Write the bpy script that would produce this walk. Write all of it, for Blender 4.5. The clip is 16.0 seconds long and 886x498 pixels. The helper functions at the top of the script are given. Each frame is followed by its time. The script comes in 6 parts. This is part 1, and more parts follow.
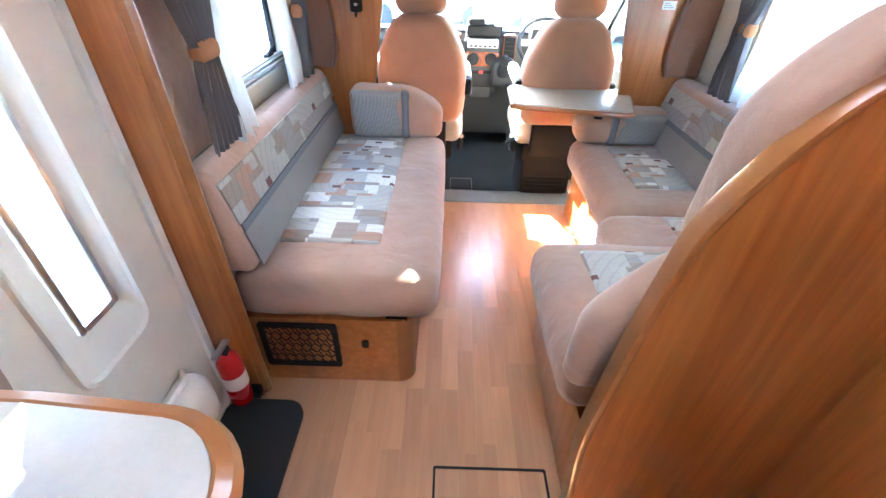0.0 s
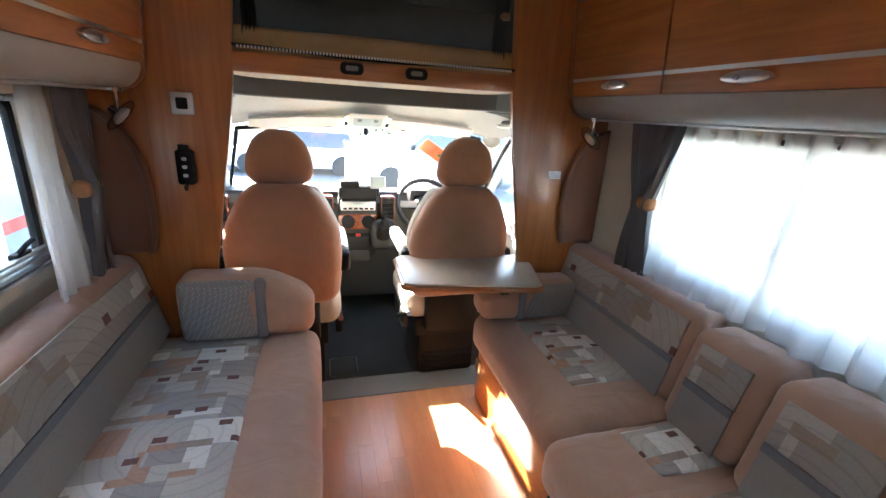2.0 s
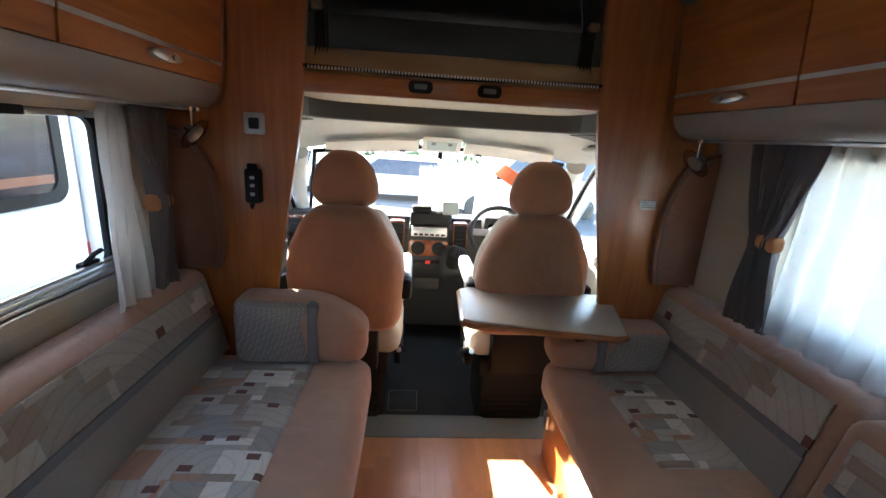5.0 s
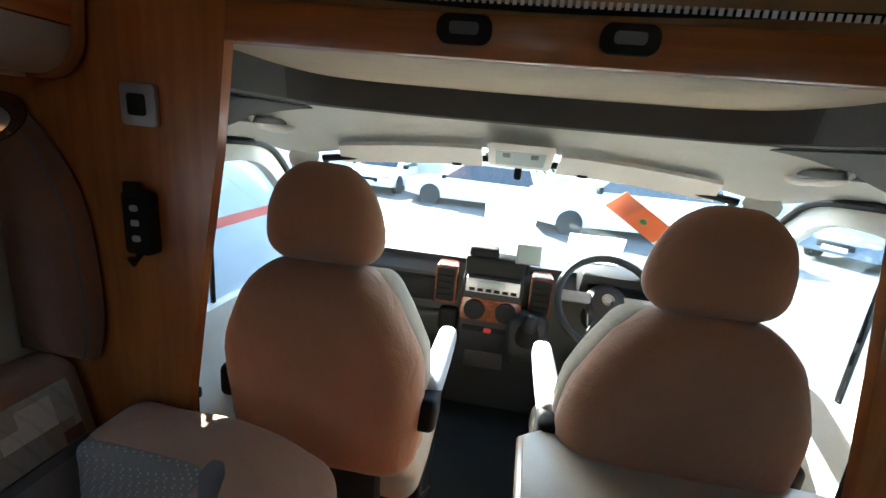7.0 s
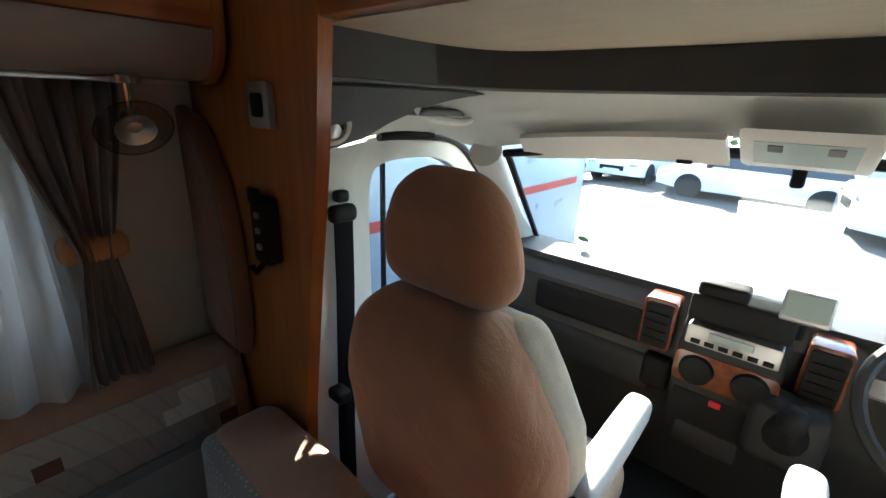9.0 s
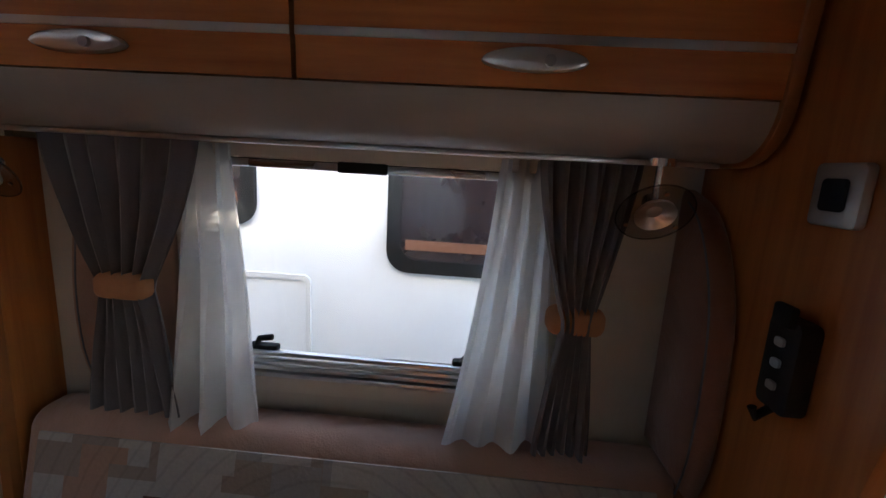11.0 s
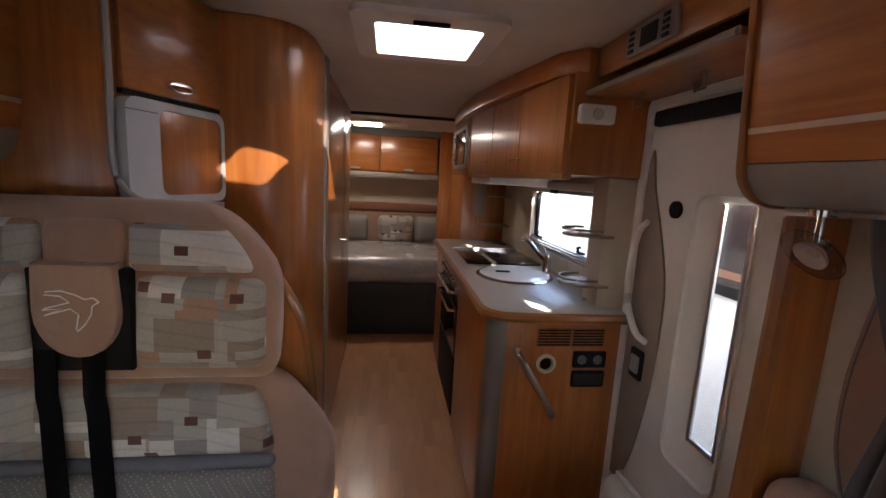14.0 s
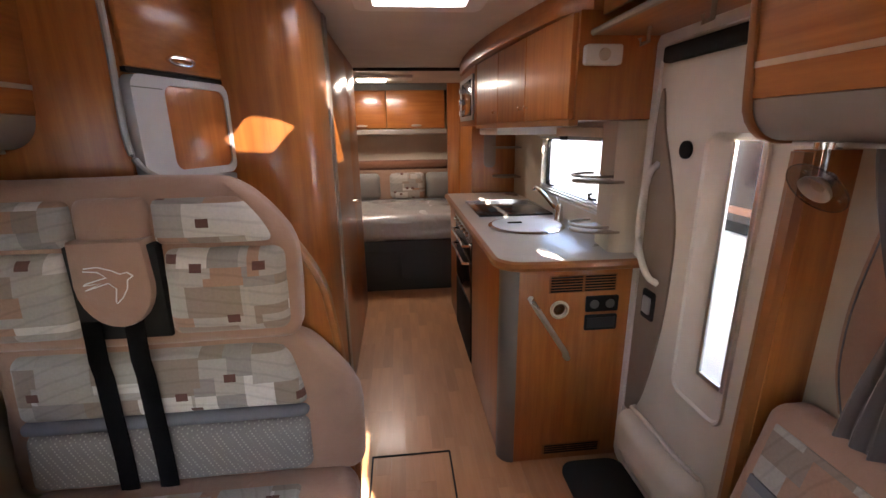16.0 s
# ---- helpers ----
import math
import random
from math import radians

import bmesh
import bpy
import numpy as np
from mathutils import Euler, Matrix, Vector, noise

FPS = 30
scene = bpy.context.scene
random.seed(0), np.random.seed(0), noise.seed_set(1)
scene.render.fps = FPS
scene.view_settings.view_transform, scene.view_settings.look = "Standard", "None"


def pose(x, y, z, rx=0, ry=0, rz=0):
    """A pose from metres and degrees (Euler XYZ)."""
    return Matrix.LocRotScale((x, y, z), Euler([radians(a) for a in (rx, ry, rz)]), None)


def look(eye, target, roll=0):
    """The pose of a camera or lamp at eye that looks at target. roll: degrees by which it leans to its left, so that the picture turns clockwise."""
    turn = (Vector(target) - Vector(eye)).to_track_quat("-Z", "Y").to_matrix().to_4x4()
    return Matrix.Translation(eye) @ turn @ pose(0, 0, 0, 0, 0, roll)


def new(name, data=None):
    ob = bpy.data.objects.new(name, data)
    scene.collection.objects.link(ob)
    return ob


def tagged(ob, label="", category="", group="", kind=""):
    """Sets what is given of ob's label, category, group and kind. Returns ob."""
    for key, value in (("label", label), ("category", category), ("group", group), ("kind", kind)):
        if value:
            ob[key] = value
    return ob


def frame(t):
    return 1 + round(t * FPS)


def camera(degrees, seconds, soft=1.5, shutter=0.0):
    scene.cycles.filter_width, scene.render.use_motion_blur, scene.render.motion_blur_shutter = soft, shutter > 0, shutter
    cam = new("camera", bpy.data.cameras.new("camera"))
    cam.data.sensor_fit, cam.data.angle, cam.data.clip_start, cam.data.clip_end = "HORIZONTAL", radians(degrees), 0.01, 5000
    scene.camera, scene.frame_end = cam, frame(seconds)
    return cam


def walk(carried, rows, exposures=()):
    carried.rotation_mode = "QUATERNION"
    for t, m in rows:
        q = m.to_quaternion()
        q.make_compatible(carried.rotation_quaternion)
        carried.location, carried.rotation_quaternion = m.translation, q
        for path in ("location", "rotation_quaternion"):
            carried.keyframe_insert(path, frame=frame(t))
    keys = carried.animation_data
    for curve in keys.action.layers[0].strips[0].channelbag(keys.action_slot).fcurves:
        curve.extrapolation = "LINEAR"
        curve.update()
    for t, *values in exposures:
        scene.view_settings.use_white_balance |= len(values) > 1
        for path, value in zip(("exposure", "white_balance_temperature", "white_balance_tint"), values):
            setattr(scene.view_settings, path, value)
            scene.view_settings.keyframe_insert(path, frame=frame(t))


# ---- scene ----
cam = camera(92.4, 16.0)
PATH = [
    (0, (-0.264, -2.453, 1.428), (-0.272, -0.828, 0.263), 1.6),
    (0.5, (-0.267, -2.201, 1.438), (-0.342, -0.483, 0.416), 1.9),
    (1, (-0.251, -1.999, 1.456), (-0.233, -0.149, 0.698), 0.9),
    (1.5, (-0.283, -1.857, 1.445), (-0.057, -0.01, 0.714), 0.5),
    (2, (-0.251, -1.83, 1.459), (0.286, -0.003, 0.848), 3.6),
    (2.5, (-0.211, -1.864, 1.462), (0.368, -0.054, 0.838), 2.3),
    (3, (-0.138, -1.993, 1.469), (0.343, -0.133, 0.911), 3.4),
    (3.5, (-0.142, -2.048, 1.479), (0.164, -0.127, 1.012), 2.4),
    (4, (-0.14, -2.044, 1.47), (0.193, -0.134, 0.977), 2.4),
    (4.2, (-0.145, -2.004, 1.458), (0.156, -0.092, 0.955), 3.0),
    (6.3, (-0.117, -1.04, 1.411), (-0.094, 0.898, 0.92), 1.5),
    (6.5, (-0.115, -0.957, 1.416), (-0.09, 0.984, 0.935), 2.1),
    (7, (-0.027, -0.754, 1.432), (-0.29, 1.161, 0.916), 5.5),
    (7.5, (0.011, -0.575, 1.463), (-0.258, 1.297, 0.813), 6.7),
    (8, (0.044, -0.427, 1.446), (-0.497, 1.413, 0.88), 6.2),
    (8.2, (0.038, -0.384, 1.45), (-0.637, 1.399, 0.845), 5.8),
    (10.4, (-0.033, -0.407, 1.44), (-1.946, 0.034, 1.057), 1.4),
    (11, (-0.179, -0.454, 1.44), (-2.14, -0.577, 1.064), 3.3),
    (11.5, (-0.274, -0.556, 1.46), (-2.115, -1.268, 1.133), 3.4),
    (12, (-0.281, -0.516, 1.458), (-1.742, -1.845, 1.14), 6.9),
    (12.5, (-0.226, -0.482, 1.461), (-1.362, -2.103, 1.172), 6.2),
    (13, (-0.178, -0.575, 1.462), (-1.045, -2.355, 1.181), 3.8),
    (13.5, (-0.081, -0.636, 1.47), (-0.679, -2.519, 1.157), 1.9),
    (14, (-0.074, -0.619, 1.493), (-0.341, -2.574, 1.167), 3.1),
    (14.5, (-0.09, -0.568, 1.499), (-0.319, -2.525, 1.153), 1.8),
    (15, (-0.093, -0.559, 1.517), (-0.3, -2.507, 1.113), 0.4),
    (15.5, (-0.091, -0.573, 1.509), (-0.273, -2.515, 1.065), 0.0),
    (16, (-0.089, -0.586, 1.505), (-0.28, -2.504, 0.968), -0.9),
]
# seconds, stops, kelvin, tint
EXPOSURES = [(0.0, 6.5, 5600, 4), (0.5, 6.4, 5800, 6), (1.0, 6.0, 6400, 9), (2.0, 4.98, 6450, 9), (3.0, 4.65, 6500, 10), (4.0, 4.42, 6500, 10), (6.5, 4.0, 6100, 0), (7.0, 3.8, 6000, -2), (8.2, 3.48, 6100, -2), (10.4, 3.4, 6350, 11), (11.5, 3.35, 6300, 14), (12.4, 2.85, 5900, 14), (13.0, 3.0, 6200, 15), (14.0, 4.05, 6900, 18), (15.0, 4.35, 7000, 19), (16.0, 4.82, 7000, 19)]
walk(cam, [(t, look(eye, target, roll)) for t, eye, target, roll in PATH], EXPOSURES)

# ---- light ----
world = bpy.data.worlds.new("sky")
scene.world = world
world.use_nodes = True
wn = world.node_tree.nodes
sky = wn.new("ShaderNodeTexSky")
sky.sky_type = "NISHITA"
sky.sun_disc = False
SUN_EL, SUN_AZ = 34.0, -36.0      # degrees above the horizon, degrees east of +y
sky.sun_elevation, sky.sun_rotation = radians(SUN_EL), radians(SUN_AZ)
wn["Background"].inputs["Strength"].default_value = 0.14
world.node_tree.links.new(sky.outputs["Color"], wn["Background"].inputs["Color"])
sun = new("sun", bpy.data.lights.new("sun", "SUN"))
sun.data.energy, sun.data.angle, sun.data.color = 4.2, radians(0.5), (1.0, 0.93, 0.82)
SUNDIR = Vector((math.sin(radians(SUN_AZ)) * math.cos(radians(SUN_EL)), math.cos(radians(SUN_AZ)) * math.cos(radians(SUN_EL)), math.sin(radians(SUN_EL))))
sun.matrix_world = look(SUNDIR * 20, (0, 0, 0))


# ---- materials ----
def mat(name, color, rough=0.5, metal=0.0, grain=0.0, scale=(20, 20, 20), bump=0.0, bscale=60.0, spec=0.5, color2=None, stain=0.12, emit=0.0, fold=0.0, coat=0.0, sheen=0.0):
    """A node material: two-scale colour variation and a fine relief, in object space."""
    m = bpy.data.materials.new(name)
    m.use_nodes = True
    n, l = m.node_tree.nodes, m.node_tree.links
    b = n["Principled BSDF"]
    b.inputs["Roughness"].default_value, b.inputs["Metallic"].default_value = rough, metal
    b.inputs["Specular IOR Level"].default_value = spec
    b.inputs["Coat Weight"].default_value = coat
    b.inputs["Coat Roughness"].default_value = 0.15
    b.inputs["Sheen Weight"].default_value = sheen
    co = n.new("ShaderNodeTexCoord")
    mp = n.new("ShaderNodeMapping")
    mp.inputs["Scale"].default_value = scale
    l.new(co.outputs["Object"], mp.inputs["Vector"])
    fine = n.new("ShaderNodeTexNoise")
    fine.inputs["Scale"].default_value, fine.inputs["Detail"].default_value, fine.inputs["Roughness"].default_value = 1.0, 6.0, 0.65
    l.new(mp.outputs["Vector"], fine.inputs["Vector"])
    big = n.new("ShaderNodeTexNoise")
    big.inputs["Scale"].default_value, big.inputs["Detail"].default_value = 2.7, 3.0
    l.new(co.outputs["Object"], big.inputs["Vector"])
    c2 = color2 or tuple(c * 0.72 for c in color)
    ramp = n.new("ShaderNodeValToRGB")
    ramp.color_ramp.elements[0].position, ramp.color_ramp.elements[1].position = 0.5 - 0.22, 0.5 + 0.22
    k = grain
    ramp.color_ramp.elements[0].color = tuple(c * (1 - k) + d * k for c, d in zip(color, c2)) + (1,)
    ramp.color_ramp.elements[1].color = tuple(color) + (1,)
    l.new(fine.outputs["Fac"], ramp.inputs["Fac"])
    mix = n.new("ShaderNodeMix")
    mix.data_type, mix.blend_type = "RGBA", "MULTIPLY"
    r2 = n.new("ShaderNodeMapRange")
    r2.inputs["From Min"].default_value, r2.inputs["From Max"].default_value = 0.3, 0.7
    r2.inputs["To Min"].default_value, r2.inputs["To Max"].default_value = 1.0 - stain, 1.0 + stain * 0.5
    l.new(big.outputs["Fac"], r2.inputs["Value"])
    mix.inputs[0].default_value = 1.0
    l.new(ramp.outputs["Color"], mix.inputs[6])
    l.new(r2.outputs["Result"], mix.inputs[7])
    l.new(mix.outputs[2], b.inputs["Base Color"])
    rr = n.new("ShaderNodeMapRange")
    rr.inputs["To Min"].default_value, rr.inputs["To Max"].default_value = max(0.02, rough - 0.08), min(1.0, rough + 0.08)
    l.new(big.outputs["Fac"], rr.inputs["Value"])
    l.new(rr.outputs["Result"], b.inputs["Roughness"])
    if bump:
        nz = n.new("ShaderNodeTexNoise")
        nz.inputs["Scale"].default_value, nz.inputs["Detail"].default_value = bscale, 4.0
        l.new(co.outputs["Object"], nz.inputs["Vector"])
        bp = n.new("ShaderNodeBump")
        bp.inputs["Strength"].default_value, bp.inputs["Distance"].default_value = bump, 0.004
        l.new(nz.outputs["Fac"], bp.inputs["Height"])
        l.new(bp.outputs["Normal"], b.inputs["Normal"])
        if fold:
            fz, fm, fb = n.new("ShaderNodeTexNoise"), n.new("ShaderNodeMapping"), n.new("ShaderNodeBump")
            fz.inputs["Scale"].default_value, fz.inputs["Detail"].default_value, fz.inputs["Distortion"].default_value = 7.0, 3.0, 0.8
            fm.inputs["Scale"].default_value = (1.0, 1.3, 1.2)
            l.new(co.outputs["Object"], fm.inputs["Vector"])
            l.new(fm.outputs["Vector"], fz.inputs["Vector"])
            fb.inputs["Strength"].default_value, fb.inputs["Distance"].default_value = fold * 1.1, 0.02
            l.new(fz.outputs["Fac"], fb.inputs["Height"])
            l.new(fb.outputs["Normal"], bp.inputs["Normal"])
    if emit:
        b.inputs["Emission Color"].default_value = (*color, 1)
        b.inputs["Emission Strength"].default_value = emit
    return m


def patchwork(name, sx, sy, swap=False):
    """Woven patchwork fabric: rectangles of cream, sand, grey, rust and a few dark brown chips, with a weave relief."""
    m = bpy.data.materials.new(name)
    m.use_nodes = True
    n, l = m.node_tree.nodes, m.node_tree.links
    b = n["Principled BSDF"]
    b.inputs["Roughness"].default_value, b.inputs["Sheen Weight"].default_value = 0.9, 0.15
    co = n.new("ShaderNodeTexCoord")
    sep = n.new("ShaderNodeSeparateXYZ")
    l.new(co.outputs["Object"], sep.inputs[0])
    cmb = n.new("ShaderNodeCombineXYZ")
    l.new(sep.outputs["Y" if swap else "X"], cmb.inputs[0])
    l.new(sep.outputs["Z" if swap or sy < 0 else "Y"], cmb.inputs[1])
    sy = abs(sy)
    mp = n.new("ShaderNodeMapping")
    mp.inputs["Scale"].default_value = (sx, sy, 1)
    l.new(cmb.outputs[0], mp.inputs["Vector"])
    sp = n.new("ShaderNodeSeparateXYZ")
    l.new(mp.outputs["Vector"], sp.inputs[0])

    def op(kind, a, b=None, c=None):
        q = n.new("ShaderNodeMath")
        q.operation = kind
        for i, val in enumerate((a, b, c)):
            if val is None:
                continue
            if isinstance(val, (int, float)):
                q.inputs[i].default_value = val
            else:
                l.new(val, q.inputs[i])
        return q.outputs[0]

    def cells(ku, kv, shift):
        """Random value of each rectangle of staggered rows."""
        row = op("FLOOR", op("MULTIPLY_ADD", sp.outputs[1], kv, shift))
        rn = n.new("ShaderNodeTexWhiteNoise")
        rn.noise_dimensions = "1D"
        l.new(op("ADD", row, shift), rn.inputs["W"])
        colm = op("FLOOR", op("ADD", op("MULTIPLY", sp.outputs[0], ku), op("MULTIPLY", rn.outputs["Value"], 7.0)))
        cc = n.new("ShaderNodeCombineXYZ")
        l.new(colm, cc.inputs[0])
        l.new(row, cc.inputs[1])
        cc.inputs[2].default_value = shift
        wn2 = n.new("ShaderNodeTexWhiteNoise")
        wn2.noise_dimensions = "3D"
        l.new(cc.outputs[0], wn2.inputs["Vector"])
        return wn2.outputs["Value"]

    big_, mid_, chip_ = cells(0.45, 0.5, 0.3), cells(0.8, 1.0, 5.7), cells(2.0, 2.3, 11.2)
    use_big = op("GREATER_THAN", cells(0.45, 0.5, 3.1), 0.55)
    base_v = op("ADD", op("MULTIPLY", big_, use_big), op("MULTIPLY", mid_, op("SUBTRACT", 1.0, use_big)))
    chip = op("GREATER_THAN", chip_, 0.972)
    val = op("MAXIMUM", op("MULTIPLY", base_v, 0.92), op("MULTIPLY", chip, 0.99))
    ramp = n.new("ShaderNodeValToRGB")
    ramp.color_ramp.interpolation = "CONSTANT"
    cols = ((0.0, (0.37, 0.34, 0.305)), (0.2, (0.27, 0.215, 0.17)), (0.36, (0.60, 0.57, 0.53)), (0.52, (0.27, 0.25, 0.23)), (0.68, (0.36, 0.215, 0.145)), (0.77, (0.40, 0.365, 0.32)), (0.93, (0.12, 0.045, 0.035)))
    els = ramp.color_ramp.elements
    for i, (p, c) in enumerate(cols):
        e = els[i] if i < 2 else els.new(p)
        e.position, e.color = p, (*c, 1)
    l.new(val, ramp.inputs["Fac"])
    wv = n.new("ShaderNodeTexNoise")
    wv.inputs["Scale"].default_value, wv.inputs["Detail"].default_value = 130.0, 3.0
    l.new(co.outputs["Object"], wv.inputs["Vector"])
    arcs = n.new("ShaderNodeTexWave")
    arcs.wave_type, arcs.rings_direction = "RINGS", "Z"
    arcs.inputs["Scale"].default_value, arcs.inputs["Distortion"].default_value = 9.0, 1.5
    l.new(cmb.outputs[0], arcs.inputs["Vector"])
    mr = n.new("ShaderNodeMapRange")
    mr.inputs["To Min"].default_value, mr.inputs["To Max"].default_value = 0.84, 1.1
    l.new(wv.outputs["Fac"], mr.inputs["Value"])
    mr2 = n.new("ShaderNodeMapRange")
    mr2.inputs["From Min"].default_value, mr2.inputs["To Min"].default_value, mr2.inputs["To Max"].default_value = 0.85, 1.0, 0.86
    l.new(arcs.outputs["Fac"], mr2.inputs["Value"])
    mul = n.new("ShaderNodeMath")
    mul.operation = "MULTIPLY"
    l.new(mr.outputs["Result"], mul.inputs[0])
    l.new(mr2.outputs["Result"], mul.inputs[1])
    mx = n.new("ShaderNodeMix")
    mx.data_type, mx.blend_type = "RGBA", "MULTIPLY"
    mx.inputs[0].default_value = 1.0
    l.new(ramp.outputs["Color"], mx.inputs[6])
    l.new(mul.outputs[0], mx.inputs[7])
    l.new(mx.outputs[2], b.inputs["Base Color"])
    bp = n.new("ShaderNodeBump")
    bp.inputs["Strength"].default_value, bp.inputs["Distance"].default_value = 0.35, 0.002
    l.new(wv.outputs["Fac"], bp.inputs["Height"])
    l.new(bp.outputs["Normal"], b.inputs["Normal"])
    return m


def dotted(name, base, dot, scale):
    """Grey seat cloth with a fine lattice of light stitches."""
    m = mat(name, base, 0.9, 0, 0.25, (90, 90, 90), 0.2, 200, sheen=0.1)
    n, l = m.node_tree.nodes, m.node_tree.links
    co = n.new("ShaderNodeTexCoord")
    mp = n.new("ShaderNodeMapping")
    mp.inputs["Rotation"].default_value = (radians(45), radians(45), radians(45))
    l.new(co.outputs["Object"], mp.inputs["Vector"])
    v = n.new("ShaderNodeTexVoronoi")
    v.inputs["Scale"].default_value, v.inputs["Randomness"].default_value = scale, 0.0
    l.new(mp.outputs["Vector"], v.inputs["Vector"])
    mr = n.new("ShaderNodeMapRange")
    mr.inputs["From Min"].default_value, mr.inputs["From Max"].default_value = 0.32, 0.26
    l.new(v.outputs["Distance"], mr.inputs["Value"])
    mx = n.new("ShaderNodeMix")
    mx.data_type = "RGBA"
    src = n["Principled BSDF"].inputs["Base Color"].links[0].from_socket
    l.new(mr.outputs["Result"], mx.inputs[0])
    l.new(src, mx.inputs[6])
    mx.inputs[7].default_value = (*dot, 1)
    l.new(mx.outputs[2], n["Principled BSDF"].inputs["Base Color"])
    return m


def sheer(name, color, through_light, rough=0.9):
    """Thin cloth: part of the light passes, part scatters."""
    m = bpy.data.materials.new(name)
    m.use_nodes = True
    n, l = m.node_tree.nodes, m.node_tree.links
    d, t, tr = n.new("ShaderNodeBsdfDiffuse"), n.new("ShaderNodeBsdfTranslucent"), n.new("ShaderNodeBsdfTransparent")
    co = n.new("ShaderNodeTexCoord")
    nz = n.new("ShaderNodeTexNoise")
    nz.inputs["Scale"].default_value, nz.inputs["Detail"].default_value = 40.0, 4.0
    l.new(co.outputs["Object"], nz.inputs["Vector"])
    rp = n.new("ShaderNodeValToRGB")
    rp.color_ramp.elements[0].color = tuple(c * 0.9 for c in color) + (1,)
    rp.color_ramp.elements[1].color = tuple(color) + (1,)
    l.new(nz.outputs["Fac"], rp.inputs["Fac"])
    l.new(rp.outputs["Color"], d.inputs["Color"])
    l.new(rp.outputs["Color"], t.inputs["Color"])
    a, c = n.new("ShaderNodeMixShader"), n.new("ShaderNodeMixShader")
    a.inputs[0].default_value, c.inputs[0].default_value = 0.55, through_light
    l.new(d.outputs[0], a.inputs[1])
    l.new(t.outputs[0], a.inputs[2])
    l.new(a.outputs[0], c.inputs[1])
    l.new(tr.outputs[0], c.inputs[2])
    l.new(c.outputs[0], n["Material Output"].inputs["Surface"])
    return m


def pane_glass(name, tint, rough=0.0):
    m = bpy.data.materials.new(name)
    m.use_nodes = True
    n, l = m.node_tree.nodes, m.node_tree.links
    g, tr, mx, fr = n.new("ShaderNodeBsdfGlossy"), n.new("ShaderNodeBsdfTransparent"), n.new("ShaderNodeMixShader"), n.new("ShaderNodeLayerWeight")
    g.inputs["Roughness"].default_value = rough
    tr.inputs["Color"].default_value = (*tint, 1)
    pw, ma = n.new("ShaderNodeMath"), n.new("ShaderNodeMath")
    pw.operation, ma.operation = "POWER", "MULTIPLY_ADD"
    pw.inputs[1].default_value, ma.inputs[1].default_value, ma.inputs[2].default_value = 4.0, 0.4, 0.03
    fr.inputs["Blend"].default_value = 0.5
    l.new(fr.outputs["Facing"], pw.inputs[0])
    l.new(pw.outputs[0], ma.inputs[0])
    l.new(ma.outputs[0], mx.inputs[0])
    l.new(tr.outputs[0], mx.inputs[1])
    l.new(g.outputs[0], mx.inputs[2])
    l.new(mx.outputs[0], n["Material Output"].inputs["Surface"])
    return m


CHERRY, CHERRY2 = (0.48, 0.172, 0.042), (0.30, 0.088, 0.018)
WOOD_H = mat("cherry_along_y", CHERRY, 0.32, 0, 1.0, (38, 2.2, 38), 0.04, 30, color2=CHERRY2, stain=0.14, coat=0.5)
WOOD_V = mat("cherry_upright", CHERRY, 0.32, 0, 1.0, (38, 38, 2.2), 0.04, 30, color2=CHERRY2, stain=0.14, coat=0.5)
WOOD_X = mat("cherry_along_x", CHERRY, 0.32, 0, 1.0, (2.2, 38, 38), 0.04, 30, color2=CHERRY2, stain=0.14, coat=0.5)
EDGE = mat("cherry_edge", (0.30, 0.11, 0.03), 0.3, 0, 0.6, (20, 20, 20), 0.03, coat=0.3)
SUEDE = mat("salmon_suede", (0.390, 0.238, 0.168), 0.92, 0, 0.35, (14, 14, 14), 0.25, 240, spec=0.2, stain=0.14, sheen=0.35, fold=0.45)
SUEDE_B = mat("brown_suede", (0.22, 0.10, 0.06), 0.9, 0, 0.35, (14, 14, 14), 0.25, 240, spec=0.2, stain=0.14, sheen=0.3, fold=0.3)
SEATC = mat("cab_seat_suede", (0.40, 0.20, 0.115), 0.9, 0, 0.35, (12, 12, 12), 0.25, 220, spec=0.2, stain=0.18, sheen=0.3, fold=0.4)
BEIGE = mat("beige_cloth", (0.48, 0.42, 0.34), 0.92, 0, 0.35, (60, 60, 60), 0.25, 200, spec=0.2, fold=0.35)
PIPING = mat("slate_piping", (0.15, 0.15, 0.17), 0.8, 0, 0.3, (60, 60, 60), 0.2, 200)
PATCH_XY = patchwork("patchwork_seat", 14, 19)
PATCH_YZ = patchwork("patchwork_side", 12, 15, True)
PATCH_XZ = patchwork("patchwork_back", 16, -19)
DOTS = dotted("grey_stitched_cloth", (0.22, 0.205, 0.19), (0.36, 0.34, 0.31), 110)
GREYC = mat("grey_ribbed_cloth", (0.27, 0.255, 0.24), 0.92, 0, 0.4, (120, 120, 120), 0.3, 260, spec=0.2)
CURT_G = mat("slate_curtain", (0.111, 0.100, 0.104), 0.7, 0, 0.4, (40, 40, 12), 0.2, 180, sheen=0.3)
CURT_D = mat("dark_curtain", (0.06, 0.06, 0.065), 0.8, 0, 0.4, (40, 40, 12), 0.2, 180)
SHEER = sheer("white_voile", (0.80, 0.79, 0.76), 0.22)
CREAM = mat("cream_wallboard", (0.55, 0.48, 0.38), 0.7, 0, 0.2, (70, 70, 20), 0.05, 120)
CEIL = mat("ceiling_board", (0.62, 0.58, 0.53), 0.75, 0, 0.2, (80, 80, 80), 0.06, 160)
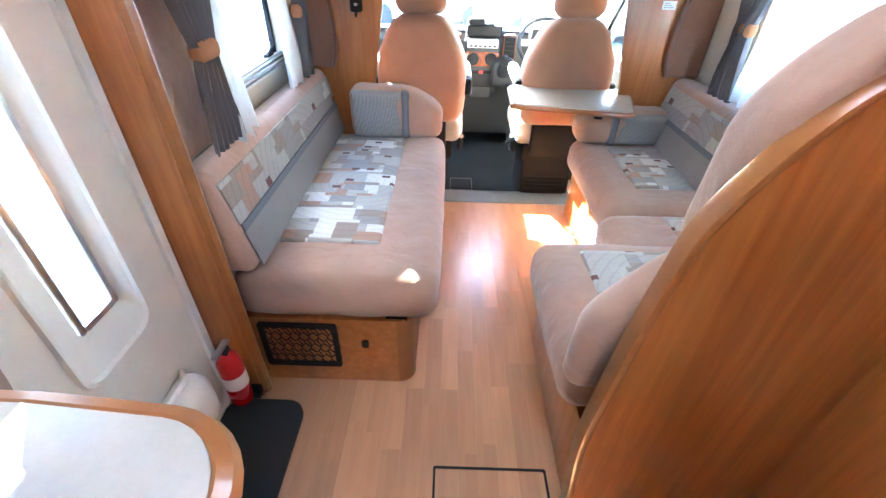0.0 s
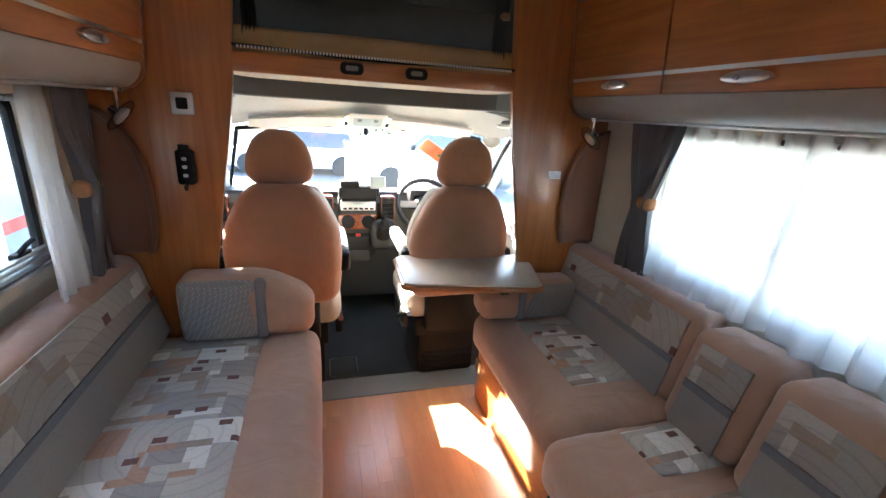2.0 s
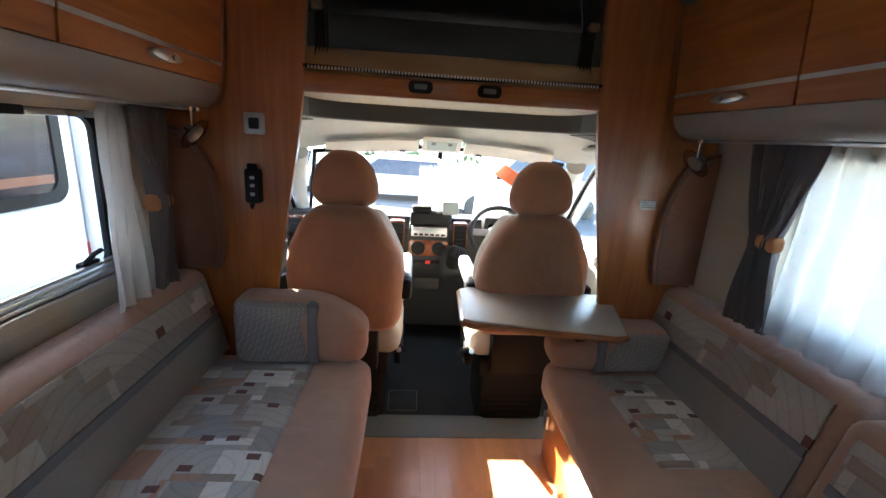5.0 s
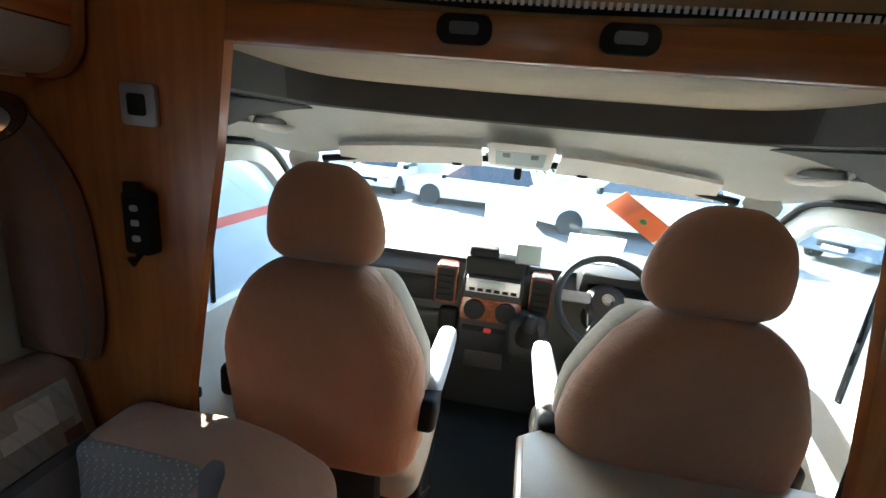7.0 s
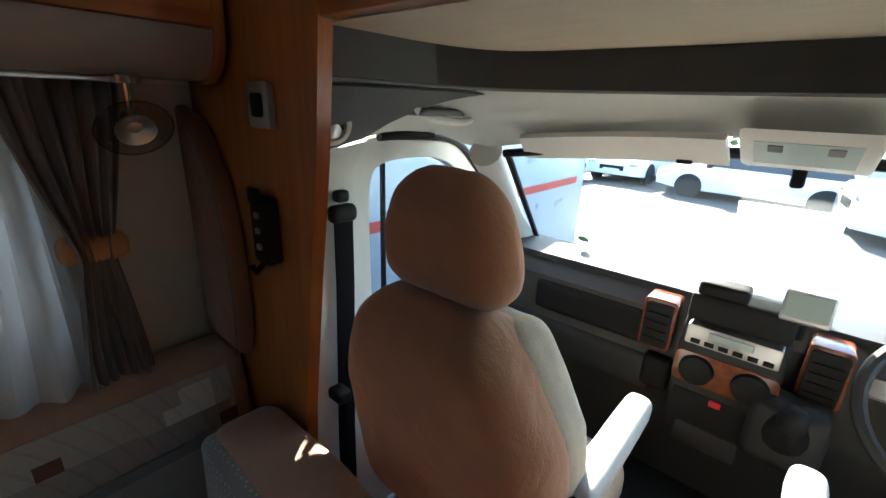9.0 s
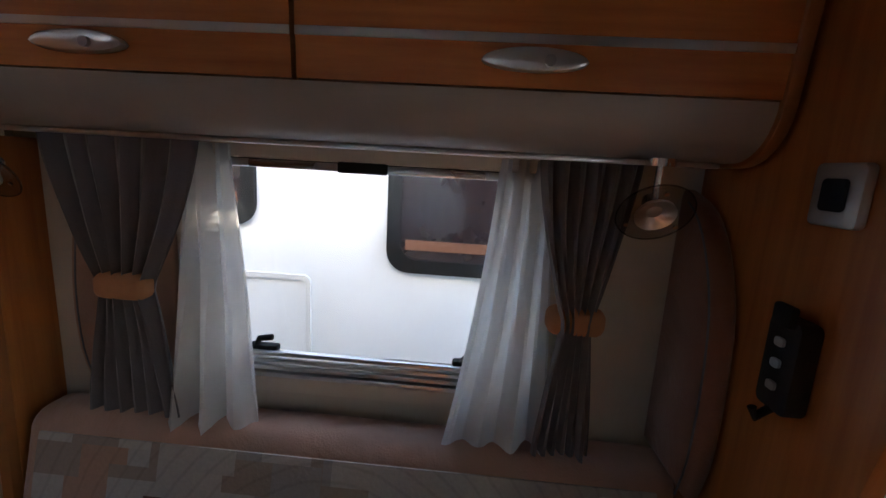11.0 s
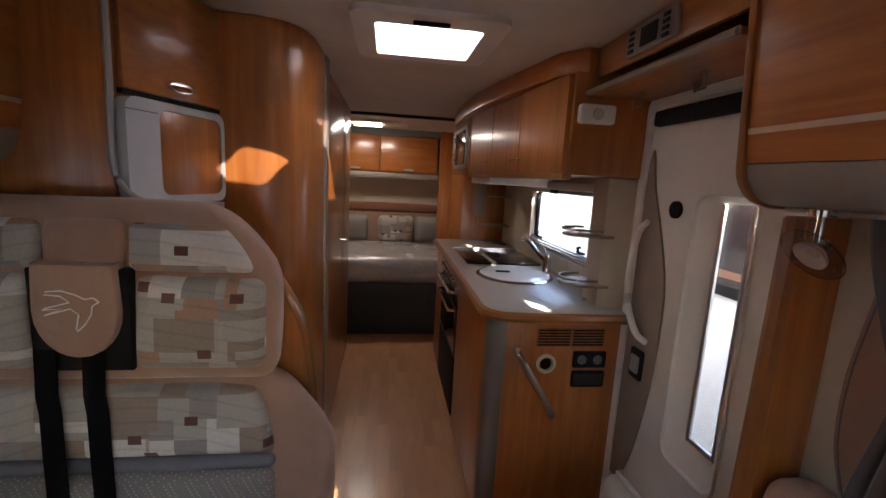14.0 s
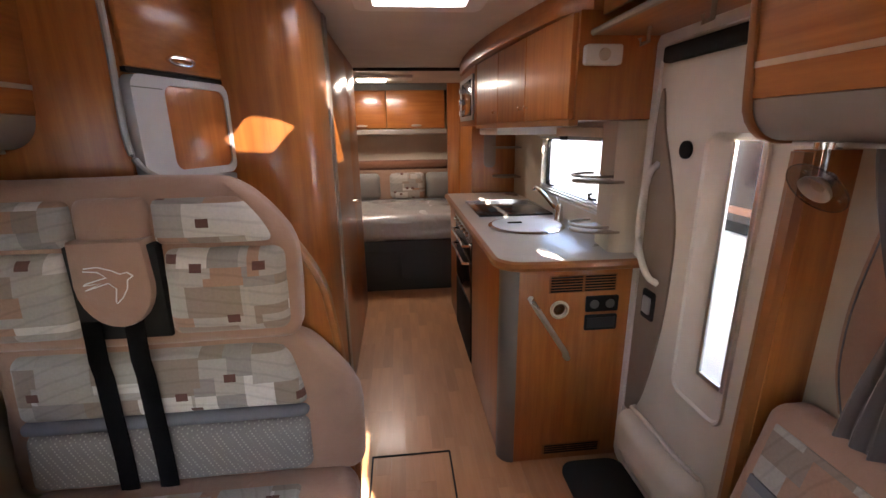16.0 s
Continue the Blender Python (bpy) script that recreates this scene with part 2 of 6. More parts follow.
WHITE = mat("white_plastic", (0.72, 0.70, 0.66), 0.45, 0, 0.12, (30, 30, 30), 0.05, 200)
DOORP = mat("cream_door_plastic", (0.66, 0.61, 0.52), 0.5, 0, 0.12, (30, 30, 30), 0.08, 220)
TAUPE = mat("taupe_plastic", (0.27, 0.21, 0.16), 0.5, 0, 0.15, (30, 30, 30), 0.06, 200)
HEADL = mat("headliner_white", (0.60, 0.61, 0.58), 0.75, 0, 0.15, (60, 60, 60), 0.08, 260)
GREYT = mat("grey_trim", (0.16, 0.165, 0.16), 0.6, 0, 0.2, (50, 50, 50), 0.08, 240)
VALANCE = mat("grey_valance", (0.281, 0.242, 0.209), 0.42, 0, 0.15, (30, 30, 30), 0.03, 120)
ALU = mat("brushed_aluminium", (0.62, 0.62, 0.62), 0.3, 1.0, 0.2, (60, 60, 4), 0.02)
TVGREY = mat("pale_silver_plastic", (0.50, 0.52, 0.54), 0.4, 0.1, 0.1, (30, 30, 30), 0.02)
SILVER = mat("silver_paint", (0.42, 0.42, 0.43), 0.35, 0.6, 0.15, (30, 30, 30), 0.02)
CHROME = mat("chrome", (0.8, 0.8, 0.8), 0.1, 1.0, 0.05)
ARMG = mat("pale_grey_armrest", (0.42, 0.44, 0.47), 0.45, 0, 0.15, (30, 30, 30), 0.05, 160)
WEBBING = mat("black_webbing", (0.006, 0.006, 0.007), 0.95, 0, 0.3, (80, 80, 80), 0.2, 400, spec=0.1)
BLACK = mat("black_plastic", (0.008, 0.008, 0.009), 0.65, 0, 0.3, (40, 40, 40), 0.1, 260, spec=0.25)
RUBBER = mat("black_mat", (0.012, 0.012, 0.013), 0.85, 0, 0.4, (90, 90, 90), 0.4, 260)
CARPET = mat("dark_cab_carpet", (0.035, 0.04, 0.042), 0.95, 0, 0.6, (90, 90, 90), 0.5, 260, stain=0.3)
PLATE = mat("grey_threshold_lino", (0.14, 0.155, 0.155), 0.6, 0, 0.3, (40, 40, 40), 0.1, 160)
DASH = mat("grey_dashboard", (0.045, 0.044, 0.040), 0.6, 0, 0.15, (60, 60, 60), 0.12, 300)
DASHD = mat("dark_dashboard", (0.013, 0.0135, 0.015), 0.6, 0, 0.2, (60, 60, 60), 0.12, 300)
BURL = mat("burr_walnut_trim", (0.25, 0.075, 0.03), 0.25, 0, 1.0, (30, 30, 30), 0.02, color2=(0.10, 0.025, 0.012), coat=0.5)
TABLE = mat("grey_laminate", (0.44, 0.39, 0.32), 0.42, 0, 0.35, (30, 8, 30), 0.02, 90)
WORKTOP = mat("pale_worktop", (0.45, 0.42, 0.38), 0.3, 0, 0.3, (70, 70, 70), 0.02, 120)
ENAMEL = mat("white_enamel", (0.75, 0.75, 0.76), 0.18, 0, 0.05, (10, 10, 10))
BGLASS = mat("black_glass", (0.012, 0.011, 0.011), 0.08, 0, 0.2, (20, 20, 20), coat=0.5)
RED = mat("red_enamel", (0.55, 0.015, 0.02), 0.28, 0, 0.2, (20, 20, 20), coat=0.3)
GLASS = pane_glass("window_glass", (0.93, 0.95, 0.95))
LENS = pane_glass("lamp_glass", (0.8, 0.8, 0.8), 0.15)
FOIL = mat("plastic_wrapped_mattress", (0.40, 0.38, 0.37), 0.25, 0, 0.5, (20, 20, 20), 0.6, 26, color2=(0.28, 0.25, 0.24), coat=0.6)
BEDBASE = mat("dark_padded_base", (0.035, 0.037, 0.035), 0.7, 0, 0.3, (30, 30, 30), 0.2, 120)
PAPER = mat("white_card", (0.8, 0.8, 0.78), 0.7, 0, 0.05)
INK = mat("grey_print", (0.33, 0.33, 0.34), 0.7)
ORANGE = mat("orange_print", (0.75, 0.16, 0.05), 0.6)
MATTRESS = mat("tan_mattress_cover", (0.42, 0.26, 0.12), 0.9, 0, 0.3, (50, 50, 50), 0.25, 200)
BEDBOARD = mat("cream_bed_underside", (0.62, 0.52, 0.38), 0.75, 0, 0.35, (8, 50, 30), 0.08, 120)
ASPHALT = mat("pale_gravelled_yard", (0.115, 0.114, 0.11), 0.75, 0, 0.9, (14, 14, 14), 0.8, 30, color2=(0.065, 0.064, 0.06), stain=0.35)
CARW = mat("white_car_paint", (0.78, 0.79, 0.8), 0.2, 0, 0.03, (4, 4, 4), coat=0.6)
CARS = mat("grey_car_paint", (0.16, 0.19, 0.22), 0.25, 0.3, 0.05, (4, 4, 4), coat=0.6)
# blue-grey colour carries the shade on the neighbouring vehicle's side
CARSHADE = mat("blue_grey_shaded_side", (0.34, 0.39, 0.45), 0.3, 0.1, 0.05, (4, 4, 4), coat=0.5)
CARBLUE = mat("blue_car_paint", (0.12, 0.16, 0.22), 0.25, 0.3, 0.05, (4, 4, 4), coat=0.6)
CARAVAN = mat("white_caravan_skin", (0.85, 0.87, 0.90), 0.35, 0, 0.05, (6, 6, 6), coat=0.2)
DARKPANE = mat("dark_vehicle_glass", (0.03, 0.02, 0.022), 0.1, 0, 0.5, (6, 6, 6), coat=0.5)
TYRE = mat("tyre_rubber", (0.02, 0.02, 0.02), 0.85, 0, 0.3, (40, 40, 40), 0.3)
LEAF = mat("hedge_leaf", (0.05, 0.09, 0.03), 0.6, 0, 0.8, (30, 30, 30), 0.3, 60)
LAMPW = mat("ceiling_lamp_lens", (1.0, 0.95, 0.85), 0.4, emit=3.0)
LCD = mat("pale_display", (0.35, 0.42, 0.40), 0.3)
GREEN = mat("green_sticker", (0.02, 0.22, 0.08), 0.6)
REDB = mat("red_button", (0.7, 0.03, 0.03), 0.4)


# ---- mesh helpers ----
def shade(bm, angle=35):
    for f in bm.faces:
        f.smooth = True
    for e in bm.edges:
        if len(e.link_faces) == 2 and e.calc_face_angle(0) > radians(angle):
            e.smooth = False


def link(name, bm, material, parent=None, label=""):
    shade(bm)
    me = bpy.data.meshes.new(name)
    bm.to_mesh(me)
    bm.free()
    for m in (material if isinstance(material, (list, tuple)) else [material]):
        me.materials.append(m)
    ob = new(name, me)
    if parent is not None:
        ob.parent = parent
    if label:
        ob["label"] = label
    return ob


def part(name, bm, material, parent, label=""):
    """One mesh object under a thing, given in world metres."""
    base = Vector((0, 0, 0))
    p = parent
    while p is not None:
        base += p.location
        p = p.parent
    bmesh.ops.translate(bm, verts=bm.verts, vec=-base)
    return link(name, bm, material, parent, label)


def thing(name, place, label, category, group="", kind=""):
    ob = new(name)
    ob.empty_display_size = 0.05
    ob.location = place
    return tagged(ob, label, category, group, kind)


def solid(name, bm, material, label, category, group="", kind=""):
    return tagged(link(name, bm, material), label, category, group, kind)


def box(x0, x1, y0, y1, z0, z1, bev=0.004, seg=2):
    bm = bmesh.new()
    bmesh.ops.create_cube(bm, size=1)
    sx, sy, sz = abs(x1 - x0), abs(y1 - y0), abs(z1 - z0)
    bmesh.ops.scale(bm, verts=bm.verts, vec=(sx, sy, sz))
    bmesh.ops.translate(bm, verts=bm.verts, vec=((x0 + x1) / 2, (y0 + y1) / 2, (z0 + z1) / 2))
    bev = min(bev, 0.45 * min(sx, sy, sz))
    if bev > 0:
        bmesh.ops.bevel(bm, geom=bm.edges[:], offset=bev, segments=seg, profile=0.5, affect="EDGES")
    return bm


def add(*bms):
    out = bms[0]
    for b in bms[1:]:
        me = bpy.data.meshes.new("tmp")
        b.to_mesh(me)
        b.free()
        out.from_mesh(me)
        bpy.data.meshes.remove(me)
    return out


def move(bm, m):
    bmesh.ops.transform(bm, matrix=m, verts=bm.verts)
    return bm


def prism(points, axis, a, b, bev=0.0, seg=2):
    """A polygon given in the two other axes, drawn out along axis from a to b. x: (y, z); y: (x, z); z: (x, y)."""
    def at(p, d):
        return {"x": (d, p[0], p[1]), "y": (p[0], d, p[1]), "z": (p[0], p[1], d)}[axis]
    bm = bmesh.new()
    lo, hi = [bm.verts.new(at(p, a)) for p in points], [bm.verts.new(at(p, b)) for p in points]
    n = len(points)
    bm.faces.new(lo)
    bm.faces.new(hi[::-1])
    for i in range(n):
        j = (i + 1) % n
        bm.faces.new((lo[j], lo[i], hi[i], hi[j]))
    bmesh.ops.recalc_face_normals(bm, faces=bm.faces)
    if bev:
        caps = [e for e in bm.edges if sum(len(f.verts) == n and n > 4 or f in (bm.faces[:2]) for f in e.link_faces) == 1]
        bmesh.ops.bevel(bm, geom=caps or bm.edges[:], offset=bev, segments=seg, profile=0.5, affect="EDGES")
    return bm


def strip(rows, close=False):
    """A sheet through rows of points."""
    bm = bmesh.new()
    vs = [[bm.verts.new(p) for p in r] for r in rows]
    for a, b in zip(vs, vs[1:]):
        for i in range(len(a) - (0 if close else 1)):
            j = (i + 1) % len(a)
            bm.faces.new((a[i], a[j], b[j], b[i]))
    return bm


def thick(bm, d):
    bmesh.ops.recalc_face_normals(bm, faces=bm.faces)
    bmesh.ops.solidify(bm, geom=bm.faces[:], thickness=d)
    return bm


def arc(cx, cy, r, a0, a1, n=8, ry=None):
    ry = ry or r
    return [(cx + r * math.cos(radians(a0 + (a1 - a0) * i / n)), cy + ry * math.sin(radians(a0 + (a1 - a0) * i / n))) for i in range(n + 1)]


def rrect(x0, x1, y0, y1, r, n=5):
    return arc(x1 - r, y1 - r, r, 0, 90, n) + arc(x0 + r, y1 - r, r, 90, 180, n) + arc(x0 + r, y0 + r, r, 180, 270, n) + arc(x1 - r, y0 + r, r, 270, 360, n)


def ring(outer, inner, axis, a, b):
    """A frame between two outlines with equal counts of points."""
    def at(p, d):
        return {"x": (d, p[0], p[1]), "y": (p[0], d, p[1]), "z": (p[0], p[1], d)}[axis]
    bm = bmesh.new()
    rows = [[bm.verts.new(at(p, d)) for p in o] for o, d in ((outer, a), (outer, b), (inner, b), (inner, a))]
    n = len(outer)
    for k in range(4):
        p, q = rows[k], rows[(k + 1) % 4]
        for i in range(n):
            j = (i + 1) % n
            bm.faces.new((p[i], p[j], q[j], q[i]))
    bmesh.ops.recalc_face_normals(bm, faces=bm.faces)
    return bm


def tube(points, r, n=10, cap=True):
    bm = bmesh.new()
    pts = [Vector(p) for p in points]
    rows = []
    up = Vector((0, 0, 1))
    for i, p in enumerate(pts):
        d = (pts[min(i + 1, len(pts) - 1)] - pts[max(i - 1, 0)]).normalized()
        u = d.cross(up if abs(d.z) < 0.95 else Vector((1, 0, 0))).normalized()
        w = d.cross(u)
        rad = r[i] if isinstance(r, (list, tuple)) else r
        rows.append([bm.verts.new(p + u * (rad * math.cos(2 * math.pi * k / n)) + w * (rad * math.sin(2 * math.pi * k / n))) for k in range(n)])
    for a, b in zip(rows, rows[1:]):
        for i in range(n):
            bm.faces.new((a[i], a[(i + 1) % n], b[(i + 1) % n], b[i]))
    if cap:
        bm.faces.new(rows[0][::-1])
        bm.faces.new(rows[-1])
    bmesh.ops.recalc_face_normals(bm, faces=bm.faces)
    return bm


def lathe(profile, n=20):
    """Turns (r, z) pairs about z."""
    bm = bmesh.new()
    rows = [[bm.verts.new((r * math.cos(2 * math.pi * k / n), r * math.sin(2 * math.pi * k / n), z)) for k in range(n)] for r, z in profile]
    for a, b in zip(rows, rows[1:]):
        for i in range(n):
            bm.faces.new((a[i], a[(i + 1) % n], b[(i + 1) % n], b[i]))
    bm.faces.new(rows[0][::-1])
    bm.faces.new(rows[-1])
    bmesh.ops.remove_doubles(bm, verts=bm.verts, dist=1e-5)
    bmesh.ops.recalc_face_normals(bm, faces=bm.faces)
    return bm


def cushion(x0, x1, y0, y1, z0, z1, r=0.05, puff=(0.0, 0.0, 0.012), wrinkle=0.0, n=12, shape=None, seed=0):
    """A soft block: rounded edges, bulging faces and small wrinkles."""
    bm = bmesh.new()
    bmesh.ops.create_cube(bm, size=2)
    bmesh.ops.subdivide_edges(bm, edges=bm.edges[:], cuts=n, use_grid_fill=True)
    (x0, x1), (y0, y1), (z0, z1) = sorted((x0, x1)), sorted((y0, y1)), sorted((z0, z1))
    h = Vector(((x1 - x0) / 2, (y1 - y0) / 2, (z1 - z0) / 2))
    c = Vector(((x0 + x1) / 2, (y0 + y1) / 2, (z0 + z1) / 2))
    r = min(r, 0.95 * min(h))
    for v in bm.verts:
        p = v.co.copy()
        q = Vector()
        for i in range(3):
            u, s = abs(p[i]), 1 if p[i] >= 0 else -1
            inner = h[i] - r
            q[i] = s * (u / 0.6 * inner if u < 0.6 else inner + (u - 0.6) / 0.4 * r)
        inn = Vector([max(-(h[i] - r), min(h[i] - r, q[i])) for i in range(3)])
        d = q - inn
        if d.length > 1e-7:
            m = max(abs(d.x), abs(d.y), abs(d.z))
            q = inn + d.normalized() * m
        fall = [1 - (q[i] / h[i]) ** 2 for i in range(3)]
        for i in range(3):
            j, k = (i + 1) % 3, (i + 2) % 3
            q[i] += puff[i] * (q[i] / h[i]) * max(0, fall[j]) ** 0.5 * max(0, fall[k]) ** 0.5
        if wrinkle:
            q += Vector((1, 1, 1)) * wrinkle * (noise.noise(q * 9 + Vector((seed, 0, 0))) + 0.5 * noise.noise(q * 23))
        v.co = q + c
    if shape:
        for v in bm.verts:
            v.co = shape(v.co)
    bmesh.ops.recalc_face_normals(bm, faces=bm.faces)
    return bm


def drape(p0, p1, z_top, z_bot, width, folds, depth, pinch=None, out=(1, 0), seed=1, nz=22):
    """Hanging cloth between two plan points, with folds; pinch: (z, share of width, plan point that it gathers to, or None)."""
    a, b = Vector((*p0, 0)), Vector((*p1, 0))
    o = Vector((*out, 0))
    nx = folds * 8
    rows = []
    rnd = random.Random(seed)
    amp = [0.6 + 0.8 * rnd.random() for _ in range(folds + 2)]
    for k in range(nz + 1):
        f = k / nz
        z = z_top + (z_bot - z_top) * f
        w, g = 1.0, 0.0
        if pinch:
            pz, share = pinch[0], pinch[1]
            d = abs(z - pz) / (z_top - pz if z > pz else (pz - z_bot) * 1.0 + 1e-6)
            g = (1 - min(1, d)) ** 1.3
            low = 0.62 if z < pz else 1.0
            w = (share + (low - share) * (1 - g))
        row = []
        for i in range(nx + 1):
            u = i / nx
            fold = math.sin(u * folds * 2 * math.pi + 0.8 * math.sin(3 * f + seed)) * amp[int(u * folds)] * depth * (1.0 + 0.5 * g)
            uu = 0.5 + (u - 0.5) * w
            if pinch and len(pinch) > 2:
                uu += (pinch[2] - 0.5) * g * 0.8 + (pinch[2] - 0.5) * (0.25 if z < pinch[0] else 0)
            p = a.lerp(b, uu) + o * (fold + 0.01 * noise.noise(Vector((u * 4, f * 3, seed))))
            row.append((p.x, p.y, z + 0.012 * noise.noise(Vector((u * 5, seed, 0))) * f))
        rows.append(row)
    return thick(strip(rows), 0.003)


def smooth(pts, n=5):
    """Points of a smooth curve through the given plan points."""
    q = [Vector(p) for p in pts]
    q = [q[0] * 2 - q[1]] + q + [q[-1] * 2 - q[-2]]
    out = []
    for k in range(1, len(q) - 2):
        a, b, c, d = q[k - 1:k + 3]
        for i in range(n):
            f = i / n
            out.append(tuple(0.5 * (2 * b + (c - a) * f + (2 * a - 5 * b + 4 * c - d) * f * f + (3 * b - a - 3 * c + d) * f ** 3)))
    return out + [tuple(pts[-1])]


def mirrored(path):
    """A path given from the rear left to the middle, carried on to the rear right."""
    return path + [(-x, y, z) for x, y, z in reversed(path[:-1])]


def smooth3(pts, n=6):
    a, b = smooth([(x, y) for x, y, z in pts], n), smooth([(x, z) for x, y, z in pts], n)
    return [(p[0], p[1], q[1]) for p, q in zip(a, b)]


# ---- structure ----
W, TOP, REAR = 1.07, 2.0, -5.75          # half width, ceiling, rear wall
WIN_L, WIN_R, WIN_K = (-1.05, -0.30, 0.95, 1.45), (-1.40, -0.42, 0.92, 1.455), (-3.42, -2.53, 1.09, 1.475)
DOOR = (-2.174, -1.49, 0.02, 1.80)


def pierced(x0, x1, y0, y1, z0, z1, holes):
    """A wall along y as blocks round its openings (y0, y1, z0, z1)."""
    bms, y = [], y0
    for a, b, c, d in sorted(holes):
        bms += [box(x0, x1, y, a, z0, z1, 0), box(x0, x1, a, b, d, z1, 0)]
        if c > z0 + 0.005:
            bms.append(box(x0, x1, a, b, z0, c, 0))
        y = b
    bms.append(box(x0, x1, y, y1, z0, z1, 0))
    return add(*bms)


solid("wall_left", pierced(-W - 0.04, -W, REAR, 0.06, -0.2, TOP, [WIN_L, WIN_K, DOOR]), CREAM, "cream laminated side wall with window and door openings", "wall", kind="structure")
solid("wall_right", pierced(W, W + 0.04, REAR, 0.06, -0.2, TOP, [WIN_R]), CREAM, "cream laminated side wall with a wide window opening", "wall", kind="structure")
solid("wall_rear", box(-W - 0.04, W + 0.04, REAR - 0.04, REAR, -0.2, TOP, 0), CREAM, "cream rear wall behind the bed", "wall", kind="structure")
SK = (-0.385, -0.01, -2.48, -2.11)
# added opening, out of view: lets a sun beam reach the washroom wall
SK2 = (-0.175, 0.075, -1.715, -1.475)
cl = add(box(-W - 0.04, SK2[0], SK[3], 0.06, TOP, TOP + 0.04, 0), box(SK2[1], W + 0.04, SK[3], 0.06, TOP, TOP + 0.04, 0), box(SK2[0], SK2[1], SK[3], SK2[2], TOP, TOP + 0.04, 0), box(SK2[0], SK2[1], SK2[3], 0.06, TOP, TOP + 0.04, 0),
         box(-W - 0.04, SK[0], REAR - 0.04, SK[3], TOP, TOP + 0.04, 0), box(SK[1], W + 0.04, REAR - 0.04, SK[3], TOP, TOP + 0.04, 0),
         box(SK[0], SK[1], REAR - 0.04, SK[2], TOP, TOP + 0.04, 0))
solid("ceiling", cl, CEIL, "pale padded ceiling with a roof light opening", "ceiling", kind="structure")
solid("subfloor", box(-W - 0.04, W + 0.04, REAR, 0.10, -0.2, -0.006, 0), EDGE, "timber subfloor under the laminate", "floor", kind="structure")


def window_frame(name, x, spec, side, label, glass=GLASS, blind=True):
    """A hinged caravan window: inner frame, blind cassette, sill rail, sash and pane. side: -1 left wall, 1 right wall."""
    y0, y1, z0, z1 = spec
    t = thing(name, (x, (y0 + y1) / 2, z0), label, "window", kind="structure")
    o, i = rrect(y0 - 0.035, y1 + 0.035, z0 - 0.035, z1 + 0.035, 0.05), rrect(y0 + 0.004, y1 - 0.004, z0 + 0.004, z1 - 0.004, 0.045)
    part("inner_frame", ring(o, i, "x", x, x - side * 0.022), CREAM, t)
    o, i = rrect(y0 + 0.006, y1 - 0.006, z0 + 0.006, z1 - 0.006, 0.05), rrect(y0 + 0.03, y1 - 0.03, z0 + 0.03, z1 - 0.03, 0.04)
    part("sash", ring(o, i, "x", x + side * 0.012, x + side * 0.03), BLACK, t, "black rubber window seal")
    p = part("pane", prism(rrect(y0 + 0.02, y1 - 0.02, z0 + 0.02, z1 - 0.02, 0.045), "x", x + side * 0.018, x + side * 0.022), glass, t)
    p.visible_shadow = False
    if blind:
        part("blind_cassette", box(x - side * 0.024, x - side * 0.055, y0 - 0.03, y1 + 0.03, z1 - 0.012, z1 + 0.035, 0.008), CREAM, t, "cream roller blind cassette")
        part("blind_pull", box(x - side * 0.026, x - side * 0.045, y0 + 0.01, y1 - 0.01, z1 - 0.03, z1 - 0.014, 0.004), ALU, t, "aluminium blind pull bar")
        part("catch", box(x - side * 0.045, x - side * 0.056, (y0 + y1) / 2 - 0.05, (y0 + y1) / 2 + 0.05, z1 - 0.032, z1 - 0.01, 0.004), BLACK, t)
        for k in range(4):
            part("sill_rail", box(x - side * 0.002, x - side * (0.018 + 0.004 * k), y0 + 0.012, y1 - 0.012, z0 + 0.048 - 0.015 * k, z0 + 0.059 - 0.015 * k, 0.002), ALU, t, "aluminium fly screen rail")
    for yy in (y0 + 0.14, y1 - 0.14):
        h = part("window_catch", add(box(x - side * 0.012, x + side * 0.012, yy - 0.035, yy + 0.035, z0 + 0.05, z0 + 0.07, 0.006), tube([(x, yy - 0.02, z0 + 0.06), (x - side * 0.02, yy, z0 + 0.09), (x - side * 0.02, yy + 0.03, z0 + 0.095)], 0.007)), BLACK, t)
    return t


window_frame("window_1", -W, WIN_L, -1, "side window with cream frame and aluminium blind rails, between curtains")
window_frame("window_2", W, WIN_R, 1, "wide side window behind closed white voile curtains")
window_frame("window_3", -W, WIN_K, -1, "small hinged kitchen window over the sink")

# roof lights
DOME = sheer("frosted_dome", (0.85, 0.87, 0.9), 0.35)


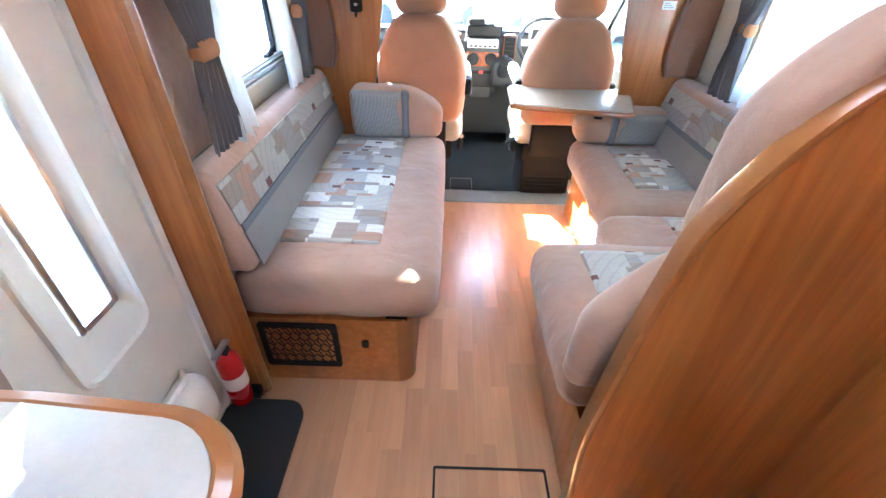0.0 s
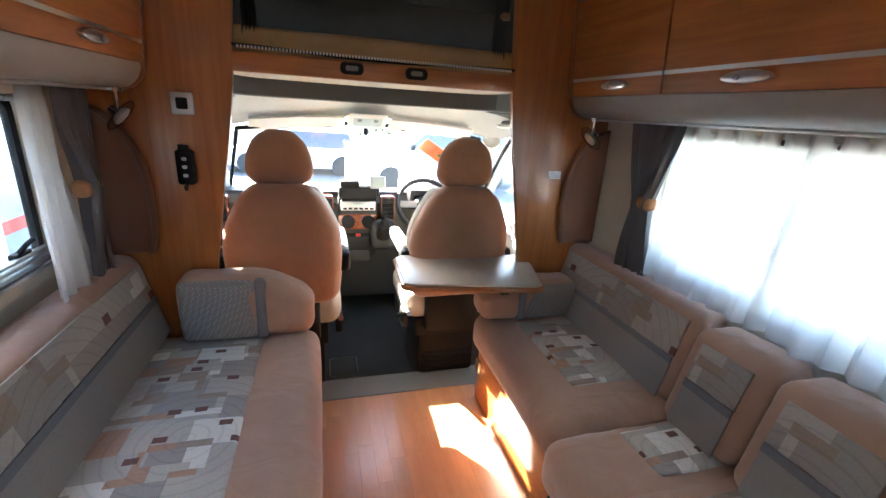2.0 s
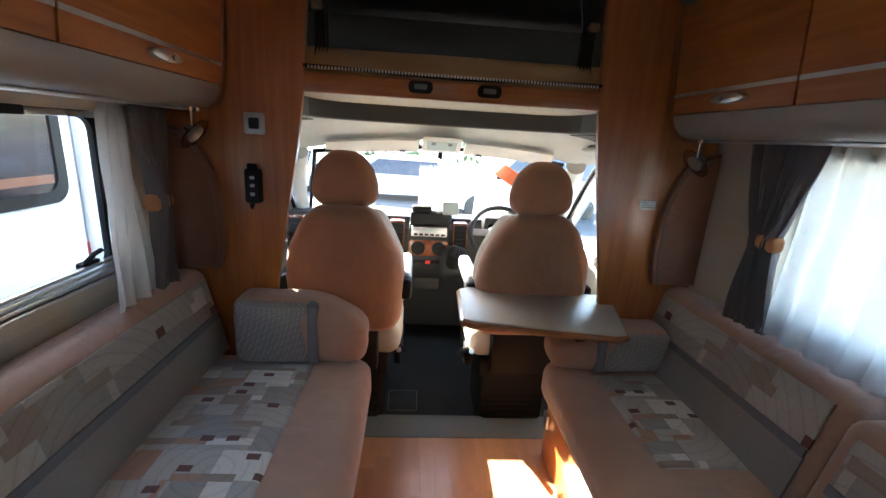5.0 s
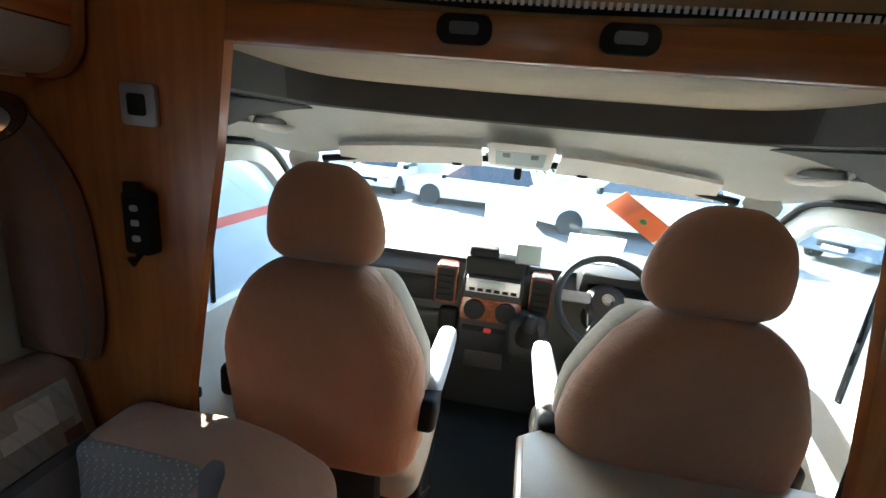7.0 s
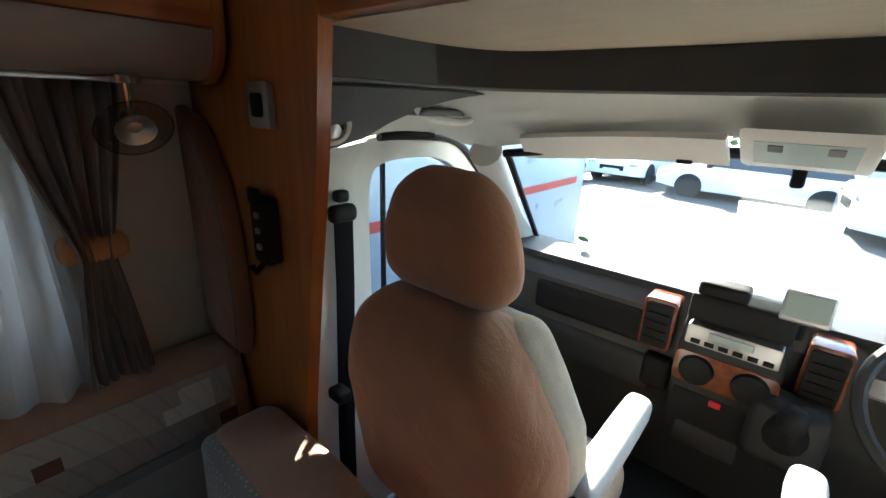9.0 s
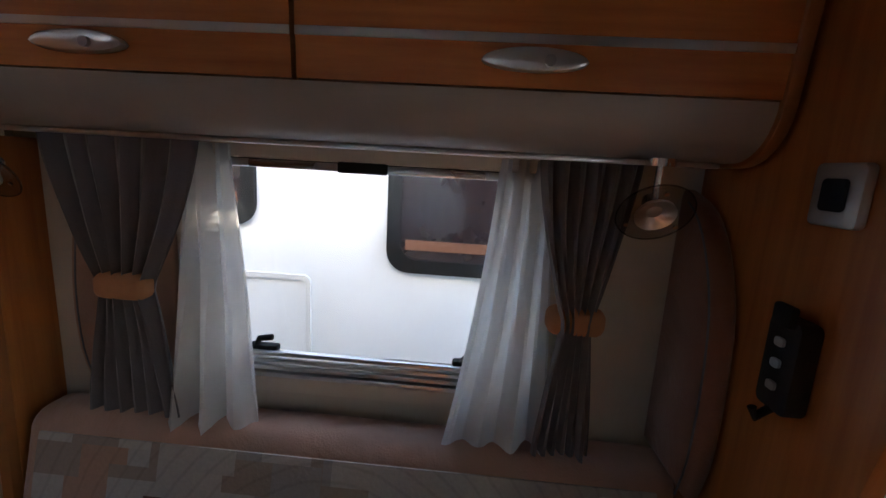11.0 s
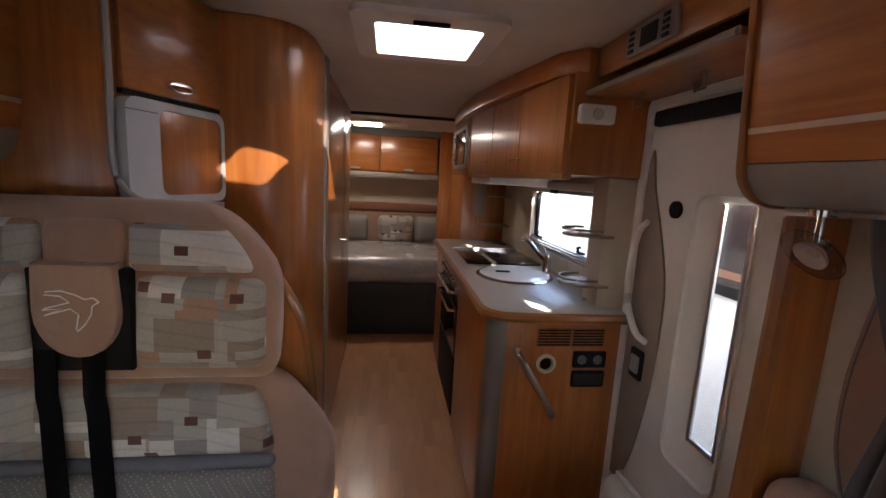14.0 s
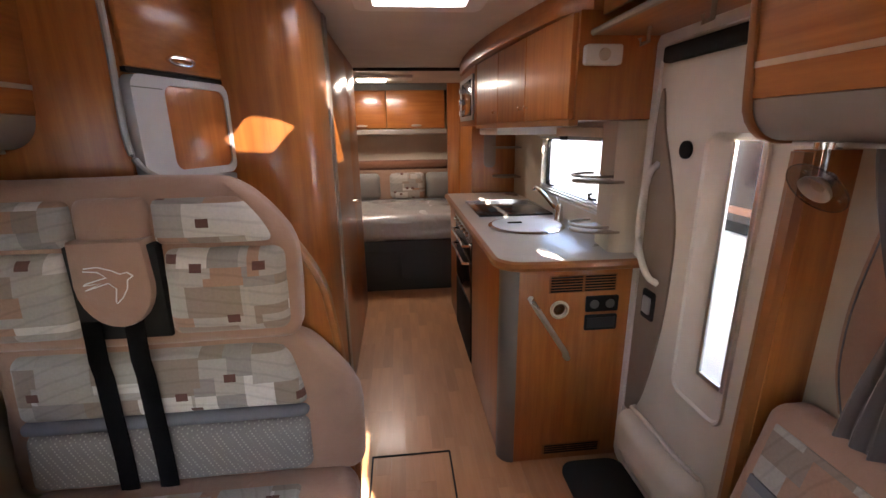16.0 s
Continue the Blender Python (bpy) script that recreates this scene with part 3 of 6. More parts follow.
def roof_light(name, q, label):
    x0, x1, y0, y1 = q
    t = thing(name, ((x0 + x1) / 2, (y0 + y1) / 2, TOP), label, "roof light", kind="structure")
    part("inner_frame", ring(rrect(x0 - 0.07, x1 + 0.07, y0 - 0.07, y1 + 0.10, 0.05), rrect(x0 + 0.004, x1 - 0.004, y0 + 0.004, y1 - 0.004, 0.02), "z", TOP - 0.018, TOP + 0.035), WHITE, t)
    part("dome", thick(strip([[(x0 - 0.03 + (x1 - x0 + 0.06) * i / 8, y0 - 0.03 + (y1 - y0 + 0.06) * j / 8, TOP + 0.06 + 0.05 * math.sin(math.pi * i / 8) * math.sin(math.pi * j / 8)) for i in range(9)] for j in range(9)]), 0.004), DOME, t)
    part("catch", box((x0 + x1) / 2 - 0.06, (x0 + x1) / 2 + 0.06, y1 + 0.03, y1 + 0.05, TOP - 0.03, TOP - 0.018, 0.004), BLACK, t)
    part("curb", ring(rrect(x0 - 0.04, x1 + 0.04, y0 - 0.04, y1 + 0.04, 0.03), rrect(x0 - 0.004, x1 + 0.004, y0 - 0.004, y1 + 0.004, 0.02), "z", TOP + 0.0401, TOP + 0.06), WHITE, t)


roof_light("window_4", SK, "square white roof light with a frosted dome over the kitchen")
# this one is added only to let in the washroom wall's sun patch
roof_light("window_5", SK2, "added roof vent out of view, letting sun onto the washroom wall")

# bulkhead pillars between living space and cab
def pillar_edge(s):
    pts = []
    for z, x in ((-0.02, 0.73), (0.4, 0.715), (0.82, 0.675), (1.1, 0.63), (1.35, 0.585), (1.55, 0.56), (1.7, 0.55), (TOP - 0.001, 0.53)):
        pts.append((s * x, z))
    return pts + [(s * (W - 0.001), TOP - 0.001), (s * (W - 0.001), -0.02)]


for s, nm in ((-1, "pillar_left"), (1, "pillar_right")):
    solid(nm, prism(pillar_edge(s), "y", 0.0, 0.026), WOOD_V, "cherry wood bulkhead pillar with a curved inner edge", "pillar", kind="structure")

# header under the over-cab bed
t = thing("bed_header", (0, 0, 1.56), "cherry header rail with two black recessed latches under the over-cab bed", "bed rail", kind="structure")
part("rail", box(-0.562, 0.562, 0.002, 0.03, 1.558, 1.628, 0.005), WOOD_X, t)
for xx in (-0.13, 0.128):
    l_ = part("latch", prism(rrect(xx - 0.045, xx + 0.045, 1.578, 1.622, 0.018), "y", -0.008, 0.004), BLACK, t, "black recessed latch")
    part("latch_slot", prism(rrect(xx - 0.024, xx + 0.024, 1.592, 1.61, 0.006), "y", -0.012, -0.0081), GREYT, l_)
part("cord", tube([(-0.555 + 1.11 * i / 40, -0.004, 1.642 + 0.006 * math.cos(i * 0.16)) for i in range(41)], 0.006, 6), BLACK, t, "black and white elastic lacing")
for k in range(90):
    xk = -0.535 + k * 1.07 / 89
    part("lace", box(xk - 0.0032, xk + 0.0032, -0.0115, -0.0095, 1.638, 1.648, 0.0), PAPER, t, "white lacing loop")
t = thing("overcab_bed", (0, 0.4, 1.61), "over-cab bed with tan mattress and cream underside", "bed")
part("mattress", cushion(-0.93, 0.93, 0.055, 1.1, 1.60, 1.725, 0.03, (0, 0, 0.01), 0.004), MATTRESS, t)
und = [(-0.98, 0.052), (0.98, 0.052), (0.98, 0.35)] + [(0.98 * math.cos(radians(a)), 0.35 + 0.36 * math.sin(radians(a)) ** 0.7) for a in range(8, 180, 8)] + [(-0.98, 0.35)]
part("base_board", prism(und, "z", 1.562, 1.597), BEDBOARD, t, "cream fabric-lined underside")
# alcove of the bed, all panels in one dark colour
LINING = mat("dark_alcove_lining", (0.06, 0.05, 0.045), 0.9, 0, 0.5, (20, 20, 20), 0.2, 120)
t = thing("overcab_lining", (0, 0.6, 1.6), "dark lining of the alcove above the cab", "lining", kind="structure")
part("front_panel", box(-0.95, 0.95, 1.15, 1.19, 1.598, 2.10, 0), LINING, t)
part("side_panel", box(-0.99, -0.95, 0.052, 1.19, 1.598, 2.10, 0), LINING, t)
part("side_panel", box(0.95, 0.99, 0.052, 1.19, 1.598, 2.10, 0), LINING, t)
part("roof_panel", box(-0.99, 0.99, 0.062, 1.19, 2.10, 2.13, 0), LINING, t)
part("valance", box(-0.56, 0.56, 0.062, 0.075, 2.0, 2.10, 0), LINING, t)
for s in (-1, 1):
    g = thing("curtain", (s * 0.53, 0.03, 1.75), "dark slate curtain gathered beside the over-cab bed", "curtain", "over-cab curtains")
    part("cloth", drape((s * 0.455, 0.065), (s * 0.545, 0.065), TOP - 0.01, 1.69, 0.1, 4, 0.012, (1.86, 0.5), (0, 1), 3), CURT_D, g)
    part("tie", box(s * 0.495, s * 0.535, 0.04, 0.085, 1.845, 1.875, 0.008), SUEDE, g, "salmon curtain tie")


# ---- lockers over the lounge ----
def lounge_lockers(s, y0, y1, splits, handles, label, group):
    face = s * 0.83
    prof = [(s * (W - 0.001), 1.485), (s * (W - 0.001), TOP - 0.001), (s * 0.79, TOP - 0.001), (s * 0.80, 1.93), (s * 0.845, 1.56)]
    edges = [y0] + splits + [y1]
    objs = []
    for a, b, h in zip(edges, edges[1:], handles):
        t = thing("overhead_locker", (s * 0.95, (a + b) / 2, 1.6), label, "locker", group)
        part("body", prism([(s * (W - 0.001), 1.56), (s * (W - 0.001), TOP - 0.001), (s * 0.815, TOP - 0.001), (s * 0.86, 1.56)], "y", a + 0.001, b - 0.001), WOOD_H, t)
        d = part("door", prism([(s * 0.858, 1.56), (s * 0.8265, 1.928), (s * 0.8085, 1.928), (s * 0.838, 1.56)], "y", a + 0.004, b - 0.004, 0.0), WOOD_H, t)
        part("inlay", prism([(s * 0.834, 1.62), (s * 0.8328, 1.632), (s * 0.8298, 1.632), (s * 0.831, 1.62)], "y", a + 0.004, b - 0.004), ALU, d, "thin chrome inlay strip")
        if h is not None:
            hd = part("handle", prism([(h + 0.075 * math.cos(radians(q)), 1.594 + (0.019 if q < 180 else 0.014) * math.sin(radians(q))) for q in range(0, 360, 20)], "x", s * 0.836, s * 0.818, 0.004), ALU, d, "silver boat-shaped handle")
            part("push_button", move(lathe([(0.0, 0), (0.008, 0), (0.008, 0.006), (0.0, 0.006)], 12), Matrix.Translation((s * 0.818, h + 0.02, 1.594)) @ Matrix.Rotation(radians(-90 * s), 4, "Y")), SILVER, hd)
        objs.append(t)
    v = [(s * (W - 0.001), 1.558), (s * 0.842, 1.558)] + [(s * (0.842 + 0.085 * (1 - math.cos(radians(q))) * 1.0), 1.558 - 0.085 * math.sin(radians(q))) for q in range(10, 95, 10)] + [(s * (W - 0.001), 1.473)]
    t = thing("locker_valance", (s * 0.95, (y0 + y1) / 2, 1.5), "rounded grey valance below the wooden lockers", "valance", kind="structure")
    part("panel", prism(v, "y", y0 + 0.002, y1 - 0.002), VALANCE, t)
    part("light_lip", box(s * 0.925, s * 0.94, y0 + 0.03, y1 - 0.03, 1.463, 1.4725, 0.003), ALU, t, "bright metal lip")
    t = thing("cornice", (s * 0.82, (y0 + y1) / 2, 1.93), "dark grey padded strip along the ceiling over the lockers", "trim", kind="structure")
    part("strip", prism([(s * 0.814, 1.932), (s * 0.79, 1.945), (s * 0.72, TOP - 0.002), (s * 0.812, TOP - 0.002)], "y", y0, y1), GREYT, t)
    return objs


lounge_lockers(-1, -1.47, -0.02, [-0.735], [-1.065, -0.38], "cherry overhead locker with silver handle over the long bench", "left lounge lockers")
lounge_lockers(1, -1.86, -0.02, [-1.21, -0.57], [-1.55, -0.88, -0.33], "cherry overhead locker with silver handle over the dinette", "right lounge lockers")
for s, y in ((-1, -1.474), (-1, -0.02), (1, -0.02)):
    prof = [(s * (W - 0.001), 1.466), (s * 0.925, 1.466)] + [(s * (0.925 - 0.094 * math.sin(radians(q))), 1.56 - 0.094 * math.cos(radians(q))) for q in range(15, 91, 15)] + [(s * 0.80, 1.932), (s * 0.77, TOP - 0.001), (s * (W - 0.001), TOP - 0.001)]
    solid("locker_end_panel", prism(prof, "y", y - 0.01, y + 0.01, 0.003), EDGE, "rounded cherry end panel of the lockers", "panel", "locker ends")


def spot_lamp(x, y, label="small glass reading spotlight hanging under the lockers"):
    t = thing("spotlight", (x, y, 1.49), label, "spotlight", "reading spotlights")
    part("mount", move(lathe([(0.0, 0), (0.022, 0), (0.022, 0.012), (0.0, 0.012)], 16), Matrix.Translation((x, y, 1.461))), CHROME, t)
    part("stem", tube([(x, y, 1.463), (x, y, 1.40)], 0.006), CHROME, t)
    tilt = Matrix.Translation((x, y, 1.392)) @ Matrix.Rotation(radians(-52 if x < 0 else 52), 4, "Y")
    part("knuckle", move(lathe([(0.0, 0.03), (0.012, 0.028), (0.016, 0.012), (0.02, 0.004), (0.0, 0.004)], 14), tilt), CHROME, t)
    part("shade", move(lathe([(0.024, 0.004), (0.045, 0.0), (0.058, -0.004), (0.060, -0.008), (0.057, -0.011), (0.045, -0.008), (0.024, -0.004)], 28), tilt), LENS, t, "clear glass shade")
    part("shade_rim", move(tube([(0.059 * math.cos(2 * math.pi * k / 28), 0.059 * math.sin(2 * math.pi * k / 28), -0.008) for k in range(29)], 0.0014, 6, False), tilt), LENS, t)
    part("bulb", move(lathe([(0.0, 0.004), (0.02, 0.003), (0.031, -0.008), (0.0315, -0.014), (0.028, -0.012), (0.012, -0.004), (0.0, -0.006)], 18), tilt), ALU, t)
    for k in range(3):
        part("shade_screw", move(lathe([(0.0, 0), (0.004, 0), (0.003, 0.004), (0.0, 0.005)], 8), tilt @ Matrix.Translation((0.045 * math.cos(k * 2.09), 0.045 * math.sin(k * 2.09), -0.014))), CHROME, t)


spot_lamp(-0.88, -0.165)
spot_lamp(-0.89, -1.325)
spot_lamp(0.91, -0.12)

# ---- curtains ----
def tied_curtain(s, y0, y1, tie_y, seed):
    t = thing("curtain", (s * 0.97, (y0 + y1) / 2, 0.9), "slate grey curtain gathered by a tan tie-back beside the window", "curtain", "grey lounge curtains")
    part("cloth", drape((s * 0.968, y0), (s * 0.968, y1), 1.465, 0.885, 0.2, 6, 0.013, (1.165, 0.30, (tie_y - y0) / (y1 - y0)), (1, 0), seed, 30), CURT_G, t)
    part("tie", cushion(min(s * 0.942, s * 0.995), max(s * 0.942, s * 0.995), tie_y - 0.055, tie_y + 0.055, 1.14, 1.195, 0.02, (0, 0, 0), 0, 6), mat("tan_tie", (0.42, 0.19, 0.08), 0.85, 0, 0.3, (60, 60, 60), 0.2, 200), t, "tan cloth tie-back")


def voile(s, y0, y1, folds, seed, z0=0.90, flare=0.0, depth=0.014, spread=0.0):
    t = thing("voile_curtain", (s * 1.0, (y0 + y1) / 2, z0), "white translucent voile curtain hanging at the window", "voile curtain", "voile curtains")
    bm = drape((s * 1.01, y0), (s * 1.01, y1), 1.462, z0, 0.2, folds, depth, None, (1, 0), seed, 20)
    for v in bm.verts:
        f = (1.46 - v.co.z) / 0.6
        v.co.y += flare * f * f + (v.co.y - (y0 + y1) / 2) * spread * min(1.0, max(0.0, f)) ** 1.2
        v.co.x -= s * 0.03 * f * f
    part("cloth", bm, SHEER, t)


tied_curtain(-1, -1.31, -0.985, -1.15, 4)
tied_curtain(-1, -0.335, -0.155, -0.244, 6)
tied_curtain(1, -0.575, -0.31, -0.445, 9)
voile(-1, -1.025, -0.935, 3, 2, 0.855, -0.005, 0.016, 1.25)
voile(-1, -0.405, -0.305, 3, 5, 0.875, -0.03, 0.014, 1.05)
voile(1, -0.98, -0.50, 6, 7, 0.89)
voile(1, -1.46, -0.96, 7, 8, 0.89)

# padded corner panels on the pillar faces, and one on the side wall
for s in (-1, 1):
    t = thing("corner_pad", (s * 0.97, -0.03, 0.87), "brown suede padded corner panel with a rounded edge on the pillar", "pad", "corner pads")
    edge = smooth([(s * 0.885, 0.875), (s * 0.866, 0.96), (s * 0.864, 1.10), (s * 0.880, 1.23), (s * 0.925, 1.33), (s * 0.985, 1.395), (s * 1.068, 1.425)], 3)
    part("pad", prism(edge + [(s * 1.068, 0.875)], "y", -0.042, -0.002, 0.016, 3), SUEDE_B, t)
    seam = [(x + s * 0.016, -0.0425, z - 0.006) for x, z in edge[:-2]]
    part("seam", tube(seam, 0.0022, 5), PIPING, t)
t = thing("corner_pad", (-1.04, -1.25, 0.87), "salmon suede padded panel on the wall behind the tied curtain", "pad", "corner pads")
edge = smooth([(-1.315, 0.875), (-1.345, 0.98), (-1.35, 1.12), (-1.335, 1.26), (-1.315, 1.40), (-1.30, 1.45)], 3)
part("pad", prism(edge + [(-1.10, 1.45), (-1.10, 0.875)], "x", -1.069, -1.046, 0.009, 3), SUEDE, t)
part("seam", tube([(-1.0455, y + 0.014, z) for y, z in edge], 0.002, 5), PIPING, t)


# ---- left bench ----
t = thing("bench_base", (-0.7, -0.73, 0), "cherry wood bench base with a vent grille and rounded corner", "bench")
out = [(-1.069, -0.004), (-1.069, -1.38), (-0.43, -1.38)] + arc(-0.43, -1.32, 0.06, -90, 0, 6) + [(-0.37, -0.004)]
part("body", prism(out, "z", 0.0, 0.335), WOOD_H, t)
part("corner_trim", prism(arc(-0.43, -1.32, 0.063, -88, -2, 6) + arc(-0.43, -1.32, 0.061, -2, -88, 6), "z", 0.004, 0.33), EDGE, t)
g = part("vent_frame", ring(rrect(-0.93, -0.645, 0.09, 0.315, 0.012), rrect(-0.91, -0.665, 0.11, 0.295, 0.006), "y", -1.39, -1.375), BLACK, t, "black grille frame")
for k in range(7):
    z = 0.118 + k * 0.029
    pts = [(-0.907 + i * 0.0172, -1.386, z + (0.009 if (i // 1 + k) % 2 else -0.009)) for i in range(15)]
    part("net_cord", tube(pts, 0.0028, 5), BLACK, g, "black elastic net")
for k in range(8):
    x = -0.89 + k * 0.0344
    part("net_cord", tube([(x + (0.006 if i % 2 else -0.006), -1.386, 0.112 + i * 0.0297) for i in range(7)], 0.0022, 5), BLACK, g)
part("lock", prism(rrect(-0.56, -0.535, 0.20, 0.235, 0.008), "y", -1.388, -1.375), BLACK, t)
part("push_lock", box(-0.47, -0.39, -1.37, -1.32, 0.318, 0.336, 0.004), BLACK, t)


def seat_cushion(x0, x1, y0, y1, z0, z1, px0, px1, py0, py1, label, group, seed=1, mats=PATCH_XY, flip=1):
    t = thing("seat_cushion", ((x0 + x1) / 2, (y0 + y1) / 2, z0), label, "cushion", group)
    part("cover", cushion(x0, x1, y0, y1, z0, z1, 0.065, (0.012, 0.008, 0.012), 0.004, 18, None, seed), SUEDE, t)
    bm = cushion(px0, px1, py0, py1, z1 - 0.03, z1 + 0.015, 0.018, (0, 0, 0.010), 0.0022, 16, None, seed)
    part("patchwork_panel", bm, mats, t, "patchwork fabric panel in cream, rust and grey")
    pts = [(*p, z1 + 0.002) for p in rrect(px0, px1, py0, py1, 0.02, 3)]
    part("piping", tube(pts + pts[:1], 0.0035, 6), PIPING, t, "slate piping")
    return t


seat_cushion(-0.98, -0.285, -1.40, -0.05, 0.345, 0.53, -0.92, -0.495, -1.20, -0.14, "long salmon suede bench cushion with patchwork centre panel", "lounge seat cushions")


def back_roll(s, y0, y1, label, group, top=0.87, depth=0.0):
    """The long backrest: suede shelf on top, patchwork band, slate piping, grey lower panel."""
    a = s * (0.955 + depth)
    t = thing("backrest_cushion", (s * 1.0, (y0 + y1) / 2, 0.535), label, "backrest", group)
    def lean(c):
        c.x -= s * 0.085 * (1 - (c.z - 0.53) / 0.35) * (1 if abs(c.x) < 1.02 else 0.2)
        return c
    part("cover", cushion(min(a, s * 1.068), max(a, s * 1.068), y0, y1, 0.535, top, 0.04, (0.0, 0, 0.006), 0.003, 14, lean), SUEDE, t)
    def sheet(z0, z1, material, nm, lab, m=0.05, lift=0.004):
        rows = []
        for k in range(7):
            z = z0 + (z1 - z0) * k / 6
            xx = a - s * (0.085 * (1 - (z - 0.53) / 0.35) + lift)
            xx += s * 0.006 * max(0, (z - (top - 0.06)) / 0.06)
            rows.append([(xx, y0 + m + (y1 - y0 - 2 * m) * i / 24, z) for i in range(25)])
        part(nm, thick(strip(rows), 0.006), material, t, lab)
    sheet(0.70, top - 0.035, PATCH_YZ, "patchwork_band", "patchwork fabric band")
    sheet(0.545, 0.675, GREYC, "grey_panel", "grey ribbed cloth panel")
    sheet(0.676, 0.70, PIPING, "piping", "slate piping", 0.05, 0.008)
    return t


back_roll(-1, -1.395, -0.005, "long salmon backrest with patchwork band under the window", "lounge backrests")


def arm_roll(s, x0, x1, y0, y1, label, top=0.865):
    t = thing("armrest_cushion", ((x0 + x1) / 2, (y0 + y1) / 2, 0.54), label, "cushion", "armrest cushions")
    lo, hi = (x0, x1)
    inner = hi if s < 0 else lo
    def droop(c):
        d = abs(c.x - inner)
        k = max(0.0, 1 - d / 0.26)
        c.z -= 0.15 * k * k * max(0.0, (c.z - 0.62) / 0.26)
        return c
    part("cover", cushion(lo, hi, y0, y1, 0.545, top, 0.05, (0.0, 0.012, 0.006), 0.003, 14, droop), SUEDE, t)
    g0, g1 = (lo + 0.012, lo + 0.29) if s < 0 else (hi - 0.29, hi - 0.012)
    part("grey_panel", cushion(g0, g1, y0 - 0.006, y1 - 0.03, 0.55, top - 0.012, 0.02, (0, 0.012, 0.006), 0.002, 10, droop), DOTS, t, "grey stitched panel")
    b0, b1 = (g1 - 0.01, g1 + 0.035) if s < 0 else (g0 - 0.035, g0 + 0.01)
    part("band", cushion(b0, b1, y0 - 0.009, y1 - 0.03, 0.549, top - 0.006, 0.012, (0, 0.012, 0.006), 0, 8, droop), PIPING, t, "slate band")


arm_roll(-1, -0.80, -0.30, -0.175, -0.015, "grey and salmon armrest cushion at the end of the long bench", 0.805)
arm_roll(1, 0.44, 0.93, -0.19, -0.02, "grey and salmon armrest cushion beside the table", 0.725)

# ---- right bench and dinette seat ----
t = thing("bench_base", (0.78, -0.45, 0), "cherry wood base of the side bench with a metal latch", "bench")
part("body", box(0.515, 1.069, -0.90, -0.004, 0.0, 0.335, 0.006), WOOD_H, t)
part("latch", box(0.502, 0.516, -0.055, -0.005, 0.17, 0.24, 0.004), ALU, t, "aluminium door latch")
part("filler", box(0.43, 1.069, -1.10, -0.904, 0.0, 0.335, 0.006), WOOD_H, t)
part("hinge", box(0.422, 0.431, -0.93, -0.91, 0.16, 0.30, 0.003), BLACK, t)
seat_cushion(0.45, 0.99, -0.875, -0.03, 0.345, 0.53, 0.60, 0.90, -0.70, -0.20, "salmon suede side bench cushion with patchwork panel", "lounge seat cushions", 3)
seat_cushion(0.385, 0.99, -1.20, -0.88, 0.345, 0.525, 0.62, 0.95, -1.12, -0.93, "short salmon corner cushion with patchwork panel", "lounge seat cushions", 5)
back_roll(1, -0.86, -0.005, "salmon side backrest with patchwork band beneath the window", "lounge backrests")
back_roll(1, -1.14, -0.87, "short grey and patchwork backrest in the corner", "lounge backrests", 0.855, -0.05)
back_roll(1, -1.47, -1.15, "short salmon and patchwork backrest beside the dinette seat", "lounge backrests", 0.855, -0.07)

t = thing("dinette_seat", (0.55, -1.5, 0), "forward-facing double seat in salmon suede and patchwork with black belts", "seat")
part("base", box(0.135, 1.069, -1.828, -1.14, 0.0, 0.335, 0.008), WOOD_V, t)
part("seat", cushion(0.075, 0.99, -1.73, -1.10, 0.34, 0.53, 0.07, (0.012, 0.01, 0.012), 0.004, 18, None, 7), SUEDE, t)
part("seat_panel", cushion(0.22, 0.92, -1.62, -1.19, 0.505, 0.545, 0.018, (0, 0, 0.006), 0.002, 12), PATCH_XY, t, "patchwork panel")


def recline(c):
    c.y -= 0.045 * max(0.0, (c.z - 0.53)) / 0.4
    k = max(0.0, (c.z - 0.72) / 0.2)
    if c.x < 0.32:
        c.x += 0.09 * k * k * (0.32 - c.x) / 0.25
        c.z -= 0.05 * k * (0.32 - c.x) / 0.25
    return c


part("lower_backrest", cushion(0.06, 1.03, -1.775, -1.682, 0.50, 0.968, 0.07, (0.01, 0.012, 0.008), 0.004, 20, recline), SUEDE, t)
part("back_patchwork", cushion(0.20, 0.97, -1.79, -1.652, 0.748, 0.935, 0.03, (0, 0.012, 0), 0.002, 16, recline), PATCH_XZ, t, "patchwork fabric panel")
part("back_band", cushion(0.20, 0.97, -1.79, -1.652, 0.712, 0.750, 0.018, (0, 0.006, 0), 0.0, 12, recline), PIPING, t, "slate band")
part("back_dots", cushion(0.20, 0.97, -1.79, -1.654, 0.54, 0.712, 0.03, (0, 0.008, 0), 0.002, 14, recline), DOTS, t, "grey stitched cloth panel")


def head(c):
    c.y -= 0.09 * (c.z - 0.95)
    k = max(0.0, (c.z - 1.18) / 0.2)
    if c.x < 0.46:
        c.x += 0.14 * k * k * (0.46 - c.x) / 0.25
    return c


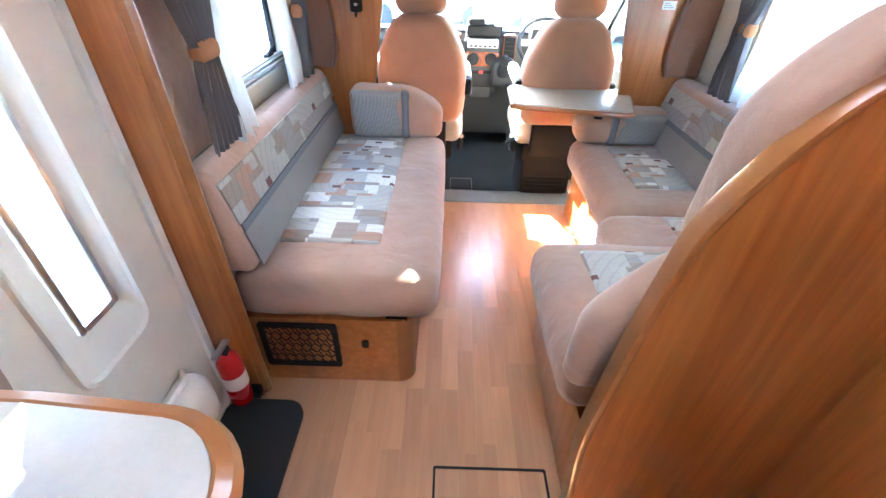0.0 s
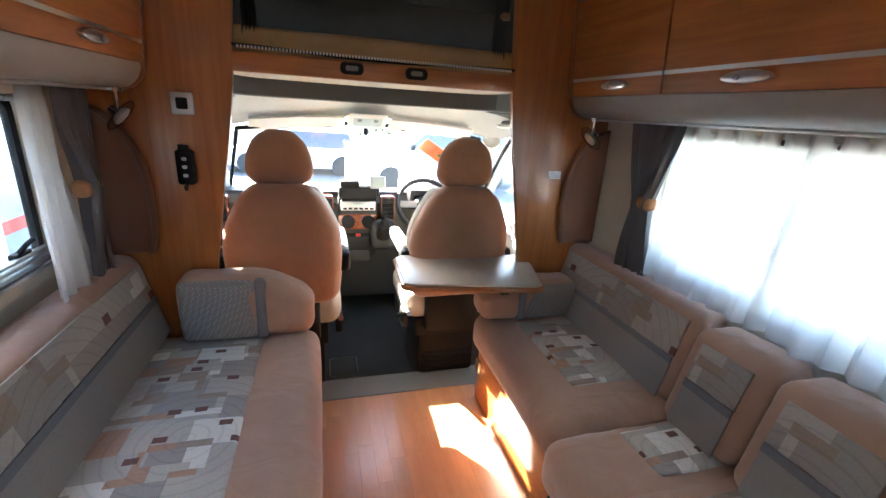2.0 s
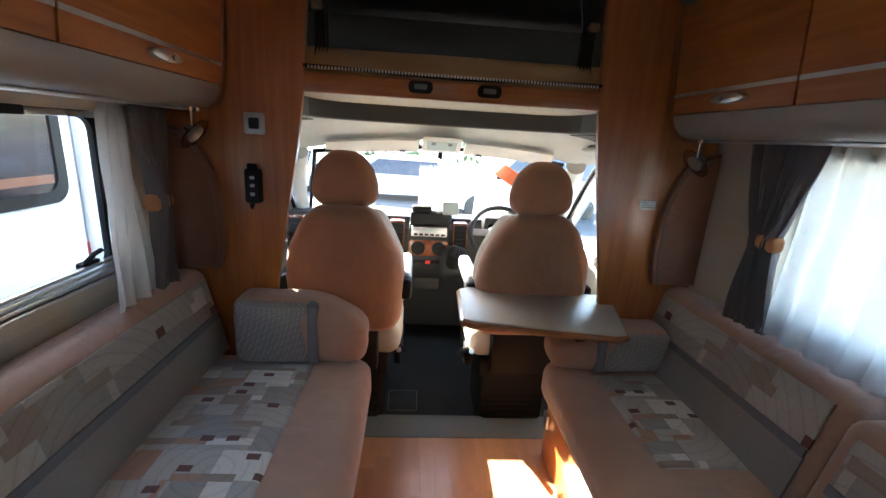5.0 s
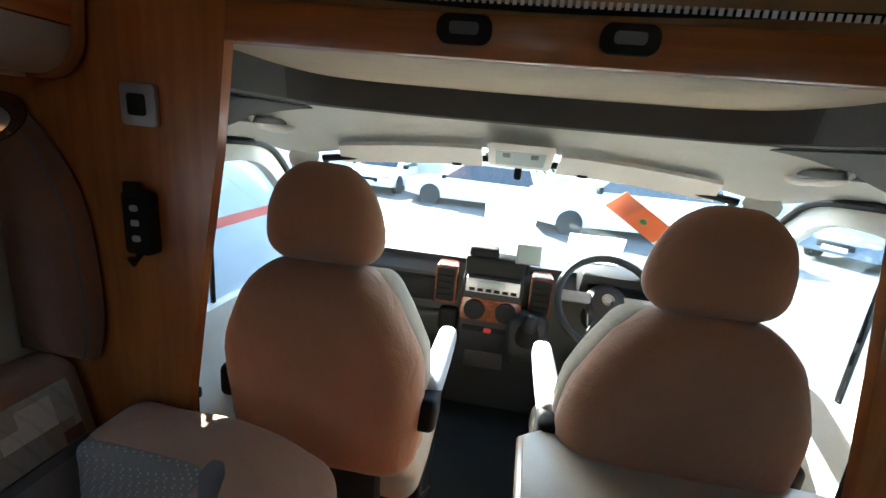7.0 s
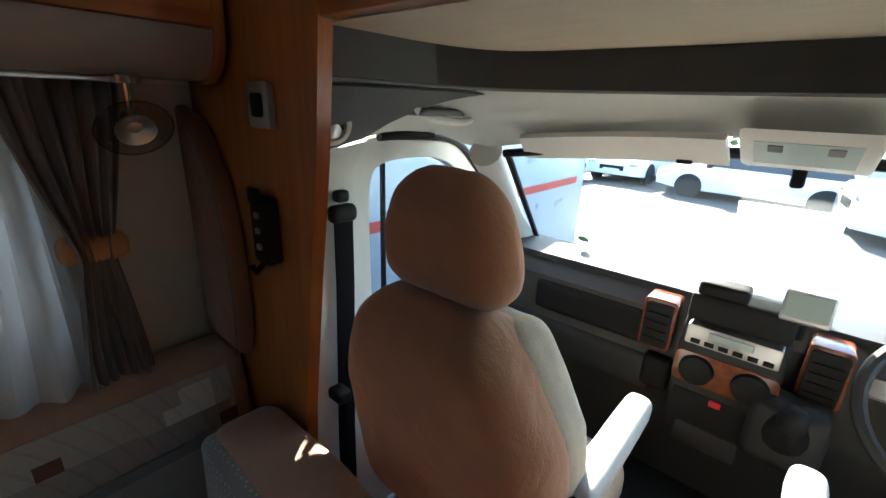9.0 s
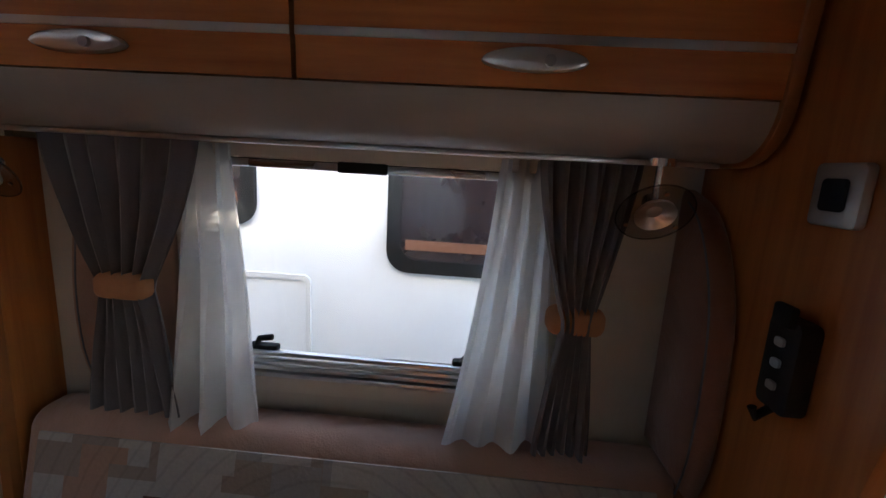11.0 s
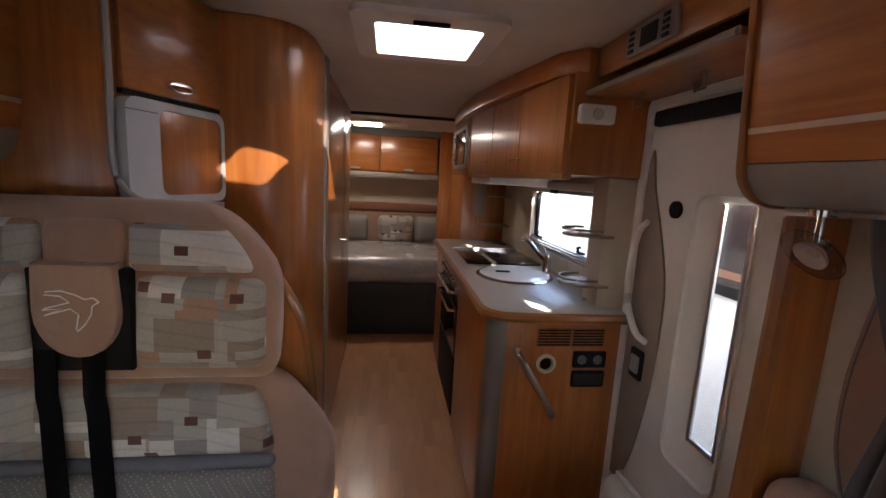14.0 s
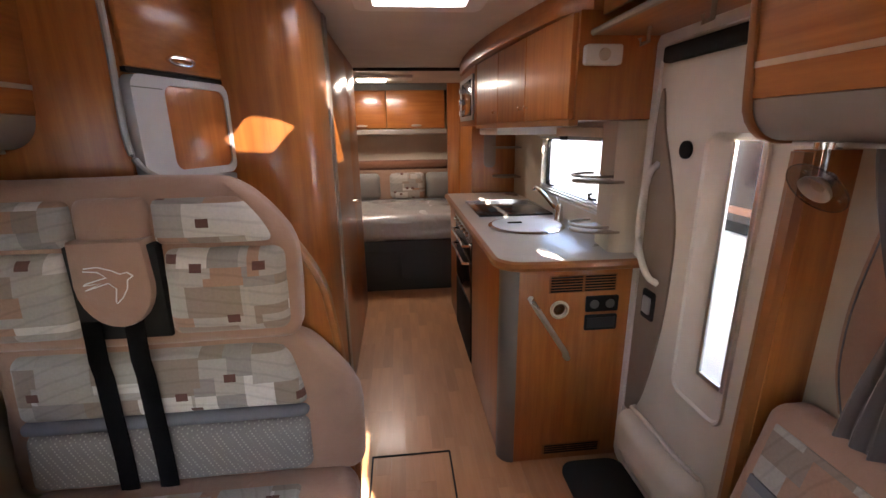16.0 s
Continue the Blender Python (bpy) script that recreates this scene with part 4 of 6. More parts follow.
part("headrest_frame", cushion(0.205, 1.03, -1.815, -1.70, 0.95, 1.395, 0.04, (0.006, 0.002, 0.006), 0.004, 18, head), SUEDE, t)
for a, b in ((0.224, 0.535), (0.75, 1.018)):
    part("headrest_patchwork", cushion(a, b, -1.77, -1.682, 0.985, 1.222, 0.03, (0, 0.028, 0), 0.003, 14, head), PATCH_XZ, t, "patchwork head cushion")
for a, b in ((0.24, 0.55), (0.735, 1.012)):
    part("top_patchwork", cushion(a, b, -1.77, -1.686, 1.228, 1.352, 0.025, (0, 0.022, 0), 0.002, 12, head), PATCH_XZ, t, "patchwork head cushion")
part("centre_band", cushion(0.552, 0.733, -1.772, -1.686, 1.226, 1.355, 0.022, (0, 0.02, 0), 0.002, 12, head), SUEDE, t)
# black panel draws the shade in the gap between the head cushions
part("gap_panel", box(0.532, 0.752, -1.79, -1.690, 0.985, 1.24, 0.004), BLACK, t, "black panel standing in for the shaded gap behind the centre pad")
tongue = [(0.553, 1.255), (0.729, 1.255)] + [(0.641 + 0.094 * math.cos(radians(a)), 1.14 + (0.115 if a > 180 else 0.05) * math.sin(radians(a))) for a in range(360, 179, -15)]
pd = part("centre_pad", prism(tongue, "y", -1.75, -1.668, 0.012), SUEDE, t, "salmon centre pad with an embroidered bird outline")


def stitch(pts, r=0.0018):
    return tube([(x * 0.9 + 0.168, -1.6665, z - 0.135) for x, z in pts], r, 5)


bird = [stitch([(0.585, 1.325), (0.55, 1.328), (0.515, 1.318), (0.495, 1.308), (0.475, 1.312), (0.462, 1.302)]),
        stitch([(0.588, 1.318), (0.552, 1.315), (0.532, 1.300), (0.590, 1.285), (0.595, 1.281), (0.55, 1.285), (0.592, 1.268), (0.53, 1.285), (0.512, 1.270), (0.52, 1.235), (0.518, 1.23)]),
        stitch([(0.462, 1.302), (0.478, 1.292), (0.483, 1.27), (0.50, 1.245), (0.518, 1.23)])]
part("embroidery", add(*bird), PAPER, pd, "pale stitched bird outline")
for x in (0.618, 0.722):
    pts = [(x, -1.688, 1.04), (x, -1.684, 0.97), (x - 0.003, -1.676, 0.93), (x - 0.008, -1.675, 0.88), (x - 0.016, -1.662, 0.78), (x - 0.026, -1.648, 0.64), (x - 0.032, -1.635, 0.555)]
    part("seat_belt", thick(strip([[(a - 0.024, b, c), (a, b + 0.003, c), (a + 0.024, b, c)] for a, b, c in pts]), 0.004), WEBBING, t, "black webbing belt")

# wooden board behind the dinette seat, and the cabinet over it
brd = [(0.13, 0.0), (0.11, 0.25), (0.10, 0.45), (0.125, 0.78), (0.145, 0.95), (0.165, 1.06), (0.22, 1.17), (0.30, 1.28), (0.42, 1.37)]
brd = smooth(brd)
t = thing("seat_back_board", (0.6, -1.86, 0), "curved cherry board behind the dinette seat", "panel")
part("board", prism(brd + [(1.069, 1.385), (1.069, 0.0)], "y", -1.87, -1.835), WOOD_V, t)
lip = [(brd[k][0] - 0.014, brd[k][1]) for k in range(len(brd))]
part("edge_strip", prism(lip + [(x + 0.006, z) for x, z in reversed(brd)], "y", -1.876, -1.829, 0.004), EDGE, t, "rounded wooden edge")
t = thing("tv_cabinet", (0.7, -1.9, 1.39), "cherry cabinet with silver-framed swing television door", "cabinet")
part("body", box(0.632, 1.069, -2.20, -1.84, 1.387, TOP - 0.001, 0.006), WOOD_V, t)
# front set slanting between the side panel and the curved washroom wall
TV = Matrix.Translation((0.612, -1.85, 0)) @ Matrix.Rotation(math.atan2(-0.35, -0.116), 4, "Z")
part("upper_door", move(box(0.012, 0.37, 0.0, 0.02, 1.682, TOP - 0.004, 0.006), TV), WOOD_H, t)
part("upper_body", move(box(0.0, 0.372, 0.022, 0.10, 1.672, TOP - 0.002, 0.003), TV), WOOD_V, t)
# black strip stands in for the shade between door and television frame
part("shadow_gap", move(box(0.012, 0.37, 0.004, 0.021, 1.668, 1.681, 0), TV), BLACK, t)
part("handle", move(prism([(0.19 + 0.05 * math.cos(radians(q)), 1.715 + 0.016 * math.sin(radians(q))) for q in range(0, 360, 20)], "y", -0.02, 0.0, 0.004), TV), CHROME, t, "chrome handle")
fr = part("tv_frame", move(ring(rrect(0.0, 0.368, 1.378, 1.664, 0.035), rrect(0.105, 0.352, 1.402, 1.642, 0.03), "y", -0.014, 0.03), TV), TVGREY, t, "pale silver plastic frame")
part("frame_line", move(box(0.0, 0.10, -0.0155, -0.0145, 1.628, 1.631, 0), TV), GREYT, fr)
part("tv_panel", move(prism(rrect(0.103, 0.354, 1.40, 1.644, 0.03), "y", -0.009, 0.02, 0.004), TV), WOOD_V, fr)
part("tv_body", move(box(0.004, 0.366, 0.031, 0.10, 1.38, 1.662, 0.004), TV), WOOD_V, t)
part("under_shelf", move(box(0.0, 0.37, -0.006, 0.10, 1.352, 1.372, 0.003), TV), SILVER, t)
part("lower_panel", move(box(0.0, 0.372, 0.01, 0.03, 0.0, 1.35, 0.002), TV), WOOD_V, t)
for q in (0.24, 0.31):
    part("knob", move(cushion(q - 0.018, q + 0.018, -0.02, 0.012, 1.315, 1.34, 0.008, (0, 0, 0), 0, 5), TV), CHROME, t)
part("edge_strip", tube(smooth3([(0.628, -1.842, TOP - 0.006), (0.63, -1.842, 1.70), (0.634, -1.842, 1.50), (0.615, -1.842, 1.43), (0.57, -1.842, 1.392), (0.50, -1.842, 1.378)], 4), 0.009, 8), SILVER, t, "grey edge strip")

# ---- table ----
t = thing("table", (0.45, -0.05, 0.0), "small fold-out table with grey laminate top and wooden lip", "table")
tp = [(0.07, -0.19), (0.11, -0.215), (0.63, -0.30), (0.67, -0.285), (0.77, 0.09), (0.74, 0.12), (0.13, 0.17), (0.085, 0.14)]
part("tabletop", prism(tp, "z", 0.735, 0.765, 0.004), TABLE, t)
part("lip", tube([(x, y, 0.745) for x, y in tp + tp[:1]], 0.0135, 8), EDGE, t, "rounded cherry lip")
part("leg", tube([(0.58, -0.02, 0.53), (0.58, -0.02, 0.735)], 0.022, 12), ALU, t)
part("clamp", box(0.50, 0.54, -0.235, -0.205, 0.70, 0.734, 0.005), BLACK, t)

# ---- pillar fittings ----
t = thing("light_switch", (-0.735, 0, 1.429), "silver square light switch panel on the wooden pillar", "switch")
part("plate", prism(rrect(-0.772, -0.698, 1.395, 1.473, 0.008), "y", -0.014, -0.0005, 0.003), SILVER, t)
part("rocker", prism(rrect(-0.754, -0.716, 1.414, 1.454, 0.006), "y", -0.018, -0.0135, 0.002), BLACK, t)
t = thing("wall_holder", (-0.746, 0, 1.205), "black plastic remote control in its holder on the pillar", "holder")
part("cradle", prism(rrect(-0.776, -0.716, 1.14, 1.27, 0.012), "y", -0.03, -0.0005, 0.004), BLACK, t)
part("clip", box(-0.761, -0.726, -0.04, -0.028, 1.26, 1.29, 0.004), BLACK, t)
for zz in (1.175, 1.207, 1.237):
    part("button", prism(rrect(-0.754, -0.738, zz - 0.006, zz + 0.006, 0.004), "y", -0.034, -0.0295), SILVER, t)
part("hook", tube([(-0.746, -0.02, 1.145), (-0.746, -0.045, 1.125), (-0.746, -0.05, 1.14)], 0.006), BLACK, t)
t = thing("label_plate", (0.818, 0, 1.206), "small white printed label on the wooden pillar", "label")
part("card", box(0.784, 0.852, -0.003, -0.0005, 1.187, 1.225, 0.001), PAPER, t)
for k in range(3):
    part("print_bar", box(0.792, 0.844 - 0.012 * k, -0.004, -0.0031, 1.195 + 0.009 * k, 1.199 + 0.009 * k, 0), INK, t)

# ---- cab ----
CABF = -0.07
t = thing("cab_floor", (0, 0.8, CABF), "dark carpeted cab floor with a grey step plate", "floor", kind="structure")
part("carpet", box(-0.95, 0.95, 0.06, 1.9, CABF - 0.04, CABF, 0), CARPET, t)
part("step", box(-0.72, 0.72, 0.06, 0.28, CABF, -0.025, 0.006), PLATE, t, "grey rubber step")
part("step_edge", box(-0.30, 0.45, 0.265, 0.29, -0.045, -0.02, 0.004), GREYT, t)
part("floor_hatch", ring(rrect(-0.24, -0.07, 0.40, 0.60, 0.02), rrect(-0.235, -0.075, 0.405, 0.595, 0.016), "z", CABF, CABF + 0.006), GREYT, t)
solid("threshold_lino", box(-0.70, 0.70, 0.10, 0.27, -0.022, 0.004, 0.003), PLATE, "grey lino threshold between the laminate and the cab", "floor", kind="structure")
# bodywork round the cab
def cab_side(s):
    """Cab door with its window, the black seal round the door opening, and the lower panel."""
    t = thing("cab_door_left" if s < 0 else "cab_door_right", (s * 0.97, 0.7, 0), "pale grey cab door with window, seen from inside", "cab door", kind="structure")
    lo = [(0.06, CABF), (1.75, CABF), (1.75, 0.62), (1.36, 0.70), (0.36, 0.70), (0.06, 0.86)]
    part("lower_panel", prism(lo, "x", s * 0.97, s * 1.02), HEADL, t)
    part("armrest", cushion(min(s * 0.86, s * 0.97), max(s * 0.86, s * 0.97), 0.55, 1.15, 0.45, 0.56, 0.03, (0, 0, 0.005), 0, 8), DASH, t)
    hole = smooth([(0.405, 0.80), (0.40, 1.05), (0.405, 1.21), (0.445, 1.272), (0.60, 1.283), (0.74, 1.262), (0.86, 1.18), (1.06, 0.98), (1.24, 0.80)], 4)
    rim_ = smooth([(0.335, 0.70), (0.335, 1.05), (0.335, 1.26), (0.39, 1.345), (0.60, 1.35), (0.78, 1.325), (0.92, 1.22), (1.13, 1.00), (1.36, 0.74)], 4)
    part("window_surround", ring(rim_, hole, "x", s * 0.945, s * 0.985), HEADL, t, "pale moulded window surround")
    part("seal", tube([(s * 0.935, y, z) for y, z in rim_[13:]], 0.013, 8), BLACK, t, "black rubber door seal")
    part("glazing_bar", box(min(s * 0.972, s * 0.984), max(s * 0.972, s * 0.984), 0.475, 0.49, 0.80, 1.27, 0.002), BLACK, t, "dark window channel")
    p = part("pane", prism(hole, "x", s * 0.972, s * 0.977), GLASS, t)
    p.visible_shadow = False
    return t


# plan of the band under the bed, and of the line where the lining meets doors and sun visors
IN = [(-0.632, 0.028, 1.487), (-0.632, 0.16, 1.487), (-0.63, 0.30, 1.487), (-0.595, 0.43, 1.487), (-0.49, 0.51, 1.487), (-0.25, 0.54, 1.487), (0.0, 0.55, 1.487)]
OUT = [(-0.935, 0.028, 1.27), (-0.935, 0.20, 1.305), (-0.935, 0.42, 1.358), (-0.93, 0.66, 1.358), (-0.80, 0.745, 1.322), (-0.40, 0.685, 1.385), (0.0, 0.665, 1.408)]
INP, OUTP = smooth3(mirrored(IN)), smooth3(mirrored(OUT))
rows = []
for k in range(11):
    f = k / 10
    row = []
    for p, q in zip(INP, OUTP):
        v = Vector(p).lerp(Vector(q), f)
        side = min(1.0, max(0.0, (abs(v.x) - 0.45) / 0.3))
        v.z += (0.016 * math.sin(math.pi * f) + 0.010 * math.sin(2 * math.pi * f)) * (1 - side) + 0.03 * side * math.sin(math.pi * f)
        v.y += 0.03 * math.sin(math.pi * f) * (1 - side)
        row.append(tuple(v))
    rows.append(row)
solid("cab_headliner", thick(strip(rows), -0.012), HEADL, "pale moulded cab headliner around the windscreen", "headliner", kind="structure")
BANDC = mat("dark_band_cloth", (0.045, 0.042, 0.040), 0.9, 0, 0.4, (20, 20, 20), 0.1, 200)
BANDG = mat("grey_felt_lining", (0.11, 0.115, 0.112), 0.92, 0, 0.4, (40, 40, 40), 0.2, 220)
band, n0 = INP, 13
def band_piece(name, path, material, label):
    rows = [[(x, y - 0.012 * (1 - f), 1.487 + (1.5625 - 1.487) * (1 - f)) for x, y, z in path] for f in (0, 0.33, 0.66, 1.0)]
    solid(name, thick(strip(rows), 0.012), material, label, "trim", kind="structure")
band_piece("cab_band", band[n0:-n0], BANDC, "dark cloth band between the bed base and the headliner")
band_piece("cab_band_end_left", band[:n0 + 1], BANDG, "grey felt band end beside the bulkhead")
band_piece("cab_band_end_right", band[-n0 - 1:], BANDG, "grey felt band end beside the bulkhead")
solid("cab_band_welt", tube([(x, y - 0.004, z - 0.003) for x, y, z in band], 0.0055, 6), GREYT, "thin grey welt along the lower edge of the band", "trim", kind="structure")
for s in (-1, 1):
    cab_side(s)
    nm = "windscreen_post_left" if s < 0 else "windscreen_post_right"
    post = [(s * 0.775, 0.735, 1.312), (s * 0.815, 0.87, 1.215), (s * 0.86, 1.06, 1.04), (s * 0.90, 1.36, 0.79)]
    solid(nm, tube(post, [0.055, 0.048, 0.045, 0.045], 12), HEADL, "pale windscreen post", "post", kind="structure")
    # felt corner panel over the seat belt, laid on the lining
    rows = []
    for k in range(7):
        f = 0.03 + 0.90 * k / 6
        row = []
        for i in range(9):
            y0 = 0.03 + (0.50 - 0.20 * f * f) * i / 8
            xa, za = 0.634, 1.485
            xb, zb = 0.934, 1.27 + 0.088 * min(1, y0 / 0.42)
            row.append((s * (xa + (xb - xa) * f), y0, za + (zb - za) * f + 0.03 * math.sin(math.pi * f) - 0.007))
        rows.append(row)
    solid("cab_corner_panel", thick(strip(rows), 0.004), BANDG, "grey felt corner panel above the seat belt", "lining", kind="structure")
    solid("cab_flank_left" if s < 0 else "cab_flank_right", box(min(s * 0.999, s * W), max(s * 0.999, s * W), 0.028, 0.12, CABF, 1.56, 0), HEADL, "pale lining beside the bulkhead", "lining", kind="structure")
    solid("door_post_left" if s < 0 else "door_post_right", prism([(0.03, CABF), (0.335, CABF), (0.335, 1.26), (0.39, 1.345), (0.03, 1.29)], "x", s * 0.93, s * 0.985, 0.006), HEADL, "pale padded post behind the cab door", "post", kind="structure")
    t = thing("grab_handle", (s * 0.86, 0.62, 1.42), "pale plastic grab handle on the cab lining", "handle")
    hp = [(s * 0.80, 0.44, 1.447), (s * 0.80, 0.465, 1.42), (s * 0.795, 0.50, 1.408), (s * 0.785, 0.58, 1.40), (s * 0.775, 0.635, 1.402), (s * 0.77, 0.655, 1.425)]
    part("bar", tube(smooth3(hp, 3), 0.011, 8), WHITE, t)
    # solid grey block in place of the shade behind the grip
    part("recess", cushion(min(s * 0.78, s * 0.85), max(s * 0.78, s * 0.85), 0.45, 0.64, 1.415, 1.435, 0.008, (0, 0, 0), 0, 6), GREYT, t, "grey block standing in for the shade in the grip recess")
t = thing("reading_lamp", (-0.86, 0.17, 1.39), "round white adjustable reading lamp on the cab side", "lamp")
M = Matrix.Translation((-0.855, 0.215, 1.395)) @ Matrix.Rotation(radians(-18), 4, "Z") @ Matrix.Rotation(radians(108), 4, "Y")
part("bezel", move(lathe([(0.0, 0), (0.045, 0.0), (0.05, 0.012), (0.046, 0.022), (0.034, 0.026), (0.03, 0.016), (0.0, 0.014)], 24), M), WHITE, t)
part("socket", move(lathe([(0.0, 0.015), (0.03, 0.0165), (0.024, 0.024), (0.0, 0.022)], 18), M), BLACK, t, "black lamp socket")
part("bulb", move(lathe([(0.0, 0.02), (0.02, 0.022), (0.018, 0.034), (0.0, 0.04)], 14), M @ Matrix.Translation((0.006, 0, 0))), ALU, t)

# windscreen
ws = []
for k in range(9):
    f = k / 8
    ws.append([(u * (0.90 - 0.205 * f), (1.42 - 0.69 * f) + (0.13 - 0.07 * f) * (1 - u * u), 0.80 + 0.515 * f + 0.055 * f * (1 - u * u)) for u in [-1 + 2 * i / 20 for i in range(21)]])
t = thing("windscreen", (0, 1.4, 0.7), "large curved windscreen over the dashboard", "windscreen", kind="structure")
p = part("pane", thick(strip(ws), 0.004), GLASS, t)
p.visible_shadow = False
part("upper_seal", tube([(x, y - 0.012, z - 0.002) for x, y, z in ws[-1]], 0.012, 8), BLACK, t, "dark edge over the windscreen")
for q in (0, -1):
    part("side_seal", tube([(r[q][0] * 0.985, r[q][1] - 0.01, r[q][2]) for r in ws], 0.011, 8), BLACK, t, "dark windscreen side seal")
part("lower_seal", tube([(x, y - 0.015, z + 0.006) for x, y, z in ws[0]], 0.012, 8), BLACK, t)
for s in (-1, 1):
    v = thing("sun_visor", (s * 0.38, 0.7, 1.38), "folded white sun visor above the windscreen", "sun visor", "sun visors")
    rows = []
    for k in range(5):
        f = k / 4
        rows.append([(s * (0.125 + 0.49 * i / 10 + 0.02 * f * (i == 10)), 0.640 + 0.116 * f + 0.03 * (i / 10) * (1 - f), 1.412 - 0.060 * f - 0.036 * (i / 10) ** 1.6) for i in range(11)])
    part("flap", thick(strip(rows), 0.014), WHITE, v)
    part("clip", cushion(min(s * 0.195, s * 0.23), max(s * 0.195, s * 0.23), 0.735, 0.76, 1.335, 1.35, 0.005, (0, 0, 0), 0, 5), BLACK, v, "dark visor clip")
t = thing("roof_console", (0.0, 0.68, 1.4), "white roof console with interior lamp", "lamp")
part("housing", prism([(0.60, 1.425), (0.625, 1.405), (0.735, 1.350), (0.765, 1.345), (0.765, 1.375), (0.66, 1.42)], "x", -0.105, 0.105, 0.008), WHITE, t)
part("lens", prism([(0.63, 1.401), (0.72, 1.356), (0.724, 1.362), (0.634, 1.407)], "x", -0.08, 0.08, 0.002), LCD, t, "clear ribbed lamp lens")
for s in (-1, 1):
    part("lamp_switch", prism([(0.64, 1.394), (0.665, 1.3815), (0.667, 1.3855), (0.642, 1.398)], "x", s * 0.045 - 0.012, s * 0.045 + 0.012, 0.001), GREYT, t)
part("mirror_mount", cushion(-0.013, 0.013, 0.765, 0.80, 1.305, 1.35, 0.008, (0, 0, 0), 0, 5), BLACK, t)


def cab_seat(x, label):
    """Cab seat seen from behind: head cushion, tapered back shell, seat, plinth, armrest."""
    t = thing("cab_seat", (x, 0.3, CABF), label, "seat", "cab seats")
    def hs(c):
        f = max(0.0, (c.z - 1.17) / 0.17)
        c.x = x + (c.x - x) * (1 - 0.42 * f ** 2.2)
        c.y += 0.02 - 0.10 * (c.z - 1.13)
        return c
    part("headrest", cushion(x - 0.132, x + 0.132, 0.09, 0.21, 1.12, 1.342, 0.06, (0.01, 0.012, 0.008), 0.002, 14, hs), SEATC, t)
    def bs(c):
        f = (c.z - 0.50) / 0.62
        half = 0.235 + 0.02 * math.sin(math.pi * min(1, max(0, f * 1.3))) - 0.10 * max(0.0, (f - 0.62) / 0.38) ** 1.6
        c.x = x + (c.x - x) / 0.24 * half
        c.y += 0.06 - 0.10 * f
        return c
    part("backrest", cushion(x - 0.24, x + 0.24, 0.09, 0.25, 0.52, 1.115, 0.07, (0.006, 0.02, 0.008), 0.003, 18, bs), SEATC, t)
    side = 1 if x < 0 else -1
    part("front_pad", cushion(x - 0.205 + side * 0.045, x + 0.205 + side * 0.045, 0.18, 0.29, 0.54, 1.10, 0.04, (0, 0.015, 0), 0.003, 14, bs), BEIGE, t, "beige cloth seat front")
    part("seat", cushion(x - 0.25, x + 0.25, 0.24, 0.72, 0.36, 0.52, 0.06, (0.01, 0.01, 0.012), 0.003, 14), BEIGE, t)
    part("rear_cover", box(x - 0.15, x + 0.15, 0.185, 0.262, 0.30, 0.535, 0.02), BLACK, t)
    part("plinth", box(x - 0.17, x + 0.17, 0.26, 0.62, CABF + 0.001, 0.255, 0.02), BLACK, t)
    part("swivel", box(x - 0.19, x + 0.19, 0.24, 0.66, 0.25, 0.365, 0.015), BLACK, t)
    for k in range(5):
        part("vent_rib", box(x - 0.15, x + 0.15, 0.252, 0.262, 0.0 + 0.03 * k, 0.012 + 0.03 * k, 0.002), BLACK, t)
    s = 1 if x < 0 else -1
    for q in (1, -1):
        xx = x + q * 0.265
        a = part("armrest", cushion(xx - 0.03, xx + 0.03, 0.22, 0.60, 0.735, 0.80, 0.022, (0.004, 0, 0.004), 0, 8), ARMG if q == s else BLACK, t, "grey padded fold-down armrest")
        part("pivot", cushion(xx - 0.035, xx + 0.035, 0.16, 0.26, 0.69, 0.785, 0.02, (0, 0, 0), 0, 6), BLACK, a)
    part("lever", tube([(x + s * 0.25, 0.16, 0.44), (x + s * 0.27, 0.24, 0.40), (x + s * 0.275, 0.36, 0.33)], 0.014, 8), CHROME, t)
    part("side_cover", cushion(x + s * 0.245 - 0.02, x + s * 0.245 + 0.02, 0.28, 0.55, 0.29, 0.40, 0.015, (0, 0, 0), 0, 6), BLACK, t)
    return t


cab_seat(-0.43, "tan suede-covered passenger cab seat seen from behind")
cab_seat(0.42, "tan suede-covered driver's seat behind the steering wheel")


def belt(s):
    t = thing("seat_belt", (s * 0.91, 0.27, 0.3), "black seat belt with upper anchor on the pale door post", "seat belt", "cab seat belts")
    pts = [(s * 0.905, 0.276, 1.15), (s * 0.902, 0.272, 0.95), (s * 0.90, 0.262, 0.7), (s * 0.895, 0.25, 0.47), (s * 0.89, 0.245, 0.2), (s * 0.885, 0.24, CABF + 0.005)]
    part("webbing", thick(strip([[(a, b - 0.029, c), (a - s * 0.004, b, c), (a, b + 0.029, c)] for a, b, c in pts]), 0.006), WEBBING, t)
    part("anchor", cushion(min(s * 0.885, s * 0.928), max(s * 0.885, s * 0.928), 0.236, 0.318, 1.135, 1.185, 0.018, (0, 0, 0), 0, 8), BLACK, t, "black belt guide")
    part("adjuster", cushion(min(s * 0.895, s * 0.928), max(s * 0.895, s * 0.928), 0.258, 0.298, 1.19, 1.222, 0.01, (0, 0, 0), 0, 6), BLACK, t)
